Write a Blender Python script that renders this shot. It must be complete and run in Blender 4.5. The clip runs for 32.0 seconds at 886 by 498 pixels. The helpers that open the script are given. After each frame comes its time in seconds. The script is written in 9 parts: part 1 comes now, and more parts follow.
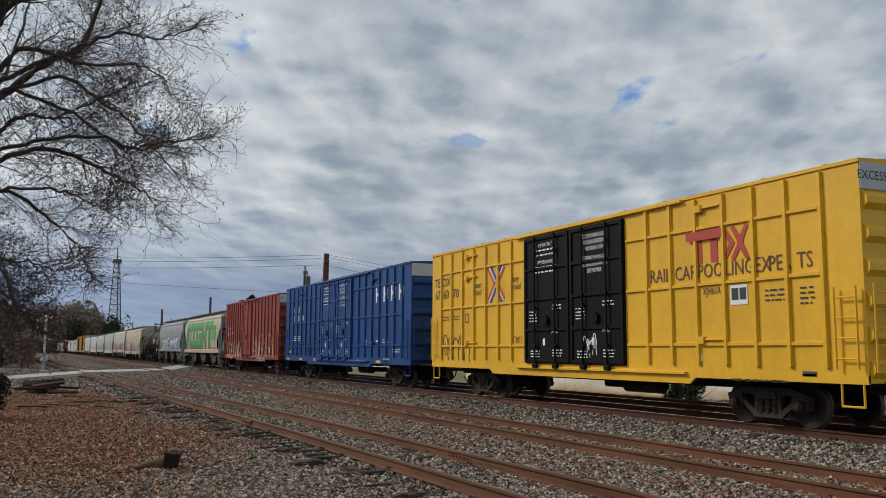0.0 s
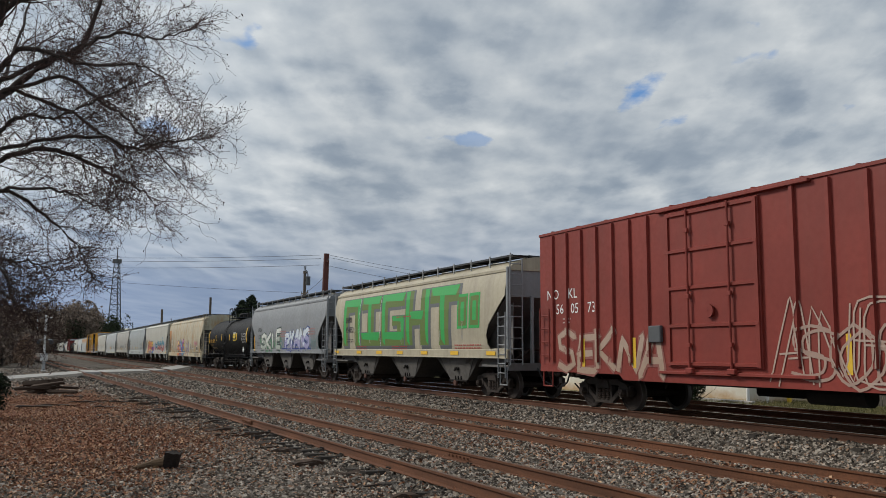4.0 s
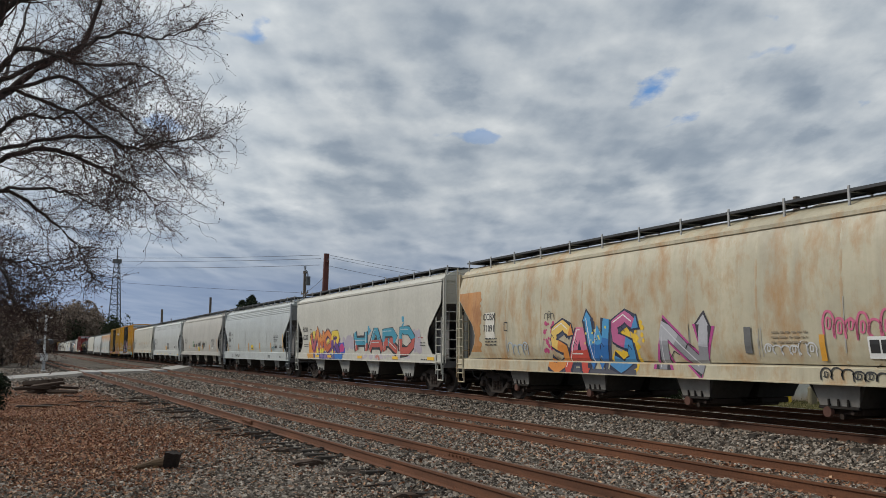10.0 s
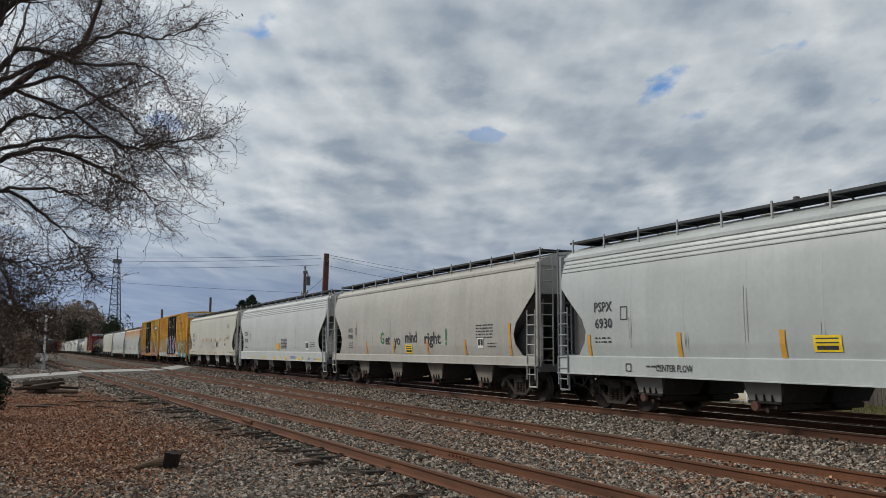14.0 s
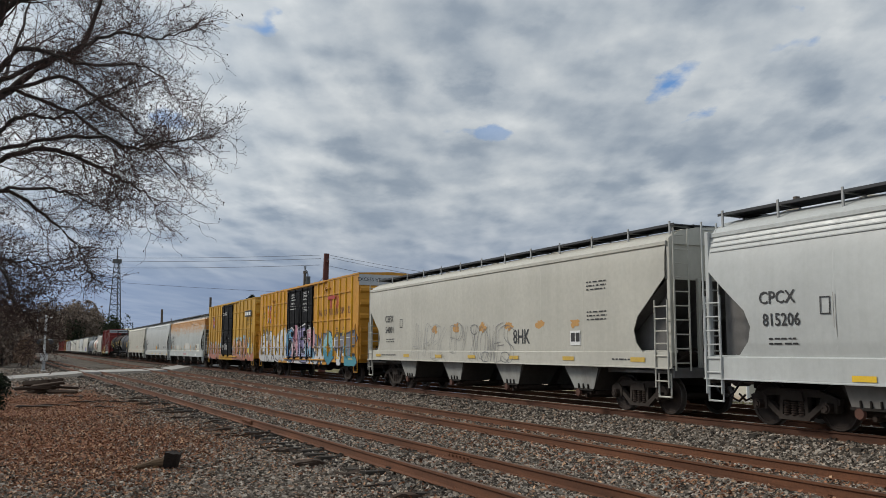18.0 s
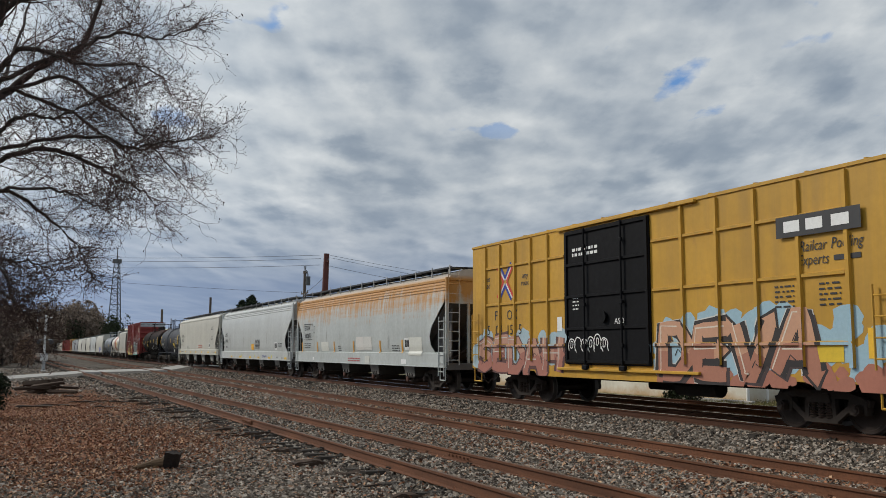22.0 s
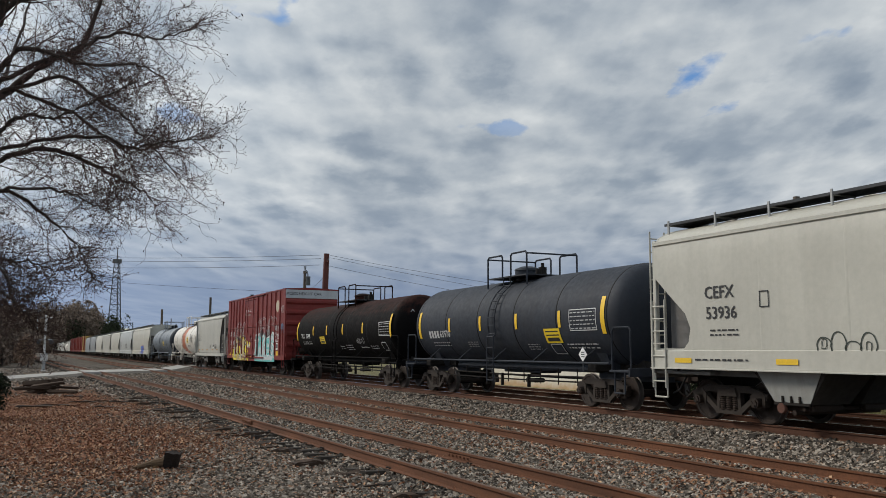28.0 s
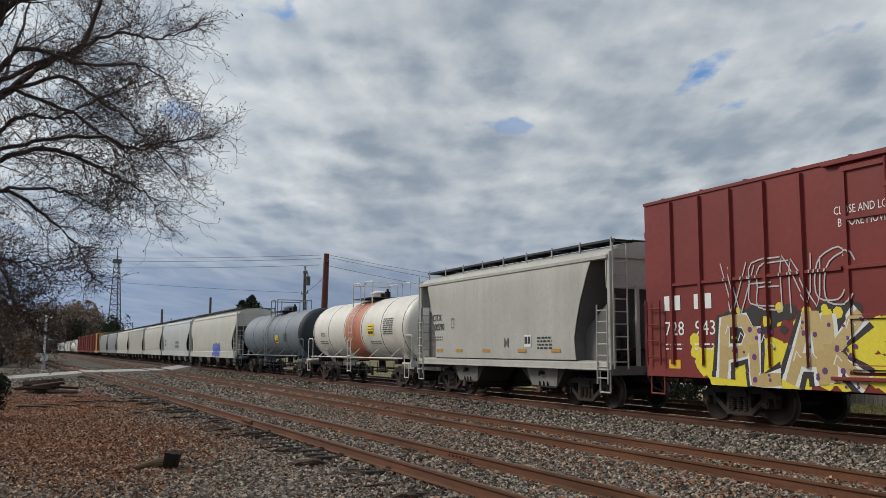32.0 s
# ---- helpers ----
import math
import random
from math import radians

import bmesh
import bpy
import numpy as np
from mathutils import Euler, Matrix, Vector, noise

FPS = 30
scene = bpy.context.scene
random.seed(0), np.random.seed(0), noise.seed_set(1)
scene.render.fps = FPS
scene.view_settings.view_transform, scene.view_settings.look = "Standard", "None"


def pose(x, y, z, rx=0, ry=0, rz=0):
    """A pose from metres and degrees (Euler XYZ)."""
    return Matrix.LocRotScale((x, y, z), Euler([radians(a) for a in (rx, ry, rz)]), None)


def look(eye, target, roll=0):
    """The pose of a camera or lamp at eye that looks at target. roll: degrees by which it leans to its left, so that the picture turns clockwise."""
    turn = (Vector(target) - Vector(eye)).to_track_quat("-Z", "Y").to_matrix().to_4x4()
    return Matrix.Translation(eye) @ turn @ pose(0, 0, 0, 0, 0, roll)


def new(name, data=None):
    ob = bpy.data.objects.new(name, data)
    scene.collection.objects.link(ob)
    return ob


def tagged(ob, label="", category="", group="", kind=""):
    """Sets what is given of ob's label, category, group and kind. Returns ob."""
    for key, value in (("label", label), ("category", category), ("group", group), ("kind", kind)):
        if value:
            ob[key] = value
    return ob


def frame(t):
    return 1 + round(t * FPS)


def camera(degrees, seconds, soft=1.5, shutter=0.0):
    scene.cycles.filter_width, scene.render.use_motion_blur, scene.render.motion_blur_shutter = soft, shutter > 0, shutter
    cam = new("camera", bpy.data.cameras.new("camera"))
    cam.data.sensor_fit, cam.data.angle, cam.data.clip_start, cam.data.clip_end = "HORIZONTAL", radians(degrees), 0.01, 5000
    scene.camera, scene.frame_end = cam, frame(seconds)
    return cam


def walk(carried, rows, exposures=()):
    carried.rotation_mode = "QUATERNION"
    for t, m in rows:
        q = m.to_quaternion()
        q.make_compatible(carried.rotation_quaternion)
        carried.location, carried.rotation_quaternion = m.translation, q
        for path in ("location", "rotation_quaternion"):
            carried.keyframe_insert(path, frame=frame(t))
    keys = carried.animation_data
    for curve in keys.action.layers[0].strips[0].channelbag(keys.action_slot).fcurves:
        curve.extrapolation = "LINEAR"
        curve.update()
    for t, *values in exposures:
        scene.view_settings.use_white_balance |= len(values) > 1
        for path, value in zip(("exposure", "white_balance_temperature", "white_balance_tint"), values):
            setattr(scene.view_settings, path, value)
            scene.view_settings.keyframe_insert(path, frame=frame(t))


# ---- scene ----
# World: x runs along the railway (the train goes towards +x), y away from the camera, z = 0 on the main line's rail heads.
CLIP = 32.0
EYE = (0.0, 0.0, 1.536)
HEAD, TILT = radians(25.237), radians(6.613)
cam = camera(53.57, CLIP, soft=0.7)
AIM = (-math.cos(HEAD) * math.cos(TILT), math.sin(HEAD) * math.cos(TILT), EYE[2] + math.sin(TILT))
walk(cam, [(0.0, look(EYE, AIM, 0.223)), (CLIP, look(EYE, AIM, 0.223))])

# ---- light: broken cloud, a veiled sun behind the camera ----
SUN_FROM = Vector((-0.62, -0.62, 0.62)).normalized()
scene.view_settings.exposure = 0.13
world = bpy.data.worlds.new("sky")
scene.world = world
world.use_nodes = True
wn, wl = world.node_tree.nodes, world.node_tree.links
sky = wn.new("ShaderNodeTexSky")
sky.sky_type = "NISHITA"
sky.sun_disc = False
sky.sun_elevation = math.asin(SUN_FROM.z)
sky.sun_rotation = math.atan2(SUN_FROM.x, SUN_FROM.y)
sky.air_density, sky.dust_density, sky.ozone_density = 1.0, 0.3, 2.0
wl.new(sky.outputs["Color"], wn["Background"].inputs["Color"])
wn["Background"].inputs["Strength"].default_value = 0.07
sun = new("sun", bpy.data.lights.new("sun", "SUN"))
sun.data.energy, sun.data.angle, sun.data.color = 2.25, radians(12), (1.0, 0.945, 0.855)
sun.matrix_world = look(SUN_FROM * 50, (0, 0, 0))


# ---- mesh tools ----
class Geo:
    """Collects vertices and faces of one mesh."""

    def __init__(self):
        self.v, self.f, self.s = [], [], []

    def add(self, verts, faces, smooth=False):
        n = len(self.v)
        self.v += [tuple(p) for p in verts]
        self.f += [tuple(i + n for i in f) for f in faces]
        self.s += [smooth] * len(faces)
        return self

    def box(self, x0, x1, y0, y1, z0, z1):
        v = [(x, y, z) for z in (z0, z1) for y in (y0, y1) for x in (x0, x1)]
        return self.add(v, [(0, 2, 3, 1), (4, 5, 7, 6), (0, 1, 5, 4), (2, 6, 7, 3), (0, 4, 6, 2), (1, 3, 7, 5)])

    def cbox(self, x0, x1, y0, y1, z0, z1, c=0.01):
        """A box with chamfered edges."""
        v, k = [], {}
        for ix, x in enumerate((x0, x1)):
            for iy, y in enumerate((y0, y1)):
                for iz, z in enumerate((z0, z1)):
                    dx, dy, dz = c * (1 - 2 * ix), c * (1 - 2 * iy), c * (1 - 2 * iz)
                    for a, p in enumerate(((x, y + dy, z + dz), (x + dx, y, z + dz), (x + dx, y + dy, z))):
                        k[ix, iy, iz, a] = len(v)
                        v.append(p)
        f = []
        for s in (0, 1):
            f.append([k[s, 0, 0, 0], k[s, 0, 1, 0], k[s, 1, 1, 0], k[s, 1, 0, 0]][:: 1 if s == 0 else -1])
            f.append([k[0, s, 0, 1], k[1, s, 0, 1], k[1, s, 1, 1], k[0, s, 1, 1]][:: 1 if s == 0 else -1])
            f.append([k[0, 0, s, 2], k[0, 1, s, 2], k[1, 1, s, 2], k[1, 0, s, 2]][:: 1 if s == 0 else -1])
        for a in (0, 1):
            for b in (0, 1):
                f.append([k[0, a, b, 1], k[0, a, b, 2], k[1, a, b, 2], k[1, a, b, 1]][:: 1 if a == b else -1])
                f.append([k[a, 0, b, 0], k[a, 1, b, 0], k[a, 1, b, 2], k[a, 0, b, 2]][:: 1 if a == b else -1])
                f.append([k[a, b, 0, 0], k[a, b, 0, 1], k[a, b, 1, 1], k[a, b, 1, 0]][:: 1 if a != b else -1])
        for a in (0, 1):
            for b in (0, 1):
                for d in (0, 1):
                    f.append([k[a, b, d, 0], k[a, b, d, 1], k[a, b, d, 2]][:: 1 if (a + b + d) % 2 == 0 else -1])
        return self.add(v, f)

    def prism(self, outline, axis, a, b, smooth=False):
        """An outline of (u, w) pushed along an axis from a to b: x -> (y, z), y -> (x, z), z -> (x, y)."""
        def at(u, w, d):
            return (d, u, w) if axis == "x" else (u, d, w) if axis == "y" else (u, w, d)
        n = len(outline)
        self.add([at(u, w, a) for u, w in outline] + [at(u, w, b) for u, w in outline],
                 [(i, (i + 1) % n, n + (i + 1) % n, n + i) for i in range(n)], smooth)
        m = len(self.v) - 2 * n
        self.f += [tuple(range(m + n - 1, m - 1, -1)), tuple(range(m + n, m + 2 * n))]
        self.s += [False, False]
        return self

    def cyl(self, p, q, r, n=12, r2=None, caps=True):
        p, q = Vector(p), Vector(q)
        r2 = r if r2 is None else r2
        d = (q - p).normalized()
        a = d.orthogonal().normalized()
        b = d.cross(a)
        ring = [a * math.cos(2 * math.pi * i / n) + b * math.sin(2 * math.pi * i / n) for i in range(n)]
        m = len(self.v)
        self.add([p + e * r for e in ring] + [q + e * r2 for e in ring],
                 [(i, (i + 1) % n, n + (i + 1) % n, n + i) for i in range(n)], True)
        if caps:
            self.f += [tuple(range(m + n - 1, m - 1, -1)), tuple(range(m + n, m + 2 * n))]
            self.s += [False, False]
        return self

    def tube(self, pts, r, n=6):
        """A bent pipe through the points."""
        pts = [Vector(p) for p in pts]
        for p, q in zip(pts, pts[1:]):
            d = (q - p).normalized() * r * 0.4
            self.cyl(p - d, q + d, r, n)
        return self

    def lathe(self, profile, centre, axis="x", n=32, smooth=True):
        """A turned body: profile of (along, radius) about an axis through centre."""
        c = Vector(centre)
        ax, u, w = {"x": ((1, 0, 0), (0, 1, 0), (0, 0, 1)), "y": ((0, 1, 0), (0, 0, 1), (1, 0, 0)), "z": ((0, 0, 1), (1, 0, 0), (0, 1, 0))}[axis]
        ax, u, w = Vector(ax), Vector(u), Vector(w)
        v = [c + ax * t + (u * math.cos(2 * math.pi * i / n) + w * math.sin(2 * math.pi * i / n)) * r for t, r in profile for i in range(n)]
        f = [(j * n + i, j * n + (i + 1) % n, (j + 1) * n + (i + 1) % n, (j + 1) * n + i) for j in range(len(profile) - 1) for i in range(n)]
        return self.add(v, f, smooth)

    def sheet(self, rows, smooth=True, wrap=False):
        """A grid of points, row by row."""
        n = len(rows[0])
        k = n if wrap else n - 1
        return self.add([p for r in rows for p in r],
                        [(j * n + i, j * n + (i + 1) % n, (j + 1) * n + (i + 1) % n, (j + 1) * n + i) for j in range(len(rows) - 1) for i in range(k)], smooth)

    def mesh(self, name, angle=35):
        me = bpy.data.meshes.new(name)
        me.from_pydata(self.v, [], self.f)
        if any(self.s):
            me.polygons.foreach_set("use_smooth", self.s)
            me.set_sharp_from_angle(angle=radians(angle))
        me.update()
        return me


def part(name, geo, material, parent=None, label="", at=None):
    """One mesh object, under a thing or a part when parent is given. geo: a Geo, or a mesh that is shared."""
    me = geo.mesh(name) if isinstance(geo, Geo) else geo
    if not me.materials:
        me.materials.append(material)
    ob = new(name, me)
    ob.parent = parent
    if at is not None:
        ob.matrix_basis = at
    if label:
        ob["label"] = label
    return ob


def fast_mesh(name, verts, faces, smooth=False):
    """A large mesh from numpy arrays; all faces have the same number of corners."""
    me = bpy.data.meshes.new(name)
    nf, k = faces.shape
    me.vertices.add(len(verts))
    me.vertices.foreach_set("co", np.ascontiguousarray(verts, dtype=np.float32).ravel())
    me.loops.add(nf * k)
    me.loops.foreach_set("vertex_index", np.ascontiguousarray(faces, dtype=np.int32).ravel())
    me.polygons.add(nf)
    me.polygons.foreach_set("loop_start", np.arange(0, nf * k, k, dtype=np.int32))
    me.polygons.foreach_set("use_smooth", np.full(nf, smooth))
    me.update(calc_edges=True)
    return me


# ---- materials ----
class Nodes:
    def __init__(self, name):
        self.m = bpy.data.materials.new(name)
        self.m.use_nodes = True
        self.t = self.m.node_tree
        self.b = self.t.nodes["Principled BSDF"]
        self.o = self.t.nodes["Material Output"]
        self.c = None

    def n(self, kind, **sets):
        node = self.t.nodes.new("ShaderNode" + kind)
        for k, v in sets.items():
            node.inputs[k].default_value = v
        return node

    def to(self, a, b):
        self.t.links.new(a, b)

    def coords(self, scale=(1, 1, 1)):
        if self.c is None:
            self.c = self.n("TexCoord")
        mp = self.n("Mapping")
        mp.inputs["Scale"].default_value = scale
        self.to(self.c.outputs["Object"], mp.inputs["Vector"])
        return mp.outputs["Vector"]

    def noise(self, scale, detail=4, rough=0.55, stretch=(1, 1, 1)):
        nz = self.n("TexNoise", Scale=scale, Detail=detail, Roughness=rough)
        self.to(self.coords(stretch), nz.inputs["Vector"])
        return nz.outputs["Fac"]

    def span(self, value, a, b, c=0.0, d=1.0):
        r = self.n("MapRange")
        for i, x in zip((1, 2, 3, 4), (a, b, c, d)):
            r.inputs[i].default_value = x
        self.to(value, r.inputs[0])
        return r.outputs[0]

    def math(self, op, a, b):
        m = self.n("Math")
        m.operation = op
        for i, x in enumerate((a, b)):
            if isinstance(x, (int, float)):
                m.inputs[i].default_value = x
            else:
                self.to(x, m.inputs[i])
        return m.outputs[0]

    def mix(self, fac, a, b, blend="MIX"):
        m = self.n("MixRGB")
        m.blend_type = blend
        for i, x in enumerate((fac, a, b)):
            if isinstance(x, (int, float)):
                m.inputs[i].default_value = x
            elif isinstance(x, (tuple, list)):
                m.inputs[i].default_value = (*x[:3], 1)
            else:
                self.to(x, m.inputs[i])
        return m.outputs[0]

    def bump(self, height, strength, distance=0.01):
        b = self.n("Bump", Strength=strength, Distance=distance)
        self.to(height, b.inputs["Height"])
        self.to(b.outputs["Normal"], self.b.inputs["Normal"])

    def done(self, colour, rough=0.6, metal=0.0, spec=0.5):
        if isinstance(colour, (tuple, list)):
            self.b.inputs["Base Color"].default_value = (*colour[:3], 1)
        else:
            self.to(colour, self.b.inputs["Base Color"])
        if isinstance(rough, (int, float)):
            self.b.inputs["Roughness"].default_value = rough
        else:
            self.to(rough, self.b.inputs["Roughness"])
        self.b.inputs["Metallic"].default_value = metal
        self.b.inputs["Specular IOR Level"].default_value = spec
        return self.m


def shade(c, k):
    return tuple(min(1.0, x * k) for x in c[:3])


def paint(name, colour, rough=0.45, fade=0.16, dirt=0.25, dirt_colour=(0.09, 0.07, 0.055), rust=0.0, rust_colour=(0.22, 0.075, 0.025), dents=0.12, rust_from=None, gloss=0.5):
    """Weathered car paint: faded patches, rain streaks of grime, rust blooms, slightly buckled sheet."""
    k = Nodes(name)
    big = k.noise(0.55, 3)
    fine = k.noise(7.0, 5, 0.65)
    col = k.mix(k.span(big, 0.3, 0.7), shade(colour, 1 - fade), shade(colour, 1 + fade))
    col = k.mix(k.span(fine, 0.35, 0.75, 0, 0.35), col, shade(colour, 0.72))
    streak = k.noise(1.7, 6, 0.65, (1.6, 1.6, 0.09))
    col = k.mix(k.span(streak, 0.45, 0.85, 0, dirt), col, dirt_colour)
    if rust > 0:
        blot = k.noise(1.3, 6, 0.7, (1, 1, 0.45))
        col = k.mix(k.span(blot, 0.62 - 0.2 * rust, 0.76 - 0.12 * rust, 0, min(0.95, 0.55 + 0.4 * rust)), col, rust_colour)
    if rust_from:
        pos = k.n("SeparateXYZ")
        k.to(k.coords(), pos.inputs[0])
        drip = k.math("MULTIPLY", k.math("SUBTRACT", k.noise(2.4, 6, 0.7, (2.2, 1, 0.12)), 0.5), 3.2)
        seam = k.math("MULTIPLY", k.math("SUBTRACT", k.noise(1.2, 4, 0.7, (0.25, 1, 3.0)), 0.5), 1.6)
        level = k.math("ADD", pos.outputs[2], k.math("ADD", drip, seam))
        roofward = k.span(pos.outputs[2], 4.15, 4.3, 1.0, 0.25)
        col = k.mix(k.math("MULTIPLY", k.span(level, rust_from, rust_from + 0.8, 0, 0.95), roofward), col, k.mix(k.noise(5.0, 5, 0.7), rust_colour, shade(rust_colour, 1.5)))
    k.bump(k.noise(1.1, 2, 0.4), dents, 0.06)
    return k.done(col, k.span(fine, 0.3, 0.7, rough - 0.08, rough + 0.12), 0.0, gloss)


def plain(name, colour, rough=0.6, metal=0.0, var=0.2, scale=9.0, bump=0.15, gloss=0.3):
    k = Nodes(name)
    a, b = k.noise(scale, 5, 0.6), k.noise(scale * 0.14, 3)
    col = k.mix(a, shade(colour, 1 - var), shade(colour, 1 + var))
    col = k.mix(k.span(b, 0.3, 0.7, 0, 0.5), col, shade(colour, 1 - var * 1.6))
    if bump:
        k.bump(a, bump, 0.01)
    return k.done(col, rough, metal, gloss)


def flat_paint(name, colour, rough=0.55):
    """Sprayed or stencilled paint, a little uneven."""
    k = Nodes(name)
    a = k.noise(14.0, 5, 0.7)
    return k.done(k.mix(k.span(a, 0.35, 0.75, 0, 0.5), colour, shade(colour, 0.7)), rough)


INKS = {}


def ink(colour):
    key = tuple(round(c, 3) for c in colour)
    if key not in INKS:
        INKS[key] = flat_paint("sprayed_paint", colour)
    return INKS[key]


STEEL_DARK = plain("grimy_cast_steel", (0.018, 0.0145, 0.012), 0.85, 0.0, 0.45, 12.0, 0.3)
STEEL_FRAME = plain("dusty_brown_cast_steel", (0.042, 0.032, 0.026), 0.85, 0.0, 0.45, 9.0, 0.35)
STEEL_BROWN = plain("rusty_brown_steel", (0.035, 0.022, 0.016), 0.8, 0.0, 0.4, 10.0, 0.3)
WHEEL_TREAD = plain("polished_wheel_steel", (0.12, 0.105, 0.095), 0.5, 0.6, 0.2, 20.0, 0.05)
WHEEL_SIDE = plain("brown_wheel_plate", (0.032, 0.021, 0.016), 0.75, 0.0, 0.4, 14.0, 0.2)
GALV = plain("galvanised_grating", (0.16, 0.165, 0.17), 0.55, 0.5, 0.25, 12.0, 0.1)
BLACK = paint("black_car_paint", (0.0055, 0.0055, 0.0065), 0.58, 0.2, 0.12, (0.02, 0.018, 0.016), gloss=0.1)
RUBBER = plain("black_hose_rubber", (0.02, 0.02, 0.02), 0.7)
WHITE_INK, BLACK_INK, YELLOW_INK, ORANGE_INK = ink((0.78, 0.78, 0.76)), ink((0.02, 0.02, 0.022)), ink((0.80, 0.52, 0.03)), ink((0.62, 0.30, 0.05))
# ---- cloud deck: one sheet that drifts overhead ----
LIT, THIN, BROAD = 3.2, 1.7, 0.5


def cloud_material():
    k = Nodes("altocumulus_cloud")
    pos = k.n("SeparateXYZ")
    k.to(k.coords(), pos.inputs[0])
    far = k.n("VectorMath")
    far.operation = "LENGTH"
    k.to(k.coords(), far.inputs[0])
    across = k.math("ADD", k.math("MULTIPLY", pos.outputs[0], 0.426), k.math("MULTIPLY", pos.outputs[1], 0.904))
    ahead = k.math("ADD", k.math("MULTIPLY", pos.outputs[0], -0.904), k.math("MULTIPLY", pos.outputs[1], 0.426))
    ahead = k.math("MAXIMUM", ahead, k.math("ADD", k.math("MULTIPLY", far.outputs["Value"], 0.4), 25.0))
    reach = k.math("LOGARITHM", ahead, 2.71828)
    sunward = k.span(k.math("DIVIDE", across, ahead), -0.55, -0.12, 1.38, 1.0)
    across = k.math("DIVIDE", across, k.math("POWER", k.math("DIVIDE", ahead, 290.0), 0.45))

    def spot(wide, deep, seed):
        v = k.n("CombineXYZ")
        k.to(k.math("DIVIDE", across, wide), v.inputs[0])
        k.to(k.math("MULTIPLY", reach, deep), v.inputs[1])
        v.inputs[2].default_value = seed
        return v.outputs[0]

    def layer(wide, deep, seed, detail, rough, bend=0.25):
        nz = k.n("TexNoise", Scale=1.0, Detail=detail, Roughness=rough, Distortion=bend)
        k.to(spot(wide, deep, seed), nz.inputs["Vector"])
        return nz.outputs["Fac"]

    def thick(shift):
        """How thick the layer is: broad banks, heaped cells and torn edges."""
        def at(wide, deep, seed):
            v = k.n("VectorMath")
            v.operation = "ADD"
            k.to(spot(wide, deep, seed), v.inputs[0])
            v.inputs[1].default_value = (shift[0] * 40.0 / wide, shift[1] * deep, 0.0)
            return v.outputs[0]

        def cloud(wide, deep, seed, detail, rough, bend):
            nz = k.n("TexNoise", Scale=1.0, Detail=detail, Roughness=rough, Distortion=bend)
            k.to(at(wide, deep, seed), nz.inputs["Vector"])
            return nz.outputs["Fac"]

        heap = k.n("TexVoronoi", Scale=1.0)
        heap.feature = "SMOOTH_F1"
        heap.inputs["Smoothness"].default_value = 0.5
        bent = k.n("VectorMath")
        bent.operation = "MULTIPLY_ADD"
        nz = k.n("TexNoise", Scale=1.3, Detail=5.0, Roughness=0.6)
        k.to(at(36.0, 4.6, 1.3), nz.inputs["Vector"])
        k.to(nz.outputs["Color"], bent.inputs[0])
        bent.inputs[1].default_value = (0.8, 0.8, 0.0)
        k.to(at(36.0, 4.6, 1.3), bent.inputs[2])
        k.to(bent.outputs[0], heap.inputs["Vector"])
        cells = k.span(heap.outputs["Distance"], 0.1, 0.8, 0.75, 0.25)
        t = k.math("MULTIPLY", cloud(60.0, 2.8, 7.7, 4.0, 0.45, 0.2), 0.30)
        t = k.math("ADD", t, k.math("MULTIPLY", cells, 0.36))
        small = k.n("TexVoronoi", Scale=1.0)
        small.feature = "SMOOTH_F1"
        small.inputs["Smoothness"].default_value = 0.4
        warp = k.n("VectorMath")
        warp.operation = "MULTIPLY_ADD"
        k.to(nz.outputs["Color"], warp.inputs[0])
        warp.inputs[1].default_value = (1.2, 1.2, 0.0)
        k.to(at(22.0, 7.6, 4.4), warp.inputs[2])
        k.to(warp.outputs[0], small.inputs["Vector"])
        t = k.math("ADD", t, k.math("MULTIPLY", k.span(small.outputs["Distance"], 0.1, 0.8, 0.75, 0.25), 0.24))
        return k.math("ADD", t, k.math("MULTIPLY", cloud(13.0, 12.0, 2.3, 6.0, 0.5, 0.1), 0.13))

    d = thick((0.0, 0.0))
    lit = k.math("SUBTRACT", d, thick((-0.10, 0.030)))
    broad = layer(150.0, 1.5, 3.1, 2.0, 0.5)
    tone = k.math("ADD", k.math("MULTIPLY", lit, LIT), k.math("MULTIPLY", k.math("SUBTRACT", 0.5, d), THIN))
    tone = k.math("ADD", k.math("ADD", tone, 0.5), k.math("MULTIPLY", k.math("SUBTRACT", broad, 0.5), BROAD))
    col = k.n("ValToRGB")
    e = col.color_ramp.elements
    e[0].position, e[0].color = 0.0, (0.215, 0.265, 0.33, 1)
    e[1].position, e[1].color = 1.0, (0.665, 0.69, 0.70, 1)
    for p, c in ((0.25, (0.27, 0.32, 0.38, 1)), (0.5, (0.39, 0.435, 0.48, 1)), (0.75, (0.52, 0.555, 0.58, 1))):
        e.new(p).color = c
    k.to(tone, col.inputs["Fac"])
    tone = k.mix(k.span(far.outputs["Value"], 640, 1700, 0, 0.82), col.outputs["Color"], (0.175, 0.235, 0.355))
    veil = k.math("MAXIMUM", k.span(d, 0.355, 0.40), k.span(far.outputs["Value"], 420, 560))
    tone = k.mix(veil, (0.13, 0.265, 0.52), tone)
    em = k.n("Emission", Strength=1.0)
    k.to(sunward, em.inputs["Strength"])
    k.to(tone, em.inputs["Color"])
    k.to(em.outputs[0], k.o.inputs["Surface"])
    k.t.nodes.remove(k.b)
    k.m.cycles.emission_sampling = "NONE"
    return k.m


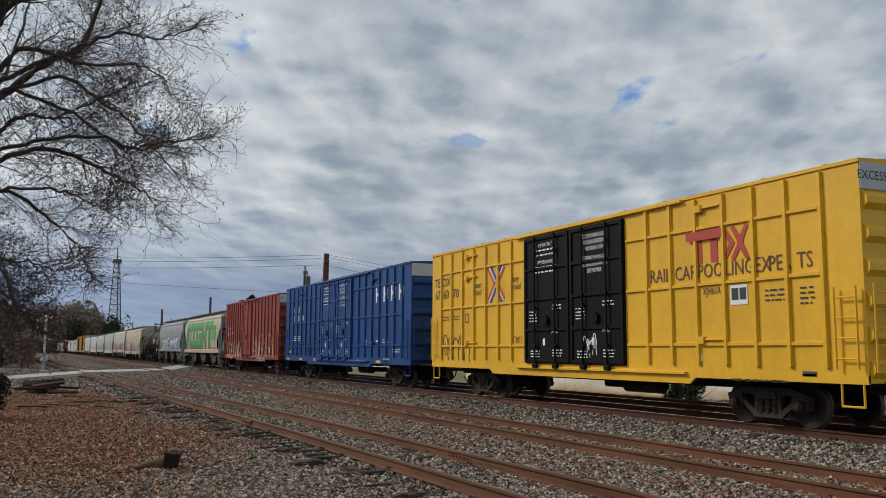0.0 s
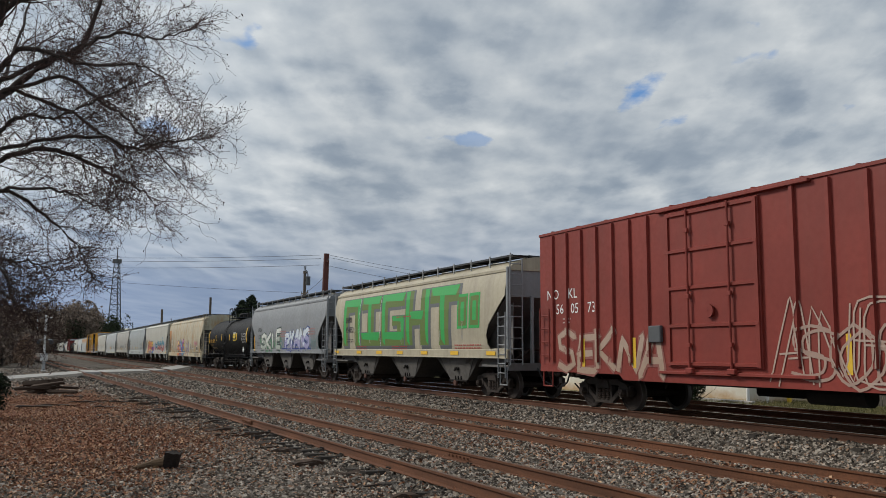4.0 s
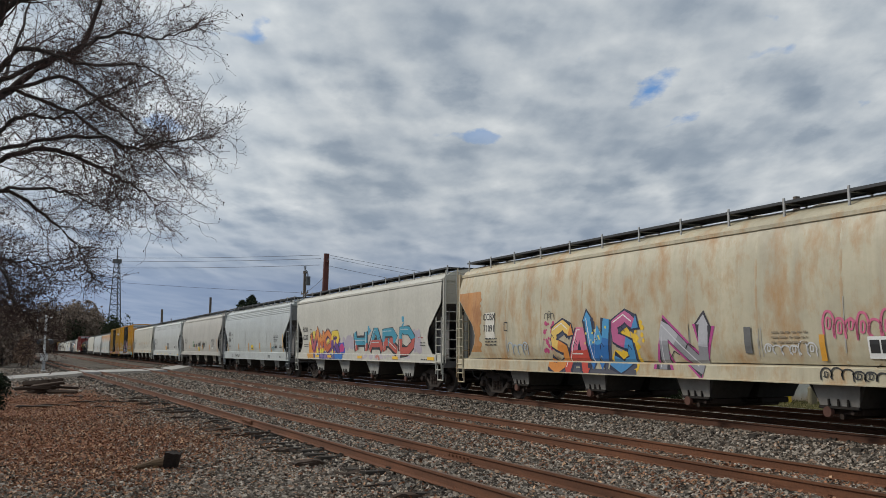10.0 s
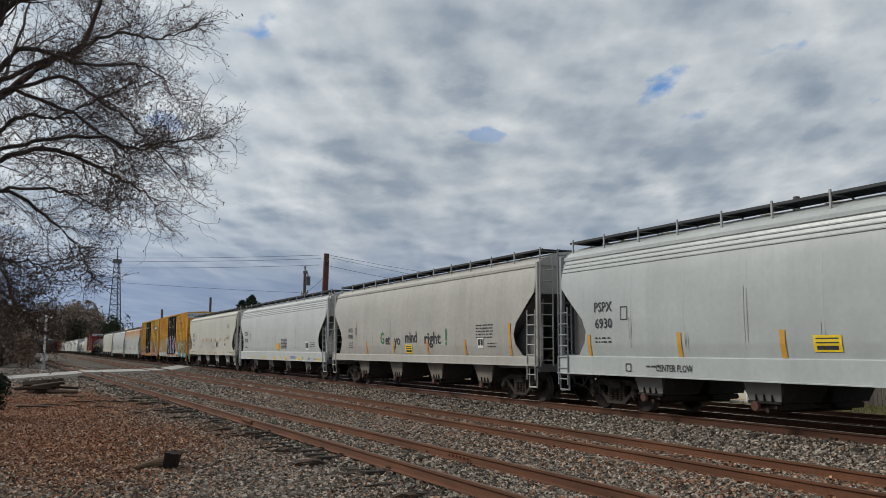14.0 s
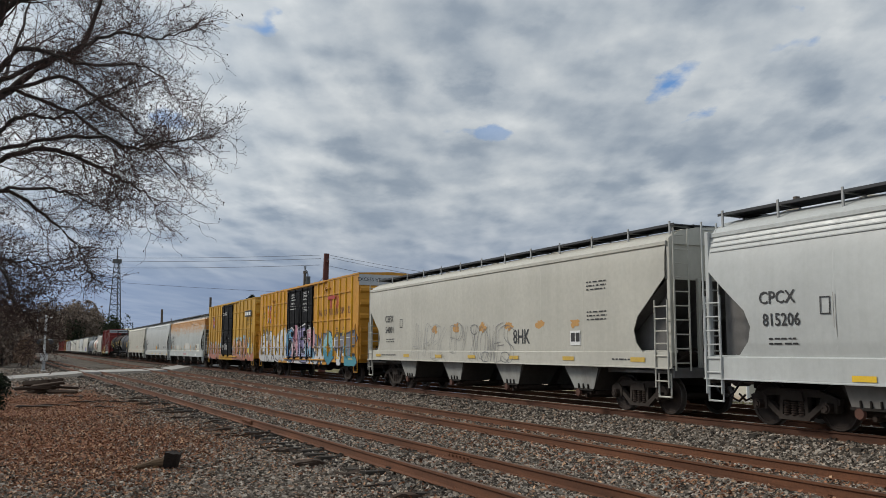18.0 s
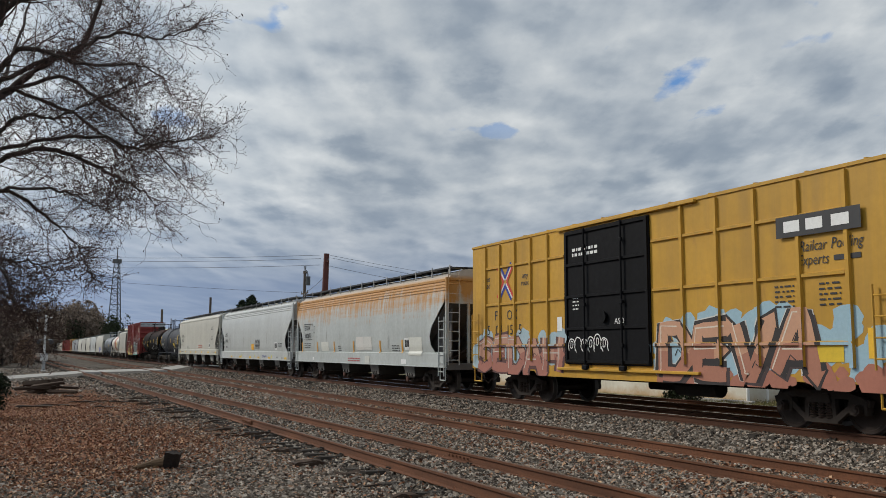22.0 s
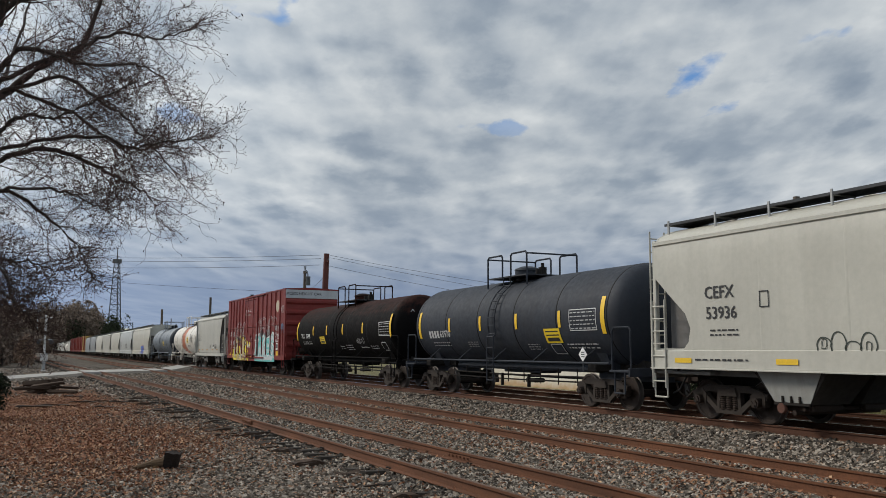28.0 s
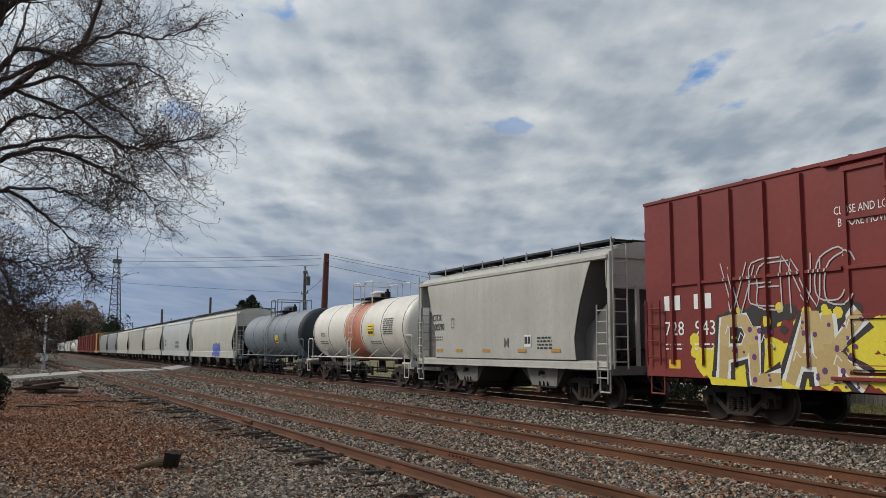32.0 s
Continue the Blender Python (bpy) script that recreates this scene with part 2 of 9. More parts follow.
DECK = 120.0
clouds = part("clouds", Geo().add([(-6000, -6000, 0), (6000, -6000, 0), (6000, 6000, 0), (-6000, 6000, 0)], [(3, 2, 1, 0)]), cloud_material())
clouds.matrix_basis = pose(0, 0, DECK)
clouds.visible_shadow = False
tagged(clouds, "broken layer of grey and white clouds with small blue gaps", "clouds", kind="structure")


# ---- ground ----
MAIN_Y, MID_Y, MID_Z, SIDE_Z, FAR_Y, FAR_Z = 15.2, 10.98, -0.29, -0.25, 19.3, -0.06
PROFILE_Y = [-4500, -60, -8, 3.2, 4.75, 5.0, 5.4, 5.75, 7.7, 8.6, 9.5, 12.5, 13.2, 14.05, 16.4, 17.3, 18.1, 20.5, 21.8, 60, 4500]
PROFILE_Z = [-0.6, -0.6, -0.42, -0.52, -0.535, -0.53, -0.487, -0.452, -0.455, -0.51, -0.495, -0.495, -0.42, -0.205, -0.205, -0.35, -0.265, -0.265, -0.42, -0.45, -0.6]


def side_track_y(x):
    """The siding's centre line, which leans gently towards the camera's side."""
    return 6.42 - 0.0243 * np.maximum(0.0, -np.asarray(x, float) - 13.0)


def ground_z(x, y):
    x, y = np.asarray(x, float), np.asarray(y, float)
    near = np.clip((9.0 - y) / 3.0, 0, 1)
    yy = y + near * (6.42 - side_track_y(x))
    z = np.interp(yy, PROFILE_Y, PROFILE_Z)
    lump = 0.035 * np.sin(x * 0.9 + 1.7 * np.sin(y * 0.6)) * np.sin(y * 1.1 + np.sin(x * 0.37))
    return z + lump * np.clip((4.6 - y) / 2.0, 0, 1) * np.clip((x + 70) / 20, 0, 1)


def spaced(edges, steps):
    out = []
    for (a, b), n in zip(zip(edges, edges[1:]), steps):
        out += list(np.linspace(a, b, n, endpoint=False))
    return np.array(out + [edges[-1]])


def ground_material():
    k = Nodes("ballast_and_leaf_litter")
    pos = k.n("SeparateXYZ")
    k.to(k.coords(), pos.inputs[0])
    x, y = pos.outputs[0], pos.outputs[1]
    stones = k.n("TexVoronoi", Scale=21.0)
    k.to(k.coords(), stones.inputs["Vector"])
    ramp = k.n("ValToRGB")
    e = ramp.color_ramp.elements
    e[0].position, e[0].color = 0.0, (0.03, 0.026, 0.022, 1)
    e[1].position, e[1].color = 1.0, (0.275, 0.232, 0.18, 1)
    mid = e.new(0.5)
    mid.color = (0.107, 0.086, 0.066, 1)
    k.to(stones.outputs["Color"], ramp.inputs["Fac"])
    gravel = k.mix(k.span(stones.outputs["Distance"], 0.0, 0.035, 0.75, 0.0), ramp.outputs["Color"], (0.03, 0.026, 0.022))
    gravel = k.mix(k.span(k.noise(0.35, 3), 0.4, 0.7, 0, 0.5), gravel, (0.085, 0.06, 0.042))
    patch = k.noise(2.6, 8, 0.78)
    gravel = k.mix(k.span(patch, 0.35, 0.65, 0.75, 0.0), gravel, (0.028, 0.024, 0.02))
    gravel = k.mix(k.span(patch, 0.55, 0.7, 0.0, 0.45), gravel, (0.245, 0.212, 0.172))
    bits = k.n("TexVoronoi", Scale=22.0)
    k.to(k.coords((1, 1.6, 1)), bits.inputs["Vector"])
    leaf = k.mix(bits.outputs["Color"], (0.075, 0.035, 0.022), (0.31, 0.135, 0.07))
    leaf = k.mix(k.span(k.noise(1.1, 4, 0.65), 0.42, 0.68, 0, 0.7), leaf, (0.07, 0.05, 0.036))
    ragged = k.math("MULTIPLY", k.math("SUBTRACT", k.noise(0.28, 5, 0.65), 0.5), 4.0)
    edge = k.span(k.math("ADD", y, ragged), 3.0, 4.6, 1.0, 0.0)
    start = k.math("MULTIPLY", k.span(k.math("ADD", x, ragged), -18.5, -14.0, 1.0, 0.0), k.span(k.math("ADD", x, k.math("MULTIPLY", ragged, 2.0)), -62.0, -46.0, 0.0, 1.0))
    ground = k.mix(k.math("MULTIPLY", edge, start), gravel, leaf)
    turf = k.mix(k.noise(2.2, 6, 0.7), (0.085, 0.088, 0.035), (0.24, 0.20, 0.105))
    ground = k.mix(k.span(k.math("ADD", y, k.math("MULTIPLY", ragged, 0.5)), 21.5, 23.0), ground, turf)
    wood = k.mix(k.noise(0.5, 5, 0.7), (0.045, 0.035, 0.024), (0.15, 0.115, 0.07))
    ground = k.mix(k.span(k.math("ADD", k.math("MULTIPLY", y, -1), ragged), 4.0, 9.0), ground, wood)
    k.bump(k.math("ADD", stones.outputs["Distance"], k.math("MULTIPLY", k.noise(6.0, 3), 0.5)), 0.9, 0.04)
    return k.done(ground, 0.92, 0, 0.25)


def build_ground():
    xs = spaced([-4500, -900, -200, -60, -40, 4, 30, 300, 4500], [10, 24, 40, 50, 176, 30, 20, 8])
    ys = spaced([-4500, -300, -30, -4, 22, 40, 300, 4500], [8, 16, 40, 130, 20, 16, 8])
    gx, gy = np.meshgrid(xs, ys, indexing="ij")
    rng = np.random.default_rng(3)
    gz = ground_z(gx, gy) + rng.normal(0, 0.008, gx.shape)
    n = len(ys)
    i, j = np.meshgrid(np.arange(len(xs) - 1), np.arange(n - 1), indexing="ij")
    a = (i * n + j).ravel()
    faces = np.stack([a, a + n, a + n + 1, a + 1], 1)
    me = fast_mesh("ground", np.stack([gx, gy, gz], -1).reshape(-1, 3), faces, True)
    tagged(part("ground", me, ground_material()), "grey railway ballast with brown leaf litter and dirt", "ground", kind="structure")


build_ground()


# ---- tracks ----
def rust_material(name, colour, var=0.35):
    k = Nodes(name)
    long_, fine = k.noise(2.0, 4, 0.6, (0.25, 2, 2)), k.noise(30.0, 5, 0.7)
    c = k.mix(k.span(long_, 0.3, 0.7), shade(colour, 1 - var), shade(colour, 1 + var))
    c = k.mix(k.span(fine, 0.45, 0.7, 0, 0.6), c, shade(colour, 0.45))
    k.bump(fine, 0.35, 0.006)
    return k.done(c, 0.82, 0.0, 0.3)


RAIL_RUST = rust_material("rusty_rail", (0.118, 0.047, 0.022))
RAIL_MAIN = rust_material("brown_main_line_rail", (0.092, 0.038, 0.02))
RAIL_TOP = plain("worn_rail_head", (0.74, 0.73, 0.72), 0.1, 0.97, 0.15, 20, 0.05)
RUST_TOP = plain("rust_filmed_rail_head", (0.135, 0.078, 0.05), 0.6, 0.2, 0.25, 20, 0.1)
RAIL_SHAPE = [(-0.07, -0.178), (0.07, -0.178), (0.07, -0.166), (0.012, -0.148), (0.009, -0.045), (0.036, -0.034), (0.036, -0.004), (0.028, 0.0),
              (-0.028, 0.0), (-0.036, -0.004), (-0.036, -0.034), (-0.009, -0.045), (-0.012, -0.148), (-0.07, -0.166)]


def wood_material(name, colour):
    k = Nodes(name)
    grain = k.noise(5.0, 6, 0.7, (6, 0.35, 6))
    crack = k.noise(9.0, 4, 0.6, (5, 0.2, 5))
    info = k.n("ObjectInfo")
    c = k.mix(grain, shade(colour, 0.5), shade(colour, 1.5))
    c = k.mix(k.span(crack, 0.56, 0.66, 0, 0.8), c, (0.008, 0.007, 0.006))
    c = k.mix(k.math("MULTIPLY", info.outputs["Random"], 0.5), c, shade(colour, 0.55))
    k.bump(crack, 0.6, 0.02)
    return k.done(c, 0.9, 0, 0.2)


TIE_WOOD = wood_material("weathered_creosote_wood", (0.055, 0.046, 0.038))


def rail_mesh(path, side):
    """A rail swept along points (x, y, z of the head)."""
    rows = [[(x, y + side + u, z + w) for u, w in RAIL_SHAPE] for x, y, z in path]
    return Geo().sheet(rows, False, True)


def tie_mesh(name, rng, length=2.6):
    g = Geo().cbox(-0.115, 0.115, -length / 2, length / 2, -0.17, 0.0, 0.012)
    for y in (-0.753, 0.753):
        g.box(-0.09, 0.09, y - 0.17, y + 0.17, 0.0, 0.014)
        for dx, dy in ((-0.06, -0.1), (0.06, 0.1), (0.06, -0.1), (-0.06, 0.1)):
            g.box(dx - 0.012, dx + 0.012, y + dy - 0.02, y + dy + 0.02, 0.014, 0.04)
    g.v = [(x + rng.normal(0, 0.006), y + rng.normal(0, 0.012) * (abs(y) > 1.2), z + rng.normal(0, 0.004)) for x, y, z in g.v]
    return g.mesh(name)


def build_track(name, label, centre, z, rust, top, spacing, first, last, seed, sink, worn=0.0):
    rng = np.random.default_rng(seed)
    track = tagged(new(name), label, "railway track", kind="structure")
    xs = [60, 20, 0, -10, -20, -30, -45, -60, -80, -120, -200, -400, -900]
    path = [(x, float(centre(x)), z) for x in xs]
    for side in (-0.753, 0.753):
        part("rail", rail_mesh(path, side), rust, track)
        part("rail_head", Geo().sheet([[(x, y + side - 0.03, h + 0.002), (x, y + side + 0.03, h + 0.002)] for x, y, h in path], False), top, track, "worn strip along the top of a rail")
    variants = [tie_mesh("tie", rng) for _ in range(4)]
    for me in variants:
        me.materials.append(TIE_WOOD)
    x, k = first, 0
    while x > last:
        push = rng.normal(0, 0.09)
        part("tie", variants[k % 4], TIE_WOOD, track, at=pose(x, float(centre(x)) + push, z - 0.194 - sink + rng.normal(0, 0.012) - worn * rng.random() ** 2, 0, rng.normal(0, 0.4), rng.normal(0, 1.2)))
        x -= spacing + rng.normal(0, 0.02)
        k += 1
    far = Geo()
    while x > -230:
        y = float(centre(x))
        far.box(x - 0.11, x + 0.11, y - 1.3, y + 1.3, z - 0.36, z - 0.195 - sink)
        x -= spacing
    tagged(part("far_ties", far, TIE_WOOD, track), "row of weathered ties under the rails", kind="stuff")
    return track


build_track("track_main", "main line railway track with worn rail heads", lambda x: MAIN_Y, 0.0, RAIL_MAIN, RAIL_TOP, 0.52, 3.0, -62.0, 11, 0.0)
build_track("track_middle", "rusty second railway track with leaves between rails", lambda x: MID_Y, MID_Z, RAIL_RUST, RUST_TOP, 0.55, 0.0, -50.0, 12, 0.012)
siding = build_track("track_siding", "rusty siding track on weathered uneven ties", side_track_y, SIDE_Z, RAIL_RUST, RUST_TOP, 0.56, -2.0, -70.0, 13, -0.012, 0.10)
build_track("track_far", "rusty railway track behind the main line", lambda x: FAR_Y, FAR_Z, RAIL_MAIN, RAIL_TOP, 0.55, -4.0, -50.0, 14, 0.012)


def joint_bar(track, x, y, z, facing):
    g = Geo().cbox(x - 0.45, x + 0.45, y - 0.022, y + 0.022, z - 0.14, z - 0.045, 0.008)
    for i in range(6):
        bx = x - 0.375 + i * 0.15
        g.cyl((bx, y, z - 0.092), (bx, y + facing * 0.05, z - 0.092), 0.02, 6)
    part("joint_bar", g, RAIL_RUST, track, "bolted joint bar on the rail's web")


for jx, js in ((-14.35, 0.753), (-8.6, -0.753), (-23.5, -0.753)):
    joint_bar(siding, jx, float(side_track_y(jx)) + js - 0.03, SIDE_Z, -1)


# ---- loose ballast stones and fallen leaves ----
def island_material(name, ramp_stops, rough=0.9, bump=0.0):
    k = Nodes(name)
    gi = k.n("NewGeometry")
    ramp = k.n("ValToRGB")
    e = ramp.color_ramp.elements
    e[0].position, e[0].color = ramp_stops[0][0], (*ramp_stops[0][1], 1)
    e[1].position, e[1].color = ramp_stops[-1][0], (*ramp_stops[-1][1], 1)
    for p, c in ramp_stops[1:-1]:
        e.new(p).color = (*c, 1)
    k.to(gi.outputs["Random Per Island"], ramp.inputs["Fac"])
    fine = k.noise(35.0, 4, 0.7)
    c = k.mix(k.span(fine, 0.3, 0.7, 0, 0.5), ramp.outputs["Color"], k.mix(1.0, ramp.outputs["Color"], (0.5, 0.48, 0.45), "MULTIPLY"))
    return k.done(c, rough, 0, 0.3)


STONE = island_material("crushed_granite", [(0.0, (0.027, 0.021, 0.0165)), (0.3, (0.108, 0.087, 0.067)), (0.6, (0.225, 0.188, 0.15)), (0.86, (0.53, 0.465, 0.39)), (1.0, (0.32, 0.18, 0.10))])
LEAF = island_material("dry_oak_leaf", [(0.0, (0.085, 0.039, 0.024)), (0.35, (0.225, 0.095, 0.05)), (0.7, (0.38, 0.175, 0.095)), (1.0, (0.62, 0.41, 0.25))])


def scatter_stones(name, label, count, xr, yr, size, seed, keep=None):
    rng = np.random.default_rng(seed)
    x = -np.exp(rng.uniform(np.log(-xr[1]), np.log(-xr[0]), count))
    y = rng.uniform(*yr, count)
    ok = np.ones(count, bool)
    for cy, zz in ((MID_Y, MID_Z), (MAIN_Y, 0.0)):
        for s in (-0.753, 0.753):
            ok &= abs(y - cy - s) > 0.09
    for s in (-0.753, 0.753):
        ok &= abs(y - side_track_y(x) - s) > 0.09
    off = y - side_track_y(x)
    ok &= (off > -0.85) | (off < -1.5) | (rng.random(count) < 0.8)
    if keep is not None:
        ok &= keep(x, y, rng)
    x, y = x[ok], y[ok]
    n = len(x)
    cube = np.array([(a, b, c) for a in (-1, 1) for b in (-1, 1) for c in (-1, 1)], float)
    v = cube[None] * rng.uniform(0.45, 1.0, (n, 8, 1)) * rng.uniform(0.6, 1.25, (n, 1, 3))
    q = rng.normal(size=(n, 4))
    q /= np.linalg.norm(q, axis=1, keepdims=True)
    w, a, b, c = q.T
    rot = np.stack([1 - 2 * (b * b + c * c), 2 * (a * b - c * w), 2 * (a * c + b * w), 2 * (a * b + c * w), 1 - 2 * (a * a + c * c), 2 * (b * c - a * w),
                    2 * (a * c - b * w), 2 * (b * c + a * w), 1 - 2 * (a * a + b * b)], 1).reshape(n, 3, 3)
    v = np.einsum("nij,nkj->nki", rot, v) * (size * rng.uniform(0.55, 1.35, (n, 1, 1)))
    v += np.stack([x, y, ground_z(x, y) + size * 0.35], 1)[:, None]
    f = np.array([(0, 1, 3, 2), (4, 6, 7, 5), (0, 4, 5, 1), (2, 3, 7, 6), (0, 2, 6, 4), (1, 5, 7, 3)])
    faces = (np.arange(n)[:, None, None] * 8 + f[None]).reshape(-1, 4)
    return tagged(part(name, fast_mesh(name, v.reshape(-1, 3), faces), STONE), label, "gravel", kind="stuff")


def litter(x, y):
    return (y < 4.2 + 0.8 * np.sin(x * 0.5) + 0.5 * np.sin(x * 1.7)) & (x < -15.6 + 1.6 * np.sin(y * 1.3) + 0.8 * np.sin(y * 3.7)) & (x > -44 + 2.5 * np.sin(y * 2.1))


scatter_stones("ballast_stones", "loose crushed grey granite stones beside the rails", 105000, (-40, -4.5), (2.0, 9.6), 0.029, 21, lambda x, y, r: ~litter(x + r.normal(0, 1.5, len(x)), y + r.normal(0, 0.5, len(x))) | (r.random(len(x)) < 0.12))
scatter_stones("far_stones", "grey crushed stone towards the level crossing", 42000, (-105, -36), (-2.5, 14.4), 0.045, 25, lambda x, y, r: ~litter(x + r.normal(0, 1.5, len(x)), y + r.normal(0, 0.5, len(x))) & ((y > 3.4) | (x < -66) | (r.random(len(x)) < 0.3)))
scatter_stones("bank_stones", "grey crushed stone on the main line's shoulder", 80000, (-42, -5.0), (9.4, 14.4), 0.031, 22)
scatter_stones("bed_stones", "crushed stone between the far rails", 9000, (-34, -6.0), (14.5, 20.5), 0.034, 23)
scatter_stones("path_stones", "small stones scattered in the brown dirt", 52000, (-30, -8.0), (-3.0, 4.6), 0.024, 24, lambda x, y, r: ~litter(x + r.normal(0, 1.5, len(x)), y + r.normal(0, 0.5, len(x))) | (r.random(len(x)) < 0.22))


def scatter_leaves(name, label, x, y, size, seed, lift=0.015):
    rng = np.random.default_rng(seed)
    n = len(x)
    base = np.array([(-1, 0, 0), (-0.35, 0.5, 0.12), (0.45, 0.42, 0.1), (1, 0, 0.05), (0.45, -0.42, 0.1), (-0.35, -0.5, 0.12)])
    v = np.repeat(base[None], n, 0) * rng.uniform(0.7, 1.3, (n, 6, 1)) * (size * rng.uniform(0.6, 1.3, (n, 1, 1)))
    v[:, :, 2] *= rng.uniform(0.5, 4.0, (n, 1))
    t, u, s = rng.uniform(0, 6.283, n), rng.normal(0, 0.45, n), rng.normal(0, 0.45, n)
    c, d = np.cos(t)[:, None], np.sin(t)[:, None]
    px, py, pz = v[..., 0], v[..., 1], v[..., 2]
    out = np.stack([px * c - py * d, px * d + py * c, pz + px * u[:, None] + py * s[:, None]], -1)
    out += np.stack([x, y, ground_z(x, y) + lift + rng.uniform(0, 0.02, n)], 1)[:, None]
    f = np.array([(0, 1, 2, 3), (0, 3, 4, 5)])
    faces = (np.arange(n)[:, None, None] * 6 + f[None]).reshape(-1, 4)
    tagged(part(name, fast_mesh(name, out.reshape(-1, 3), faces), LEAF), label, "leaves", kind="stuff")


rng = np.random.default_rng(31)
lx, ly = -np.exp(rng.uniform(np.log(11), np.log(60), 110000)), rng.uniform(-3.5, 5.0, 110000)
pick = litter(lx + rng.normal(0, 2.0, len(lx)), ly + rng.normal(0, 0.5, len(lx))) | (rng.random(len(lx)) < 0.09)
scatter_leaves("leaf_litter", "carpet of fallen reddish-brown leaves on the dirt", lx[pick], ly[pick], 0.029, 32)
n = 12000
lx = -np.exp(rng.uniform(np.log(4.5), np.log(45), n))
ly = np.concatenate([rng.normal(MID_Y, 0.5, n // 2), rng.normal(MID_Y - 1.5, 0.5, n // 4), rng.uniform(4.5, 9.5, n - n // 2 - n // 4)])
scatter_leaves("blown_leaves", "tan dry leaves caught between the rusty rails", lx, ly, 0.036, 33, 0.03)


# ---- the bare tree beside the path ----
BARK = plain("dark_bark", (0.065, 0.053, 0.046), 0.95, 0, 0.4, 25, 0.5)
TWIG = plain("dark_twigs", (0.085, 0.052, 0.044), 0.95, 0, 0.3, 30, 0.0)
RIGHT, AHEAD = Vector((0.4264, 0.9045, 0)), Vector((-0.9045, 0.4264, 0))


class Twigs:
    """Thin tapered three- or five-sided branches gathered in arrays."""

    def __init__(self, sides):
        self.v, self.f, self.n = [], [], sides

    def branch(self, pts, r0, r1):
        n = self.n
        for i, p in enumerate(pts):
            d = (pts[min(i + 1, len(pts) - 1)] - pts[max(i - 1, 0)]).normalized()
            a = d.orthogonal().normalized()
            b = d.cross(a)
            r = r0 + (r1 - r0) * i / (len(pts) - 1)
            base = len(self.v)
            for k in range(n):
                t = 6.2832 * k / n
                self.v.append(p + (a * math.cos(t) + b * math.sin(t)) * r)
            if i:
                self.f += [(base - n + k, base - n + (k + 1) % n, base + (k + 1) % n, base + k) for k in range(n)]

    def mesh(self, name):
        return fast_mesh(name, np.array([tuple(p) for p in self.v]), np.array(self.f), True)


def wander(rnd, p, d, length, steps, wobble, lift):
    pts, d = [p], d.normalized()
    for _ in range(steps):
        d = (d + Vector((rnd.gauss(0, wobble), rnd.gauss(0, wobble), rnd.gauss(0, wobble) + lift))).normalized()
        pts.append(pts[-1] + d * (length / steps))
    return pts


def smooth3(pts, n=6):
    p = [pts[0]] + list(pts) + [pts[-1]]
    out = []
    for a, b, c, d in zip(p, p[1:], p[2:], p[3:]):
        for i in range(n):
            t = i / n
            out.append(0.5 * (2 * b + (c - a) * t + (2 * a - 5 * b + 4 * c - d) * t * t + (3 * b - a - 3 * c + d) * t ** 3))
    return out + [p[-2]]


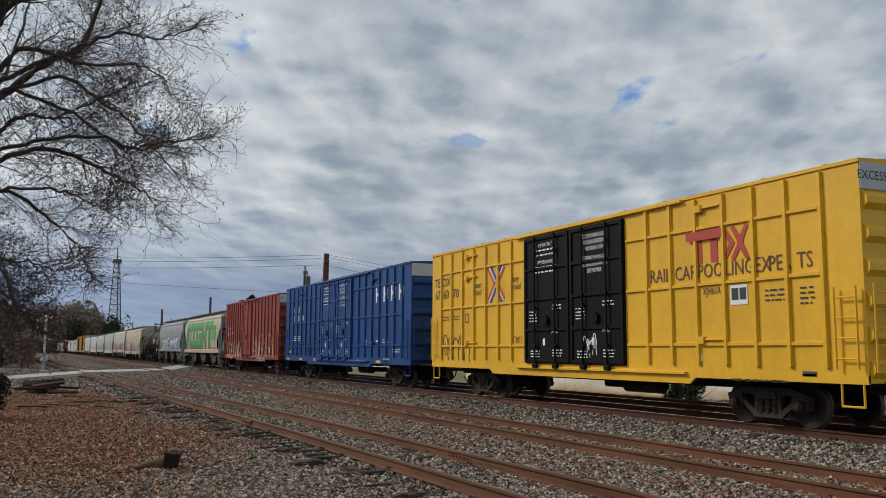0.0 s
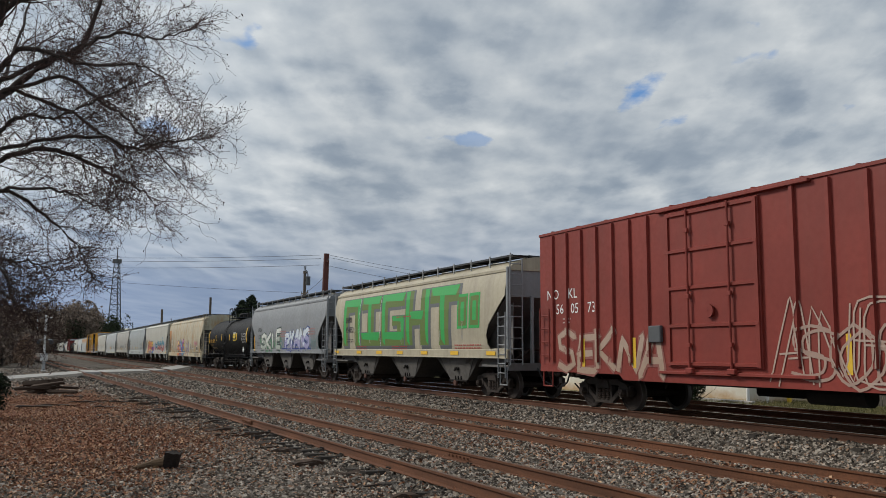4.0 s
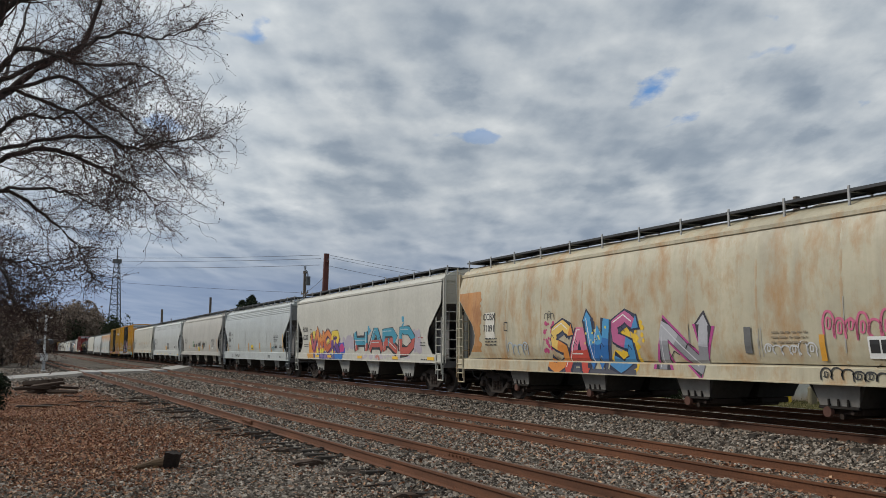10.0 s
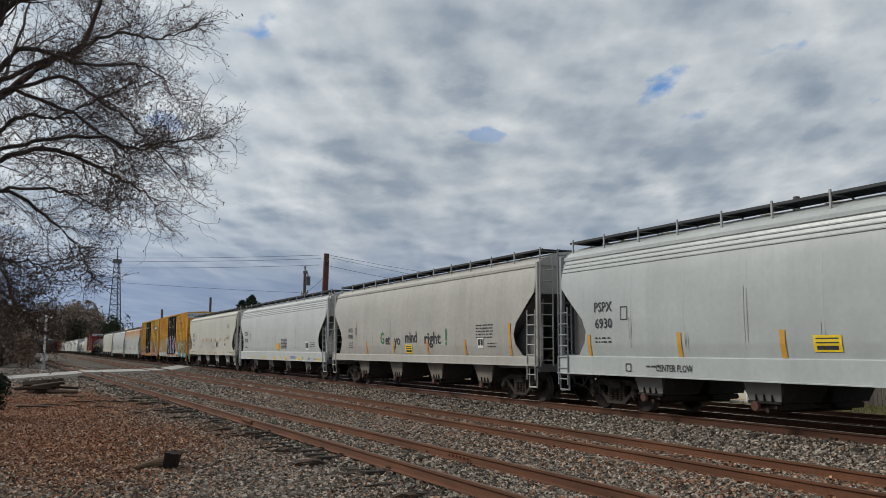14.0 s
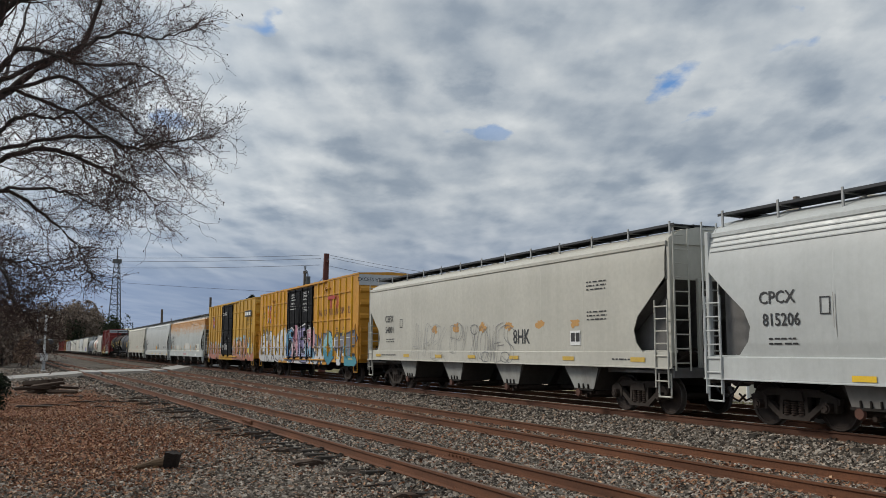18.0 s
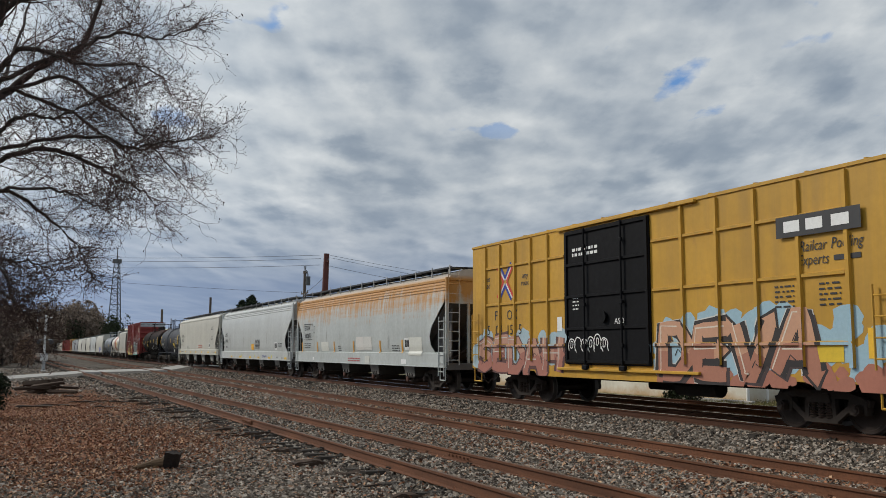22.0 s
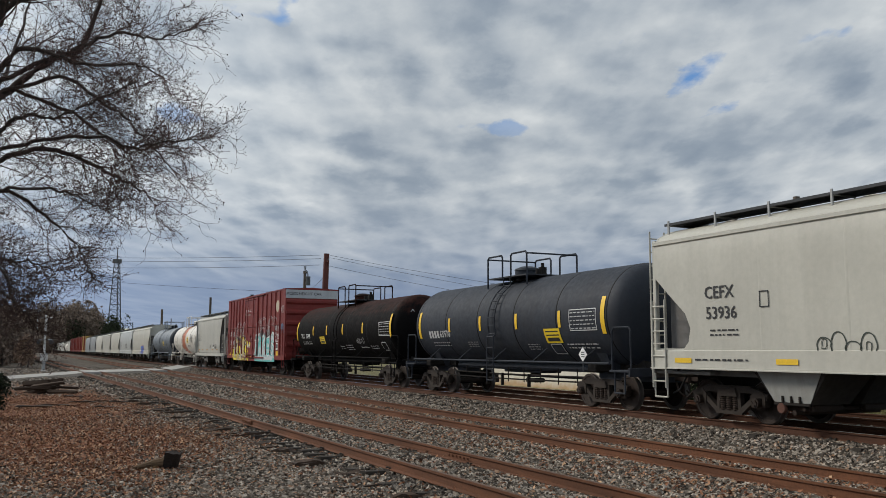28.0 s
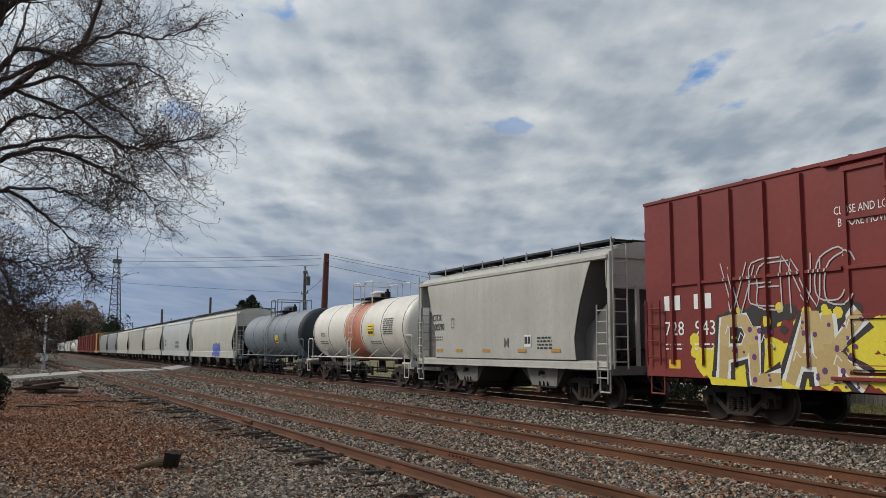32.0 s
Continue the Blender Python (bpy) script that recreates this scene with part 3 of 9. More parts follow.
# each limb: bearing from the picture plane in degrees, radius at its root and tip, then (reach, height) on the way
BOUGHS = [(-32, 0.135, 0.05, (0.0, 3.3), (0.55, 4.55), (0.84, 5.1), (1.12, 5.55), (1.6, 6.7), (2.1, 8.0)),
         (22, 0.075, 0.03, (0.5, 4.4), (1.0, 4.95), (1.32, 5.15), (1.45, 5.55), (1.8, 6.8)),
         (12, 0.05, 0.012, (0.55, 4.6), (1.2, 4.98), (1.82, 5.3), (2.25, 5.27), (2.66, 5.42)),
         (-14, 0.06, 0.010, (0.35, 4.3), (0.97, 4.85), (1.36, 4.8), (1.88, 4.61), (2.4, 4.6), (2.75, 4.42)),
         (17, 0.042, 0.010, (0.4, 4.4), (1.16, 4.74), (1.56, 4.53), (1.88, 4.33), (2.2, 3.98), (2.45, 3.7)),
         (-22, 0.055, 0.012, (0.1, 3.0), (0.55, 3.65), (0.92, 3.93), (1.22, 4.06), (1.6, 3.98), (2.05, 4.1), (2.6, 4.25)),
         (9, 0.06, 0.012, (0.05, 2.9), (0.58, 3.63), (1.1, 3.84), (1.56, 3.72), (1.9, 3.55), (2.2, 3.4), (2.4, 3.2)),
         (-5, 0.04, 0.008, (0.7, 3.75), (1.25, 3.87), (1.9, 3.9), (2.28, 3.76), (2.62, 3.82), (3.08, 3.87)),
         (27, 0.045, 0.010, (0.0, 2.6), (0.58, 3.36), (1.1, 3.05), (1.4, 2.7), (1.5, 2.4)),
         (-27, 0.045, 0.010, (0.0, 2.3), (0.55, 2.98), (0.92, 2.62), (1.2, 2.2), (1.3, 1.95)),
         (-8, 0.04, 0.008, (0.0, 2.8), (0.7, 3.25), (1.4, 3.3), (1.85, 3.15), (2.1, 3.05)),
         (30, 0.04, 0.008, (0.6, 4.6), (1.2, 4.4), (1.7, 4.05), (2.1, 4.1), (2.5, 4.3)),
         (-30, 0.05, 0.012, (0.9, 5.2), (1.5, 5.3), (2.1, 5.15), (2.6, 4.95)),
         (-20, 0.04, 0.008, (0.0, 2.4), (0.6, 2.75), (1.0, 2.5), (1.4, 2.45), (1.7, 2.35)),
         (-12, 0.035, 0.007, (0.0, 1.9), (0.45, 2.3), (0.85, 2.2), (1.2, 1.95), (1.45, 1.7)),
         (95, 0.07, 0.02, (0.1, 3.1), (0.9, 4.3), (1.8, 5.4), (2.4, 6.6)), (175, 0.09, 0.02, (0.1, 3.3), (1.0, 4.5), (2.2, 5.4), (3.2, 6.0)),
         (-100, 0.07, 0.02, (0.1, 3.1), (0.8, 4.2), (1.6, 5.2), (2.2, 6.5)), (215, 0.06, 0.02, (0.1, 2.9), (1.2, 3.6), (2.2, 3.9), (3.0, 3.8))]


def bare_tree():
    rnd = random.Random(5)
    root = Vector((-11.28, -1.03, -0.55))
    tree = tagged(new("bare_tree"), "tall leafless tree with dark spreading branches", "tree")
    tree.matrix_basis = Matrix.Translation(root)
    tr = Twigs(14)
    trunk = [Vector((0, 0, -0.2)), Vector((0, 0, 0.25)), Vector((0.02, 0.0, 1.2)), Vector((0, 0.02, 2.4)), Vector((0.02, 0, 3.5)), Vector((0.06, 0.04, 4.1))]
    tr.branch(smooth3(trunk, 4), 0.30, 0.15)
    part("trunk", tr.mesh("trunk"), BARK, tree)
    mids, fines, tips = Twigs(4), Twigs(3), []
    for bearing, r0, r1, *way in BOUGHS:
        a = radians(bearing)
        shown = abs(bearing) < 60
        out = RIGHT * math.cos(a) + AHEAD * math.sin(a)
        k = 1 / math.cos(a) if shown else 1.0
        pts = smooth3([out * (r * k) + Vector((0, 0, z + 0.55)) for r, z in way], 6)
        limb = Twigs(8)
        pts = [p + Vector((rnd.gauss(0, 0.012), rnd.gauss(0, 0.012), rnd.gauss(0, 0.012))) for p in pts]
        limb.branch(pts, r0 * 0.62, r1 * 0.55)
        part("limb", limb.mesh("limb"), BARK, tree)
        n = len(pts)
        for i in range(3, n):
            for _ in range((1 if rnd.random() < 0.62 else 2) if shown else (rnd.random() < 0.25)):
                f = i / n
                d = (pts[i] - pts[i - 1]).normalized()
                side = Vector((rnd.gauss(0, 1), rnd.gauss(0, 1), rnd.gauss(-0.05, 0.9))).normalized()
                d2 = (d * 0.9 + side * 0.9).normalized()
                ln = rnd.uniform(0.35, 0.98) * (1.1 - 0.4 * f)
                ln *= 0.6 if pts[i].z < 3.7 else 1.0
                b = wander(rnd, pts[i], d2, ln, 8, 0.17, 0.0)
                mids.branch(b, max(0.005, (r0 + (r1 - r0) * f) * 0.17), 0.0026)
                for j in range(1, len(b)):
                    for _ in range(1 if rnd.random() < 0.62 else 2):
                        d = (b[j] - b[j - 1]).normalized()
                        side = Vector((rnd.gauss(0, 1), rnd.gauss(0, 1), rnd.gauss(0.1, 0.9))).normalized()
                        t = wander(rnd, b[j], d * 0.7 + side, rnd.uniform(0.12, 0.34), 5, 0.3, 0.03)
                        fines.branch(t, 0.0026, 0.0014)
                        tips.append(t[-1])
                        for m in range(1, len(t)):
                            if rnd.random() < 0.6:
                                side = Vector((rnd.gauss(0, 1), rnd.gauss(0, 1), rnd.gauss(0.25, 0.8))).normalized()
                                s = wander(rnd, t[m], (t[m] - t[m - 1]).normalized() + side, rnd.uniform(0.05, 0.15), 2, 0.25, 0.04)
                                fines.branch(s, 0.0018, 0.0012)
                                tips.append(s[-1])
    tagged(part("branch_mass", mids.mesh("branch_mass"), TWIG, tree), "thin dark side branches", kind="stuff")
    tagged(part("twig_mass", fines.mesh("twig_mass"), TWIG, tree), "dense net of fine dark twigs", kind="stuff")
    rng = np.random.default_rng(8)
    c = np.array([tuple(p) for p in tips])
    c = c[rng.random(len(c)) < 0.5]
    q = rng.normal(0, 0.0085, (len(c), 4, 3)) + c[:, None]
    tagged(part("bud_mass", fast_mesh("bud_mass", q.reshape(-1, 3), np.arange(len(c) * 4).reshape(-1, 4)), TWIG, tree), "small shrivelled leaves and buds on the twigs", kind="stuff")


bare_tree()


# ---- woods, bushes ----
def leaf_material(name, dark, light):
    return island_material(name, [(0.0, dark), (0.5, tuple((a + b) / 2 for a, b in zip(dark, light))), (1.0, light)])


BARE_WOOD = leaf_material("bare_winter_twigs", (0.11, 0.085, 0.07), (0.38, 0.29, 0.225))
RUSSET = leaf_material("russet_winter_foliage", (0.12, 0.08, 0.06), (0.40, 0.27, 0.19))
PINE = leaf_material("dark_pine_needles", (0.012, 0.02, 0.010), (0.05, 0.065, 0.03))
CEDAR = leaf_material("dark_cedar_foliage", (0.010, 0.018, 0.009), (0.045, 0.06, 0.028))
HEDGE = leaf_material("dark_evergreen_leaf", (0.006, 0.010, 0.006), (0.03, 0.042, 0.02))


def clump_cloud(rng, centre, radii, count, size, flat=0.0):
    """Small torn leaf pieces inside a lumpy crown."""
    lumps = rng.normal(0, 0.5, (9, 3))
    pick = rng.integers(0, 9, count)
    p = lumps[pick] * 0.75 + rng.normal(0, 0.28, (count, 3))
    p = p / np.maximum(1.0, np.linalg.norm(p, axis=1, keepdims=True) / 1.05)
    p = p * np.array(radii) + np.array(centre)
    q = rng.normal(0, 1, (count, 4, 3)) * size * rng.uniform(0.5, 1.4, (count, 1, 1))
    q[:, :, 2] *= 1 - flat
    return p[:, None] + q


def quad_mesh(name, q):
    q = q.reshape(-1, 3)
    return fast_mesh(name, q, np.arange(len(q)).reshape(-1, 4))


def woods(name, label, spots, leaf, height, seed, pieces=420, size=0.5):
    """Far trees: trunks and ragged crowns, too far off to be counted."""
    rng = np.random.default_rng(seed)
    rnd = random.Random(seed)
    trunks, crowns = Twigs(5), []
    for x, y in spots:
        z = float(ground_z(x, y))
        h = height * rng.uniform(0.7, 1.15)
        r = h * rng.uniform(0.2, 0.32)
        trunks.branch(wander(rnd, Vector((x, y, z)), Vector((0, 0, 1)), h * 0.8, 5, 0.05, 0.3), h * 0.018, h * 0.005)
        for _ in range(5):
            a = rng.uniform(0, 6.28)
            trunks.branch(wander(rnd, Vector((x, y, z + h * rng.uniform(0.3, 0.6))), Vector((math.cos(a), math.sin(a), 1.0)), h * 0.4, 4, 0.12, 0.1), h * 0.007, h * 0.002)
        crowns.append(clump_cloud(rng, (x, y, z + h * 0.52), (r, r, h * 0.5), pieces, size))
    thing = tagged(new(name), label, "woods", kind="stuff")
    tagged(part("trunks", trunks.mesh("trunks"), BARK, thing), kind="stuff")
    tagged(part("crowns", quad_mesh("crowns", np.concatenate(crowns)), leaf, thing), kind="stuff")


rng = np.random.default_rng(77)


def spots(n, xr, yr):
    return list(zip(rng.uniform(*xr, n), rng.uniform(*yr, n)))


woods("near_woods", "brown leafless trees beyond the level crossing", spots(46, (-210, -104), (-34, -4.0)) + spots(22, (-190, -112), (-7.0, -0.5)), BARE_WOOD, 9.0, 41, 1500, 0.15)
woods("thicket", "russet brush and saplings beside the track", spots(40, (-330, -130), (-26, -3.0)), RUSSET, 8.0, 42, 1100, 0.18)
woods("brush", "low brown brush at the foot of the trees", spots(60, (-200, -96), (-9.0, 0.3)), RUSSET, 3.4, 48, 420, 0.12)
woods("curve_brush", "dense brown brush at the foot of the far trees", spots(60, (-500, -440), (-32, 10.5)), BARE_WOOD, 8.0, 49, 500, 0.3)
woods("curve_woods", "bare brown trees where the line leaves sight", spots(46, (-540, -470), (-30, 13.0)), BARE_WOOD, 23.0, 43, 1200, 0.36)
woods("hill_woods", "dense brown woods behind the far cars", spots(70, (-660, -560), (18, 42)), BARE_WOOD, 27.0, 44, 1200, 0.42)
woods("pine_stand", "dark green pines among the brown woods", spots(9, (-600, -540), (20, 36)) + spots(8, (-522, -506), (40.5, 46.5)), PINE, 19.0, 45, 700, 0.4)
woods("low_woods", "low brown treeline along the horizon", spots(130, (-760, -560), (50, 520)), BARE_WOOD, 13.0, 46, 260, 0.7)
woods("back_woods", "brown treeline behind the camera", spots(60, (-150, 260), (-240, -150)), BARE_WOOD, 12.0, 47, 200, 0.8)


def cedar(x, y, height, spread, seed):
    rng = np.random.default_rng(seed)
    tree = tagged(new("cedar_tree"), "dark green conifer with a pointed ragged top", "tree")
    z0 = float(ground_z(x, y))
    tree.matrix_basis = pose(x, y, z0)
    part("trunk", Geo().cyl((0, 0, -0.1), (0, 0, height * 0.9), 0.16, 8, 0.03), BARK, tree)
    n = 5200
    t = rng.random(n) ** 0.8
    a = rng.uniform(0, 6.283, n)
    lay = 0.75 + 0.25 * np.sin(t * 46 + 2 * np.sin(a * 3))
    r = spread * (1 - t) ** 0.75 * lay * rng.uniform(0.35, 1.0, n) + 0.05
    p = np.stack([np.cos(a) * r, np.sin(a) * r, height * (0.06 + 0.94 * t) - 0.12 * r], 1)
    q = p[:, None] + rng.normal(0, 0.10, (n, 4, 3))
    part("crown", quad_mesh("crown", q), CEDAR, tree)


cedar(-110.0, 25.35, 8.75, 5.4, 51)
cedar(-109.0, 23.9, 8.0, 4.6, 52)


def bush(label, x, y, w, h, leaf, seed, n=5000, size=0.03):
    rng = np.random.default_rng(seed)
    b = tagged(new("bush"), label, "bush")
    z = float(ground_z(x, y))
    b.matrix_basis = pose(x, y, z)
    st = Twigs(4)
    rnd = random.Random(seed)
    for _ in range(14):
        st.branch(wander(rnd, Vector((rnd.gauss(0, 0.08), rnd.gauss(0, 0.08), -0.03)), Vector((rnd.gauss(0, 0.6), rnd.gauss(0, 0.6), 1)), h * 0.95, 5, 0.15, 0.05), 0.018, 0.004)
    part("stems", st.mesh("stems"), BARK, b)
    part("foliage", quad_mesh("foliage", clump_cloud(rng, (0, 0, h * 0.52), (w, w, h * 0.5), n, size)), leaf, b)


bush("dark evergreen bush at the edge of the dirt", -28.8, -1.0, 0.7, 1.35, HEDGE, 61, 6500, 0.032)
bush("dark evergreen bush at the edge of the dirt", -25.5, -1.25, 0.6, 0.9, HEDGE, 62)
bush("tangle of russet brush at the edge of the dirt", -36.0, -2.35, 0.8, 2.2, RUSSET, 63, 6000, 0.028)
bush("tangle of bare brown brush beside the dirt", -46.0, -3.5, 1.2, 3.2, BARE_WOOD, 64, 8000, 0.032)
bush("dark green shrub in front of a cream wall", -27.0, 23.4, 0.5, 1.35, CEDAR, 65, 2500)
bush("dark green shrub in front of a cream wall", -27.9, 23.3, 0.42, 0.8, CEDAR, 66, 1800)


# ---- level crossing ----
CONCRETE = plain("pale_concrete", (0.35, 0.335, 0.31), 0.85, 0, 0.18, 4, 0.2)
SHOULDER = plain("gravel_shoulder", (0.10, 0.088, 0.074), 0.95, 0, 0.6, 6, 0.6)
GREY_METAL = plain("grey_painted_metal", (0.36, 0.37, 0.37), 0.5, 0.3, 0.15, 10, 0.1)
PALE_METAL = plain("white_painted_metal", (0.60, 0.59, 0.57), 0.55, 0.1, 0.15, 10, 0.1)
POLE_WOOD = wood_material("weathered_pole_wood", (0.13, 0.105, 0.085))
RED_POLE = plain("red_brown_pole_paint", (0.105, 0.032, 0.024), 0.7, 0, 0.25, 6, 0.15)
DARK_METAL = plain("dark_grey_metal", (0.10, 0.105, 0.11), 0.6, 0.3, 0.2, 10, 0.1)


def crossing():
    road = tagged(new("level_crossing"), "pale concrete road crossing over the tracks", "road", kind="structure")
    def slab(line):
        """Paving along (x, y, z of its near edge), 8 m broad, with gravel shoulders."""
        part("road_surface", Geo().sheet([[(x, y, z), (x - 8, y, z)] for x, y, z in line], False), CONCRETE, road)
        for s, e in ((1, 0), (-1, -8)):
            part("road_shoulder", Geo().sheet([[(x + e, y, z - 0.004), (x + e + s * 2.4, y, float(ground_z(x, y)) - 0.03)] for x, y, z in line], False), SHOULDER, road, "gravel shoulder beside the paving")
    slab([(-15.0, -22.0, -0.45), (-57.0, -4.0, -0.45), (-67.0, -0.5, -0.43), (-72.5, 3.0, -0.34), (-74.5, 4.1, -0.29)])
    for y0, y1, z0, z1 in ((5.72, 9.95, -0.29, -0.30), (12.1, 14.2, -0.29, -0.03), (16.2, 18.3, -0.03, -0.09), (20.3, 40.0, -0.09, -0.4)):
        slab([(-76 - 1.1 * (y - 5), y, z) for y, z in ((y0, z0), ((y0 + y1) / 2, (z0 + z1) / 2), (y1, z1))])
    for yc, z in ((MID_Y, MID_Z), (MAIN_Y, 0.0), (FAR_Y, FAR_Z), (4.93, SIDE_Z)):
        x0 = -76 - 1.1 * (yc - 5)
        part("crossing_panel", Geo().cbox(x0 - 8, x0, yc - 0.62, yc + 0.62, z - 0.15, z - 0.005, 0.02), CONCRETE, road, "concrete panel between the rails")


crossing()


def crossing_signal(x, y):
    s = tagged(new("crossing_signal"), "grey level-crossing signal mast with lamp arms and cabinet", "signal")
    z = float(ground_z(x, y))
    s.matrix_basis = pose(x, y, z)
    part("mast", Geo().cyl((0, 0, 0), (0, 0, 5.3), 0.10, 12).cyl((0, 0, 0), (0, 0, 0.15), 0.22, 12), PALE_METAL, s)
    part("top_arm", Geo().cbox(-0.04, 0.04, -0.75, 0.55, 4.95, 5.07, 0.01).cyl((0, -0.72, 3.9), (0, -0.72, 5.0), 0.05, 8), PALE_METAL, s)
    part("crossbuck", Geo().prism([(-0.5, 4.25), (-0.38, 4.15), (0.5, 4.85), (0.38, 4.95)], "y", 0.1, 0.12).prism([(0.5, 4.25), (0.38, 4.15), (-0.5, 4.85), (-0.38, 4.95)], "y", 0.125, 0.145), WHITE_INK, s, "white crossed boards seen edge on")
    arm = part("lamp_arm", Geo().tube([(0, -0.62, 2.95), (0, 0.62, 2.95)], 0.05, 8), GREY_METAL, s)
    for y in (-0.55, 0.55):
        part("lamp", Geo().lathe([(0.0, 0.0), (0.0, 0.2), (0.03, 0.21), (0.03, 0.1), (0.28, 0.12), (0.28, 0.0)], (0, y, 2.75), "x", 18), DARK_METAL, s, "round dark lamp with a hood")
    part("cabinet", Geo().cbox(-0.28, 0.28, -0.36, 0.32, 0.95, 1.6, 0.03).cbox(-0.31, 0.31, -0.39, 0.35, 1.6, 1.64, 0.02), PALE_METAL, s, "pale grey equipment cabinet")
    part("base", Geo().cyl((0, 0, 0), (0, 0, 0.95), 0.16, 10), GREY_METAL, s)


crossing_signal(-91.0, 1.55)


# ---- poles, wires, tower ----
def utility_pole(label, x, y, top, r, wood, arms=(), lean=0.0, kit=False):
    p = tagged(new("utility_pole"), label, "utility pole")
    z = float(ground_z(x, y))
    p.matrix_basis = pose(x, y, z, lean, 0, 0)
    h = top - z
    part("post", Geo().cyl((0, 0, -0.3), (0, 0, h), r * 1.25, 12, r * 0.9), wood, p)
    for za, w in arms:
        a = part("crossarm", Geo().cbox(-w * 0.43, w * 0.43, -0.06, 0.06, h - za - 0.06, h - za + 0.06, 0.01), wood, p)
        for i in (-0.9, 0.9):
            part("insulator", Geo().cyl((w * 0.43 * i, 0, h - za + 0.06), (w * 0.43 * i, 0, h - za + 0.26), 0.06, 8, 0.04), DARK_METAL, a)
    if kit:
        part("transformer", Geo().cyl((0.45, 0.2, h - 1.5), (0.45, 0.2, h - 0.6), 0.24, 14).cyl((0.4, 0.2, h - 0.6), (0.4, 0.2, h - 0.3), 0.05, 8), DARK_METAL, p)
        part("fuse_frame", Geo().tube([(0, 0, h - 0.5), (0.55, 0.1, h - 0.1), (0.7, 0.1, h - 0.7), (0.3, 0.1, h - 1.2)], 0.04, 6).tube([(-0.3, 0, h + 0.5), (0, 0, h), (0.3, 0, h + 0.5)], 0.05, 6), DARK_METAL, p)
    return p


utility_pole("thick red-brown painted pole carrying wires", -71.8, 22.57, 9.75, 0.26, RED_POLE, [(0.7, 1.4)], lean=-1.5)
utility_pole("slim wooden utility pole with transformer and crossarms", -87.0, 25.4, 9.6, 0.16, POLE_WOOD, [(0.2, 1.2), (2.3, 2.6)], kit=True)
utility_pole("grey wooden utility pole behind the train", -132.2, 24.3, 9.25, 0.18, POLE_WOOD)
utility_pole("grey wooden utility pole behind the train", -187.6, 24.8, 9.75, 0.24, POLE_WOOD)
utility_pole("grey wooden utility pole behind the train", -190.0, 27.0, 8.0, 0.1, POLE_WOOD)
utility_pole("weathered grey utility pole behind the train", -32.43, 35.3, 9.45, 0.19, POLE_WOOD)
utility_pole("wooden pole at the edge of the woods", -104.0, -2.9, 8.2, 0.14, POLE_WOOD)


def wire(a, b, sag, r=0.018):
    a, b = Vector(a), Vector(b)
    pts = [a.lerp(b, t) - Vector((0, 0, sag * 4 * t * (1 - t))) for t in np.linspace(0, 1, 15)]
    w = Twigs(4)
    w.branch(pts, r, r)
    tagged(part("wire", w.mesh("wire"), DARK_METAL), "thin dark overhead wire between poles", "wire", "overhead wires")


wire((-71.8, 22.2, 9.6), (-109.0, -10.0, 12.1), 0.5)
wire((-71.8, 22.3, 9.3), (-109.0, -9.0, 11.8), 0.5)
wire((-71.8, 22.2, 8.75), (-109.0, -10.5, 11.0), 0.5)
wire((-71.6, 23.1, 9.6), (-54.0, 45.0, 4.9), 0.25)
wire((-71.6, 23.1, 9.4), (-55.0, 44.0, 4.4), 0.25)
wire((-71.6, 22.9, 8.7), (-56.0, 42.0, 4.2), 0.25)
wire((-87.0, 24.9, 7.35), (-109.0, -9.5, 10.4), 0.3)
wire((-86.4, 25.4, 7.4), (-71.8, 22.6, 7.7), 0.1)
wire((-32.4, 35.4, 9.3), (-8.0, 48.0, 10.6), 0.4, 0.012)
wire((-32.4, 35.2, 8.7), (-34.2, 34.2, 2.0), 0.0, 0.01)


TOWER_STEEL = plain("weathered_tower_steel", (0.075, 0.085, 0.095), 0.6, 0.2, 0.2, 1.0, 0.0)


def radio_tower(x, y, height):
    t = tagged(new("radio_tower"), "tall slender steel lattice mast with a round cap", "radio tower")
    t.matrix_basis = pose(x, y, float(ground_z(x, y)))
    feet = [RIGHT * -4.6, RIGHT * 4.6, AHEAD * 5.0]
    heads = [RIGHT * -1.6 + Vector((0, 0, height * 0.94)), RIGHT * 1.6 + Vector((0, 0, height * 0.94)), AHEAD * 1.8 + Vector((0, 0, height * 0.94))]
    for a, b in zip(feet, heads):
        part("leg", Geo().cyl(a, b, 0.34, 8, 0.24), TOWER_STEEL, t)
    for k in range(17):
        u0, u1 = k / 17, (k + 1) / 17
        for i in range(3):
            a0, a1 = feet[i].lerp(heads[i], u0), feet[i].lerp(heads[i], u1)
            b0 = feet[(i + 1) % 3].lerp(heads[(i + 1) % 3], u0)
            part("brace", Geo().cyl(b0, a0, 0.13, 5), TOWER_STEEL, t)
            part("brace", Geo().cyl(b0, a1, 0.13, 5), TOWER_STEEL, t)
    part("antenna_ring", Geo().lathe([(height * 0.925, 0.5), (height * 0.925, 2.6), (height * 0.965, 2.6), (height * 0.965, 0.5)], (0, 0, 0), "z", 18), DARK_METAL, t)
    part("antenna", Geo().cyl((0, 0, height * 0.95), (0, 0, height * 1.08), 0.5, 8, 0.2), DARK_METAL, t)


radio_tower(-545.0, 45.6, 56.5)


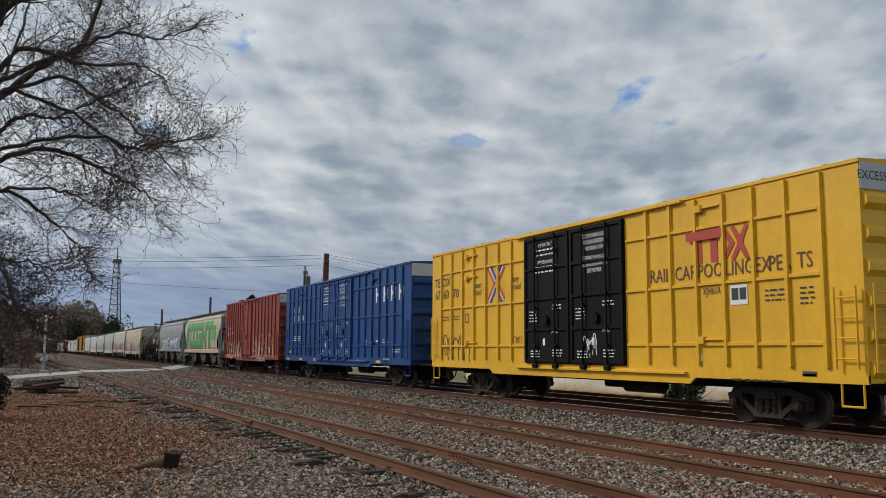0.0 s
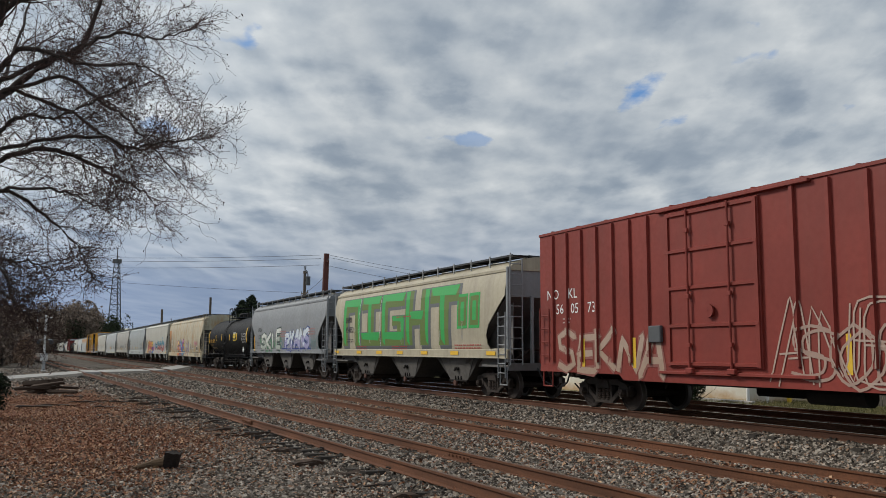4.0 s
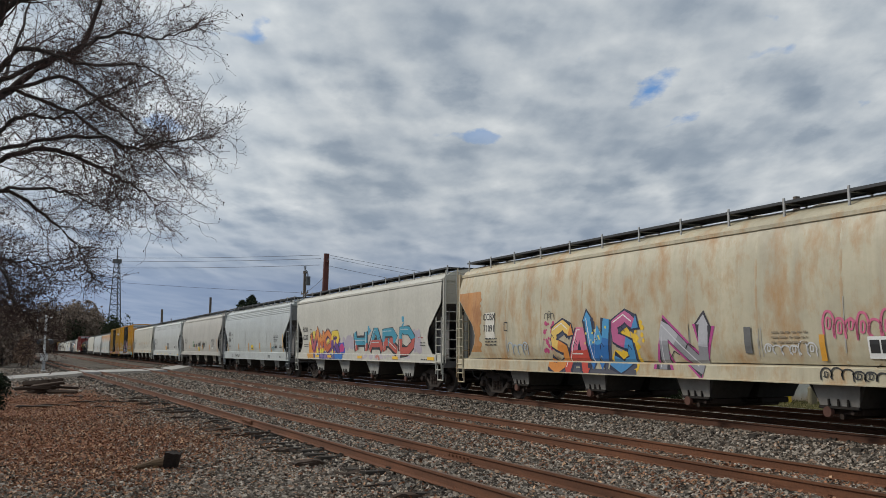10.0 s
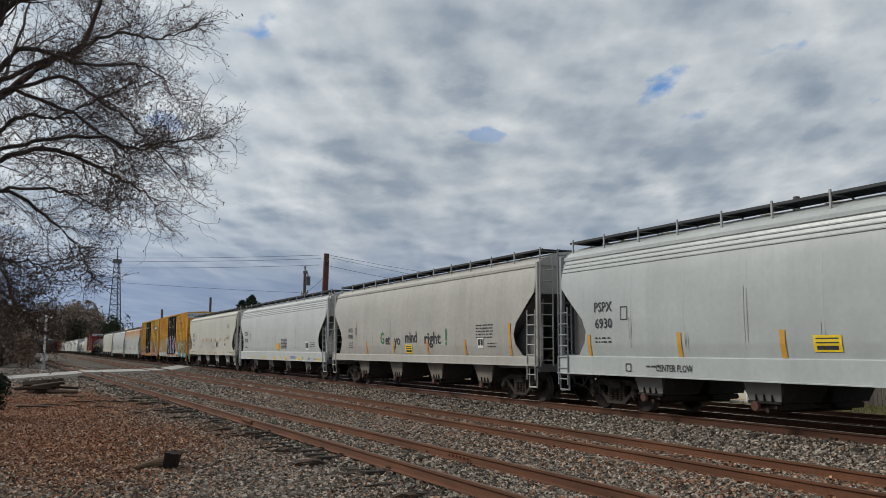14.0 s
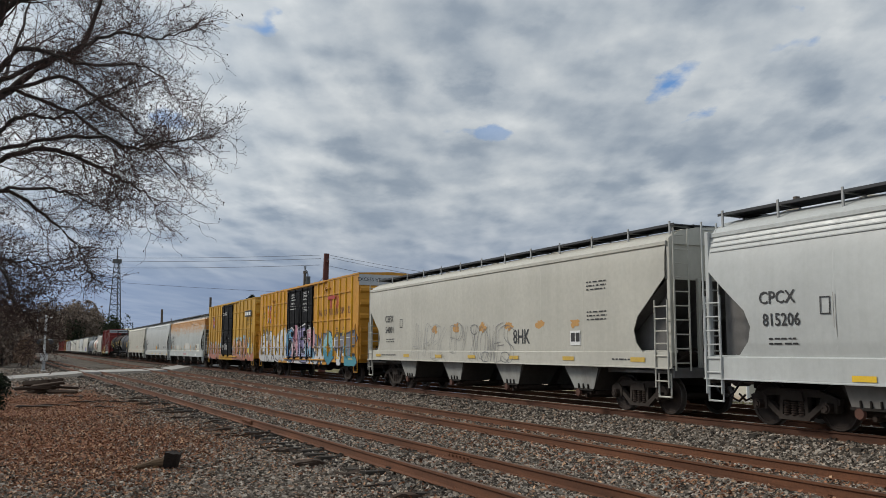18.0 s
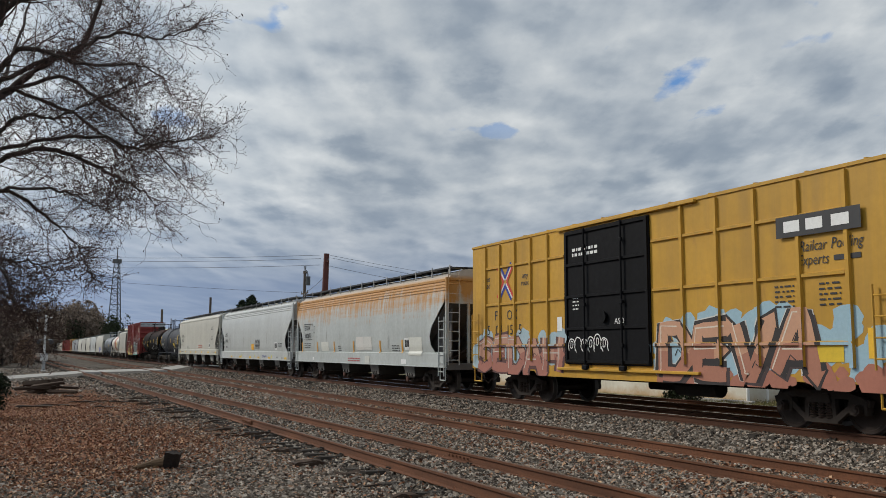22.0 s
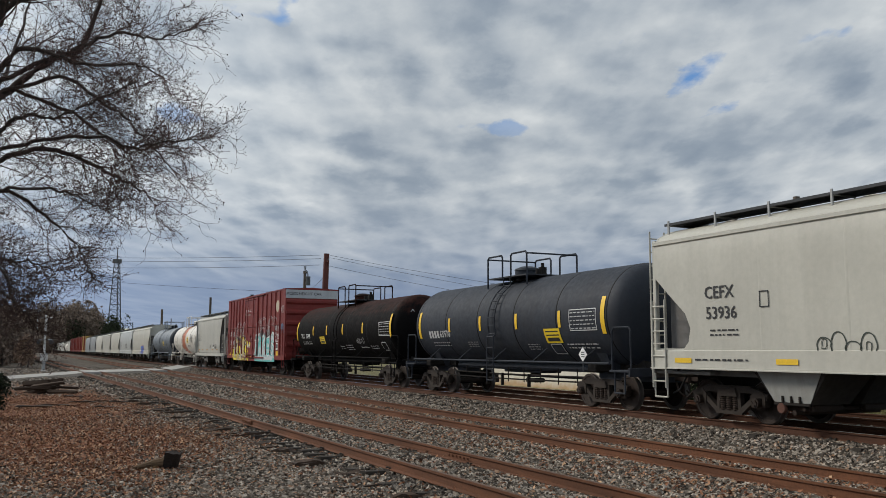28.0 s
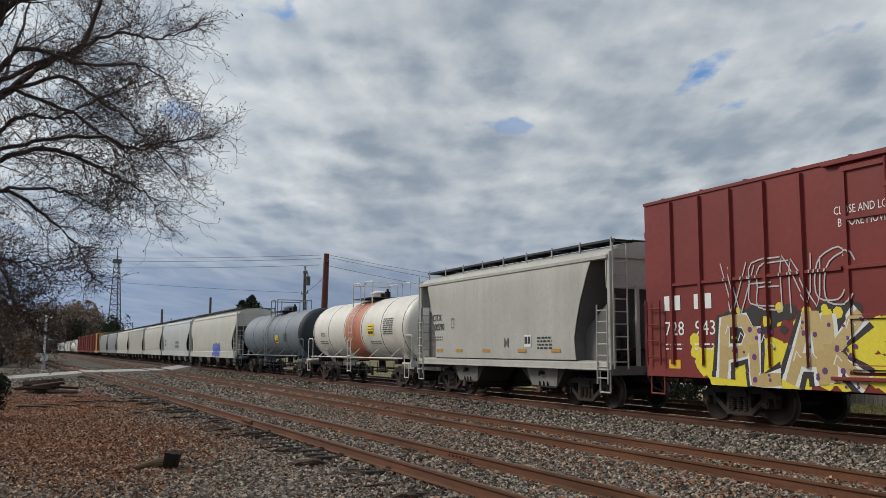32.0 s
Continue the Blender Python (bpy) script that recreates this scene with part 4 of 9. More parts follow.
# ---- behind the line: cream wall, fence, posts ----
def stained_wall():
    k = Nodes("stained_cream_block_wall")
    pos = k.n("SeparateXYZ")
    k.to(k.coords(), pos.inputs[0])
    col = k.mix(k.span(k.noise(0.6, 4), 0.3, 0.7), (0.56, 0.52, 0.43), (0.70, 0.67, 0.59))
    col = k.mix(k.span(k.noise(2.5, 6, 0.7, (1, 1, 0.4)), 0.5, 0.75, 0, 0.45), col, (0.40, 0.36, 0.27))
    splash = k.math("ADD", pos.outputs[2], k.math("MULTIPLY", k.math("SUBTRACT", k.noise(0.9, 5, 0.7), 0.5), 1.2))
    col = k.mix(k.span(splash, 0.05, 0.45, 0.75, 0.0), col, (0.42, 0.25, 0.10))
    return k.done(col, 0.9, 0, 0.2)


CREAM_WALL = stained_wall()
FENCE_WOOD = wood_material("grey_fence_wood", (0.12, 0.105, 0.09))


def cream_building():
    b = tagged(new("low_building"), "low cream-painted block building with a flat roof", "building")
    b.matrix_basis = pose(0, 0, -0.45)
    part("wall", Geo().cbox(-50.0, -25.9, 25.2, 33.0, 0.0, 3.1, 0.02), CREAM_WALL, b)
    part("roof", Geo().cbox(-50.3, -25.6, 24.9, 33.3, 3.1, 3.3, 0.03), GREY_METAL, b)
    part("downpipe", Geo().cyl((-25.8, 25.1, 0.0), (-25.8, 25.1, 3.1), 0.06, 10), WHITE_INK, b, "white downpipe at the corner")
    part("kerb", Geo().cbox(-29.5, -25.0, 24.5, 24.7, 0.0, 0.16, 0.02), CONCRETE, b)


cream_building()


def board_fence():
    f = tagged(new("board_fence"), "weathered grey wooden fence behind the tracks", "fence")
    f.matrix_basis = pose(0, 0, -0.45)
    rnd = random.Random(9)
    for i in range(8):
        x = -24.6 + i * 1.9
        part("post", Geo().cbox(x - 0.07, x + 0.07, 28.0, 28.14, 0, 1.55, 0.01), FENCE_WOOD, f)
    boards = [Geo().cbox(-0.085, 0.085, -0.015, 0.015, 0.0, 1.4, 0.006).mesh("board") for _ in range(1)]
    for i in range(72):
        part("board", boards[0], FENCE_WOOD, f, at=pose(-24.5 + i * 0.185, 27.97, 0.05 + rnd.uniform(-0.03, 0.03), 0, rnd.gauss(0, 0.8), 0))


board_fence()


def bollard(x, y, h, r, coat, label):
    b = tagged(part("bollard", Geo().lathe([(0, r), (h - r * 0.6, r), (h - 0.1 * r, r * 0.6), (h, 0.0)], (0, 0, 0), "z", 14), coat), label, "bollard")
    b.matrix_basis = pose(x, y, float(ground_z(x, y)) - 0.02)


bollard(-25.2, 26.6, 1.0, 0.09, YELLOW_INK, "leaning yellow marker post in the grass")
bollard(-23.9, 26.4, 0.75, 0.16, plain("mossy_stone", (0.17, 0.15, 0.10), 0.9), "stubby stone post in the grass")
bollard(-25.6, 25.9, 0.9, 0.05, WHITE_INK, "thin white post by the wall")
bollard(-17.5, 26.2, 0.8, 0.12, CONCRETE, "grey concrete post in the grass")


def grass_tufts():
    rng = np.random.default_rng(88)
    n = 26000
    x, y = rng.uniform(-30, -8, n), rng.uniform(21.8, 27.8, n)
    a = rng.uniform(0, 6.283, n)
    h = rng.uniform(0.05, 0.16, n)
    d = np.stack([np.cos(a), np.sin(a), 0 * a], 1) * 0.008
    lean = rng.normal(0, 0.05, (n, 3)) * np.array([1, 1, 0])
    p = np.stack([x, y, ground_z(x, y)], 1)
    t = p + lean + np.stack([0 * h, 0 * h, h], 1)
    q = np.stack([p - d, p + d, t + d * 0.3, t - d * 0.3], 1)
    tagged(part("grass", quad_mesh("grass", q), leaf_material("winter_grass", (0.06, 0.07, 0.02), (0.27, 0.23, 0.10))), "short yellow-green winter grass", "grass", kind="stuff")


grass_tufts()


# ---- stump, broken ties and wood scraps on the dirt ----
ROT_WOOD = wood_material("rotten_dark_wood", (0.062, 0.041, 0.029))
CHAR_WOOD = wood_material("charred_wood", (0.03, 0.022, 0.018))
ROOT_WOOD = wood_material("brown_root_wood", (0.13, 0.085, 0.05))
PALE_WOOD = wood_material("split_pale_wood", (0.26, 0.16, 0.08))


def stump(x, y):
    s = tagged(new("tree_stump"), "charred broken wood stump with a split root", "stump")
    s.matrix_basis = pose(x, y, float(ground_z(x, y)) - 0.02, 0, 4, -20)
    rng = np.random.default_rng(4)
    g = Geo().cyl((0, 0, -0.02), (0.03, 0.05, 0.31), 0.115, 11, 0.14)
    g.v = [(a + rng.normal(0, 0.016), b + rng.normal(0, 0.016), c + rng.normal(0, 0.018) * (c > 0.1)) for a, b, c in g.v]
    g.s = [False] * len(g.s)
    part("block", g, CHAR_WOOD, s)
    part("root", Geo().cyl((0.0, -0.02, 0.15), (0.05, -0.30, 0.11), 0.09, 9, 0.075).cyl((0.05, -0.30, 0.11), (0.09, -0.62, 0.05), 0.075, 8, 0.025), ROOT_WOOD, s)
    part("split", Geo().cyl((0.04, -0.10, 0.16), (0.09, -0.26, 0.07), 0.05, 8, 0.03), PALE_WOOD, s, "pale split end of the root")


stump(-16.05, 2.36)


def scrap(x, y, length, turn, tilt, h=0.2, w=0.22, seed=0):
    rng = np.random.default_rng(seed)
    g = Geo()
    n = 5
    rows = []
    for i in range(n + 1):
        a = -length / 2 + length * i / n
        j = rng.normal(0, 0.02, 4)
        k = 0.75 if i in (0, n) else 1.0
        rows.append([(a + j[0], -w / 2 * k, 0.0), (a + j[1], w / 2 * k, 0.01), (a + j[2], w / 2 * k * 0.9, h * k + j[2]), (a + j[3], -w / 2 * k * 0.9, h * k + j[3])])
    g.sheet(rows, False, True)
    g.f += [(3, 2, 1, 0), tuple(range(4 * n, 4 * n + 4))]
    g.s += [False, False]
    b = tagged(part("old_tie", g, ROT_WOOD), "rotten dark piece of railway tie on the dirt", "wood scrap", "wood scraps on the dirt")
    b.matrix_basis = pose(x, y, float(ground_z(x, y)) - 0.02, 0, tilt, turn)


for i, (x, y, ln, turn, tilt) in enumerate([(-36.5, 2.2, 1.6, 60, 0), (-34.5, 1.1, 1.7, 70, 0), (-34.0, 0.4, 1.5, 80, 0), (-38.6, 3.75, 0.6, 30, 8), (-30.0, 3.4, 0.4, 70, 10), (-37.5, 2.9, 1.0, 75, 0), (-36.5, 3.3, 0.9, 80, 0), (-41.0, 1.9, 1.1, 65, 0), (-33.5, 2.6, 0.8, 90, 0)]):
    scrap(x, y, ln * 0.85, turn, tilt, 0.09, 0.24, 93 + i)


def tie_pile(x, y):
    """Old ties thrown on a heap, each at its own slant."""
    rnd = random.Random(17)
    pile = tagged(new("tie_pile"), "heap of rotten dark railway ties on the dirt", "wood pile")
    pile.matrix_basis = pose(x, y, float(ground_z(x, y)) - 0.03, 0, 0, 62)
    for k in range(13):
        layer = k // 5
        ln = rnd.uniform(0.9, 1.9)
        g = Geo().cbox(-ln / 2, ln / 2, -0.11, 0.11, 0.0, rnd.uniform(0.10, 0.19), 0.025)
        g.v = [(a + rnd.gauss(0, 0.05), b + rnd.gauss(0, 0.018), c + rnd.gauss(0, 0.016)) for a, b, c in g.v]
        part("old_tie", g, ROT_WOOD, pile, at=pose(rnd.gauss(0, 0.4), -0.6 + 0.3 * (k % 5) + 0.16 * layer + rnd.gauss(0, 0.06), 0.20 * layer + rnd.uniform(0, 0.06), rnd.gauss(0, 12), rnd.gauss(0, 8 + 3 * layer), rnd.gauss(0, 22)))


tie_pile(-45.5, 0.95)
for i in range(26):
    r = np.random.default_rng(300 + i)
    x = -10.5 - i * 1.15 + r.normal(0, 0.3)
    scrap(x, float(side_track_y(x)) - 1.25 - r.uniform(0.1, 0.55), r.uniform(0.4, 1.0), 90 + r.normal(0, 14), r.normal(0, 3), r.uniform(0.05, 0.11), r.uniform(0.12, 0.22), 400 + i)
# ---- railway cars: car space has x along the car (front = +x), the camera's side at -y, z from the rail head ----
HW = 1.6
WHEEL_R = 0.457
AXLE = 0.89
WHEELS = {-1: [], 1: []}
SHARED = {}


def shared(key, make):
    if key not in SHARED:
        SHARED[key] = make()
    return SHARED[key]


def two_tone(name, geos):
    """One mesh from several (geo, material)."""
    g, idx = Geo(), []
    for i, (a, _) in enumerate(geos):
        n = len(g.v)
        g.v += a.v
        g.f += [tuple(j + n for j in f) for f in a.f]
        g.s += a.s
        idx += [i] * len(a.f)
    me = g.mesh(name)
    for _, m in geos:
        me.materials.append(m)
    me.polygons.foreach_set("material_index", idx)
    return me


def wheelset_mesh():
    plate, tread = Geo(), Geo()
    plate.cyl((0, -1.0, 0), (0, 1.0, 0), 0.085, 12)
    for s in (-1, 1):
        y = s * 0.755
        plate.lathe([(-s * 0.02, 0.1), (0.02 * s, 0.16), (0.035 * s, 0.3), (0.045 * s, 0.375), (0.06 * s, 0.385), (0.062 * s, 0.446)], (0, y, 0), "y", 28)
        plate.lathe([(-s * 0.07, 0.0), (-s * 0.07, 0.36), (-s * 0.075, 0.38)], (0, y, 0), "y", 28)
        tread.lathe([(0.062 * s, 0.446), (0.05 * s, WHEEL_R), (-0.06 * s, WHEEL_R), (-0.07 * s, 0.482), (-0.085 * s, 0.478), (-0.085 * s, 0.385)], (0, y, 0), "y", 28)
        plate.cyl((0, s * 0.98, 0), (0, s * 1.17, 0), 0.105, 12)
        plate.cyl((0, s * 1.17, 0), (0, s * 1.19, 0), 0.07, 12)
        for i in range(3):
            a = i * 2.094
            plate.cyl((0.055 * math.cos(a), s * 1.185, 0.055 * math.sin(a)), (0.055 * math.cos(a), s * 1.205, 0.055 * math.sin(a)), 0.018, 6)
    return two_tone("wheelset", [(plate, WHEEL_SIDE), (tread, WHEEL_TREAD)])


def side_frame_mesh(s):
    y0, y1 = s * 0.99 - 0.06, s * 0.99 + 0.06
    g = Geo()
    beams = [((-1.12, 0.58), (-0.62, 0.72), 0.13), ((-0.66, 0.72), (0.66, 0.72), 0.15), ((0.62, 0.72), (1.12, 0.58), 0.13),
             ((-0.78, 0.56), (-0.34, 0.23), 0.11), ((-0.38, 0.22), (0.38, 0.22), 0.10), ((0.34, 0.23), (0.78, 0.56), 0.11),
             ((-0.34, 0.22), (-0.30, 0.70), 0.09), ((0.34, 0.22), (0.30, 0.70), 0.09)]
    for (xa, za), (xb, zb), t in beams:
        d = Vector((xb - xa, zb - za)).normalized() * 0.02
        nx, nz = -(zb - za), xb - xa
        k = t / 2 / math.hypot(nx, nz)
        nx, nz = nx * k, nz * k
        g.prism([(xa - d.x - nx, za - d.y - nz), (xb + d.x - nx, zb + d.y - nz), (xb + d.x + nx, zb + d.y + nz), (xa - d.x + nx, za - d.y + nz)], "y", y0, y1)
    for x in (-AXLE, AXLE):
        g.prism([(x - 0.19, 0.36), (x - 0.13, 0.36), (x - 0.12, 0.56), (x + 0.12, 0.56), (x + 0.13, 0.36), (x + 0.19, 0.36), (x + 0.21, 0.60), (x + 0.1, 0.70), (x - 0.1, 0.70), (x - 0.21, 0.60)], "y", y0 - 0.02, y1 + 0.02)
    g.prism([(-0.3, 0.56), (0.3, 0.56), (0.24, 0.74), (-0.24, 0.74)], "y", y0 - 0.05, y1 + 0.05)
    return g.mesh("side_frame")


def spring_mesh():
    rings = [(0.26, 0.02)]
    for k in range(6):
        z = 0.28 + k * 0.048
        rings += [(z - 0.024, 0.062), (z - 0.01, 0.086), (z + 0.01, 0.086)]
    return Geo().lathe(rings + [(0.56, 0.062)], (0, 0, 0), "z", 10, False).mesh("spring")


def truck(car, x, full=True):
    bolster = Geo().cbox(-0.22, 0.22, -1.0, 1.0, 0.5, 0.74, 0.03).cyl((0, 0, 0.7), (0, 0, 0.86), 0.2, 16)
    bolster.cbox(-0.62, -0.5, -0.8, 0.8, 0.32, 0.42, 0.02).cbox(0.5, 0.62, -0.8, 0.8, 0.32, 0.42, 0.02)
    for bx in (-0.40, 0.40):
        for by in (-0.75, 0.75):
            bolster.cbox(bx - 0.05, bx + 0.05, by - 0.06, by + 0.06, 0.3, 0.62, 0.015)
    t = part("truck", shared("bolster", lambda: bolster.mesh("truck")), STEEL_DARK, car, "grimy four-wheel truck", pose(x, 0, 0))
    for s in (-1, 1):
        part("side_frame", shared(("frame", s), lambda: side_frame_mesh(s)), STEEL_FRAME, t)
        if full:
            for sx in (-0.19, 0.0, 0.19):
                part("spring", shared("spring", spring_mesh), STEEL_BROWN, t, at=pose(sx, s * 1.0, 0))
    for e in (-1, 1):
        w = part("wheelset", shared("wheelset", wheelset_mesh), WHEEL_SIDE, t, "steel wheels on an axle, bright on the tread", pose(e * AXLE, 0, WHEEL_R))
        WHEELS[e].append(w)
    return t


def coupler(car, end, x):
    g = Geo().cbox(-0.55, 0.28, -0.07, 0.07, 0.79, 0.93, 0.02).cbox(0.22, 0.5, -0.13, 0.05, 0.74, 0.98, 0.04).cbox(0.36, 0.62, 0.0, 0.13, 0.76, 0.96, 0.04)
    g.tube([(0.1, -0.2, 0.75), (0.25, -0.22, 0.5), (0.5, -0.2, 0.4), (0.62, -0.12, 0.55)], 0.025, 6)
    part("coupler", shared("coupler", lambda: g.mesh("coupler")), STEEL_BROWN, car, "rusty knuckle coupler with an air hose", pose(x, 0, 0, 0, 0, 0 if end > 0 else 180))


def ladder_geo(x, w, z0, z1, rungs, y, r=0.017, stiles=True, along="x"):
    """A ladder flat against a wall at y (or, along y, against an end wall at x)."""
    g = Geo()
    def at(a, z, out=0.0):
        return (x + a, y - out, z) if along == "x" else (y + out, x + a, z)
    if stiles:
        for a in (0, w):
            g.tube([at(a, z0), at(a, z1)], r * 1.3, 6)
    for i in range(rungs):
        z = z0 + (z1 - z0) * (i + 0.5) / rungs if stiles else z0 + (z1 - z0) * i / max(1, rungs - 1)
        if stiles:
            g.tube([at(0, z), at(w, z)], r, 6)
        else:
            g.tube([at(0, z, -0.07), at(0, z), at(w, z), at(w, z, -0.07)], r, 6)
    return g


def step_geo(x, y, w, z0, z1):
    return Geo().tube([(x, y, z1), (x, y, z0), (x + w, y, z0), (x + w, y, z1)], 0.022, 6)


# ---- lettering and spray paint, laid on a car's side ----
FONT = {}


def letters(text, size, bold=0.0):
    key = (text, round(bold, 4))
    if key not in FONT:
        cu = bpy.data.curves.new("lettering", "FONT")
        cu.body, cu.size, cu.offset, cu.resolution_u = text, 1.0, bold, 2
        cu.align_x, cu.align_y = "CENTER", "CENTER"
        ob = bpy.data.objects.new("lettering", cu)
        me = bpy.data.meshes.new_from_object(ob)
        v = np.zeros(len(me.vertices) * 3)
        me.vertices.foreach_get("co", v)
        FONT[key] = (v.reshape(-1, 3), [tuple(p.vertices) for p in me.polygons])
        bpy.data.objects.remove(ob)
        bpy.data.meshes.remove(me)
        bpy.data.curves.remove(cu)
    return FONT[key]


def flat_skin(z):
    return -HW


def write(geo, text, x, z, size, skin=flat_skin, off=0.008, bold=0.0, wide=1.0, end=None, slant=0.0):
    """Adds lettering centred at (x, z) on the near side; end: on a wall facing +x at that x, with x as the place along y."""
    v, f = letters(text, size, bold)
    if end is None:
        pts = [(x + a * size * wide + b * size * slant, skin(z + b * size) - off, z + b * size) for a, b, _ in v]
    else:
        pts = [(end + off, x + a * size * wide, z + b * size) for a, b, _ in v]
    return geo.add(pts, f)


def block(geo, x0, x1, z0, z1, skin=flat_skin, off=0.006):
    n = max(1, int(abs(z1 - z0) / 0.07))
    rows = [[(x0, skin(z) - off, z), (x1, skin(z) - off, z)] for z in np.linspace(z0, z1, n + 1)]
    return geo.sheet(rows, False)


def small_print(geo, x, z, w, lines, rng, skin=flat_skin, h=0.055, gap=0.1, off=0.007):
    """Stencilled lines too small to read, as dashes."""
    for i in range(lines):
        a = x
        while a < x + w:
            b = min(x + w, a + rng.uniform(0.05, 0.2))
            block(geo, a, b, z - i * gap - h, z - i * gap, skin, off)
            a = b + rng.uniform(0.03, 0.08)
    return geo


def stroke(geo, pts, width, skin, off):
    """A brush stroke of constant width along points (x, z)."""
    p = [Vector(a) for a in pts]
    rows = []
    for i, a in enumerate(p):
        d = (p[min(i + 1, len(p) - 1)] - p[max(i - 1, 0)]).normalized()
        nrm = Vector((-d.y, d.x)) * width / 2
        k = 0.6 if i in (0, len(p) - 1) else 1.0
        rows.append([(a.x + nrm.x * k, skin(a.y + nrm.y * k) - off, a.y + nrm.y * k), (a.x - nrm.x * k, skin(a.y - nrm.y * k) - off, a.y - nrm.y * k)])
    return geo.sheet(rows, False)


def curve_pts(pts, n=5):
    """A smooth line through points."""
    p = [Vector(a) for a in pts]
    p = [p[0]] + p + [p[-1]]
    out = []
    for a, b, c, d in zip(p, p[1:], p[2:], p[3:]):
        for i in range(n):
            t = i / n
            out.append(0.5 * (2 * b + (c - a) * t + (2 * a - 5 * b + 4 * c - d) * t * t + (3 * b - a - 3 * c + d) * t ** 3))
    return out + [p[-2]]


def blob(geo, cx, cz, rx, rz, bites, skin, off, scale=1.0, z_lim=None):
    """A puffy closed shape about its centre, with soft bites (angle, depth, breadth) taken out of its rim."""
    n, rows = 36, []
    for t in (0.0, 0.35, 0.7, 1.0):
        row = []
        for i in range(n):
            a = 6.28319 * i / n
            r = 1.0 / (abs(math.cos(a)) ** 3 + abs(math.sin(a)) ** 3) ** (1 / 3)
            for at, deep, broad in bites:
                d = (a - at + math.pi) % 6.28319 - math.pi
                r *= 1 - deep * math.exp(-(d / broad) ** 2)
            x, z = cx + rx * scale * r * t * math.cos(a), cz + rz * scale * r * t * math.sin(a)
            z = z if z_lim is None else min(max(z, z_lim[0]), z_lim[1])
            row.append((x, skin(z) - off, z))
        rows.append(row)
    geo.sheet(rows, False, True)


def spray(car, x0, x1, z0, z1, fills, line, letters_n, seed, skin=flat_skin, back=None, shine=None, weight=0.16):
    """A painted piece: puffy interlocking shapes with a contour, over a cloud of colour."""
    rng = np.random.default_rng(seed)
    w, h = (x1 - x0) / letters_n, z1 - z0
    if back:
        g = Geo()
        for i in range(letters_n * 3):
            cx, cz = x0 + (i + rng.uniform(0.2, 0.8)) * (x1 - x0) / (letters_n * 3), rng.uniform(z0 + 0.35 * h, z1 - 0.4 * h)
            blob(g, cx, cz, w * rng.uniform(0.3, 0.5), h * rng.uniform(0.35, 0.5), [(rng.uniform(0, 6.3), 0.3, 0.4)], skin, 0.004 + 0.0001 * i, 1.0, (z0, z1))
        tagged(part("graffiti_cloud", g, ink(back), car, "sprayed patch of colour"), kind="stuff")
    lines, fill, gloss = Geo(), [Geo() for _ in fills], Geo()
    for k in range(letters_n):
        cx, cz = x0 + (k + 0.5) * w + rng.normal(0, 0.04) * w, (z0 + z1) / 2 + rng.normal(0, 0.04) * h
        rx, rz = w * rng.uniform(0.5, 0.6), h * rng.uniform(0.4, 0.48)
        bites = [(rng.choice((1.57, 4.71)) + rng.normal(0, 0.2), rng.uniform(0.3, 0.6), rng.uniform(0.2, 0.35)), (rng.choice((0.0, 3.14, 4.71)) + rng.normal(0, 0.3), rng.uniform(0.15, 0.45), rng.uniform(0.2, 0.4))]
        o = 0.006 + 0.0012 * k
        blob(lines, cx, cz, rx + 0.055, rz + 0.055, bites, skin, o)
        a = int(rng.integers(0, len(fills)))
        blob(fill[a], cx, cz, rx, rz, bites, skin, o + 0.0015, 0.97)
        if len(fills) > 1:
            c = (a + 1 + int(rng.integers(0, len(fills) - 1))) % len(fills)
            blob(fill[c], cx + rng.normal(0, 0.08) * w, cz - 0.1 * h, rx, rz, bites, skin, o + 0.003, rng.uniform(0.55, 0.75), (cz - 0.9 * rz, cz + rng.uniform(-0.1, 0.5) * rz))
        for _ in range(2):
            u = rng.uniform(-0.5, 0.3) * rx
            v = rng.uniform(-0.4, 0.3) * rz
            stroke(lines, curve_pts([(cx + u, cz + v), (cx + u + 0.1 * w, cz + v + 0.25 * rz), (cx + u + 0.3 * rx, cz + v + 0.1 * rz), (cx + u + 0.25 * rx, cz + v - 0.4 * rz)], 4), 0.05, skin, o + 0.0042)
        if shine:
            stroke(gloss, curve_pts([(cx - 0.7 * rx, cz - 0.3 * rz), (cx - 0.72 * rx, cz + 0.35 * rz), (cx - 0.35 * rx, cz + 0.74 * rz)], 4), 0.06, skin, o + 0.005)
            blob(gloss, cx + 0.3 * rx, cz + 0.45 * rz, 0.09, 0.08, [], skin, o + 0.005)
    tagged(part("graffiti_outline", lines, ink(line), car, "sprayed contour of the graffiti"), kind="stuff")
    for g, c in zip(fill, fills):
        if g.v:
            tagged(part("graffiti_fill", g, ink(c), car, "sprayed colour of the graffiti"), kind="stuff")
    if shine:
        tagged(part("graffiti_highlight", gloss, ink(shine), car, "pale sprayed highlight"), kind="stuff")


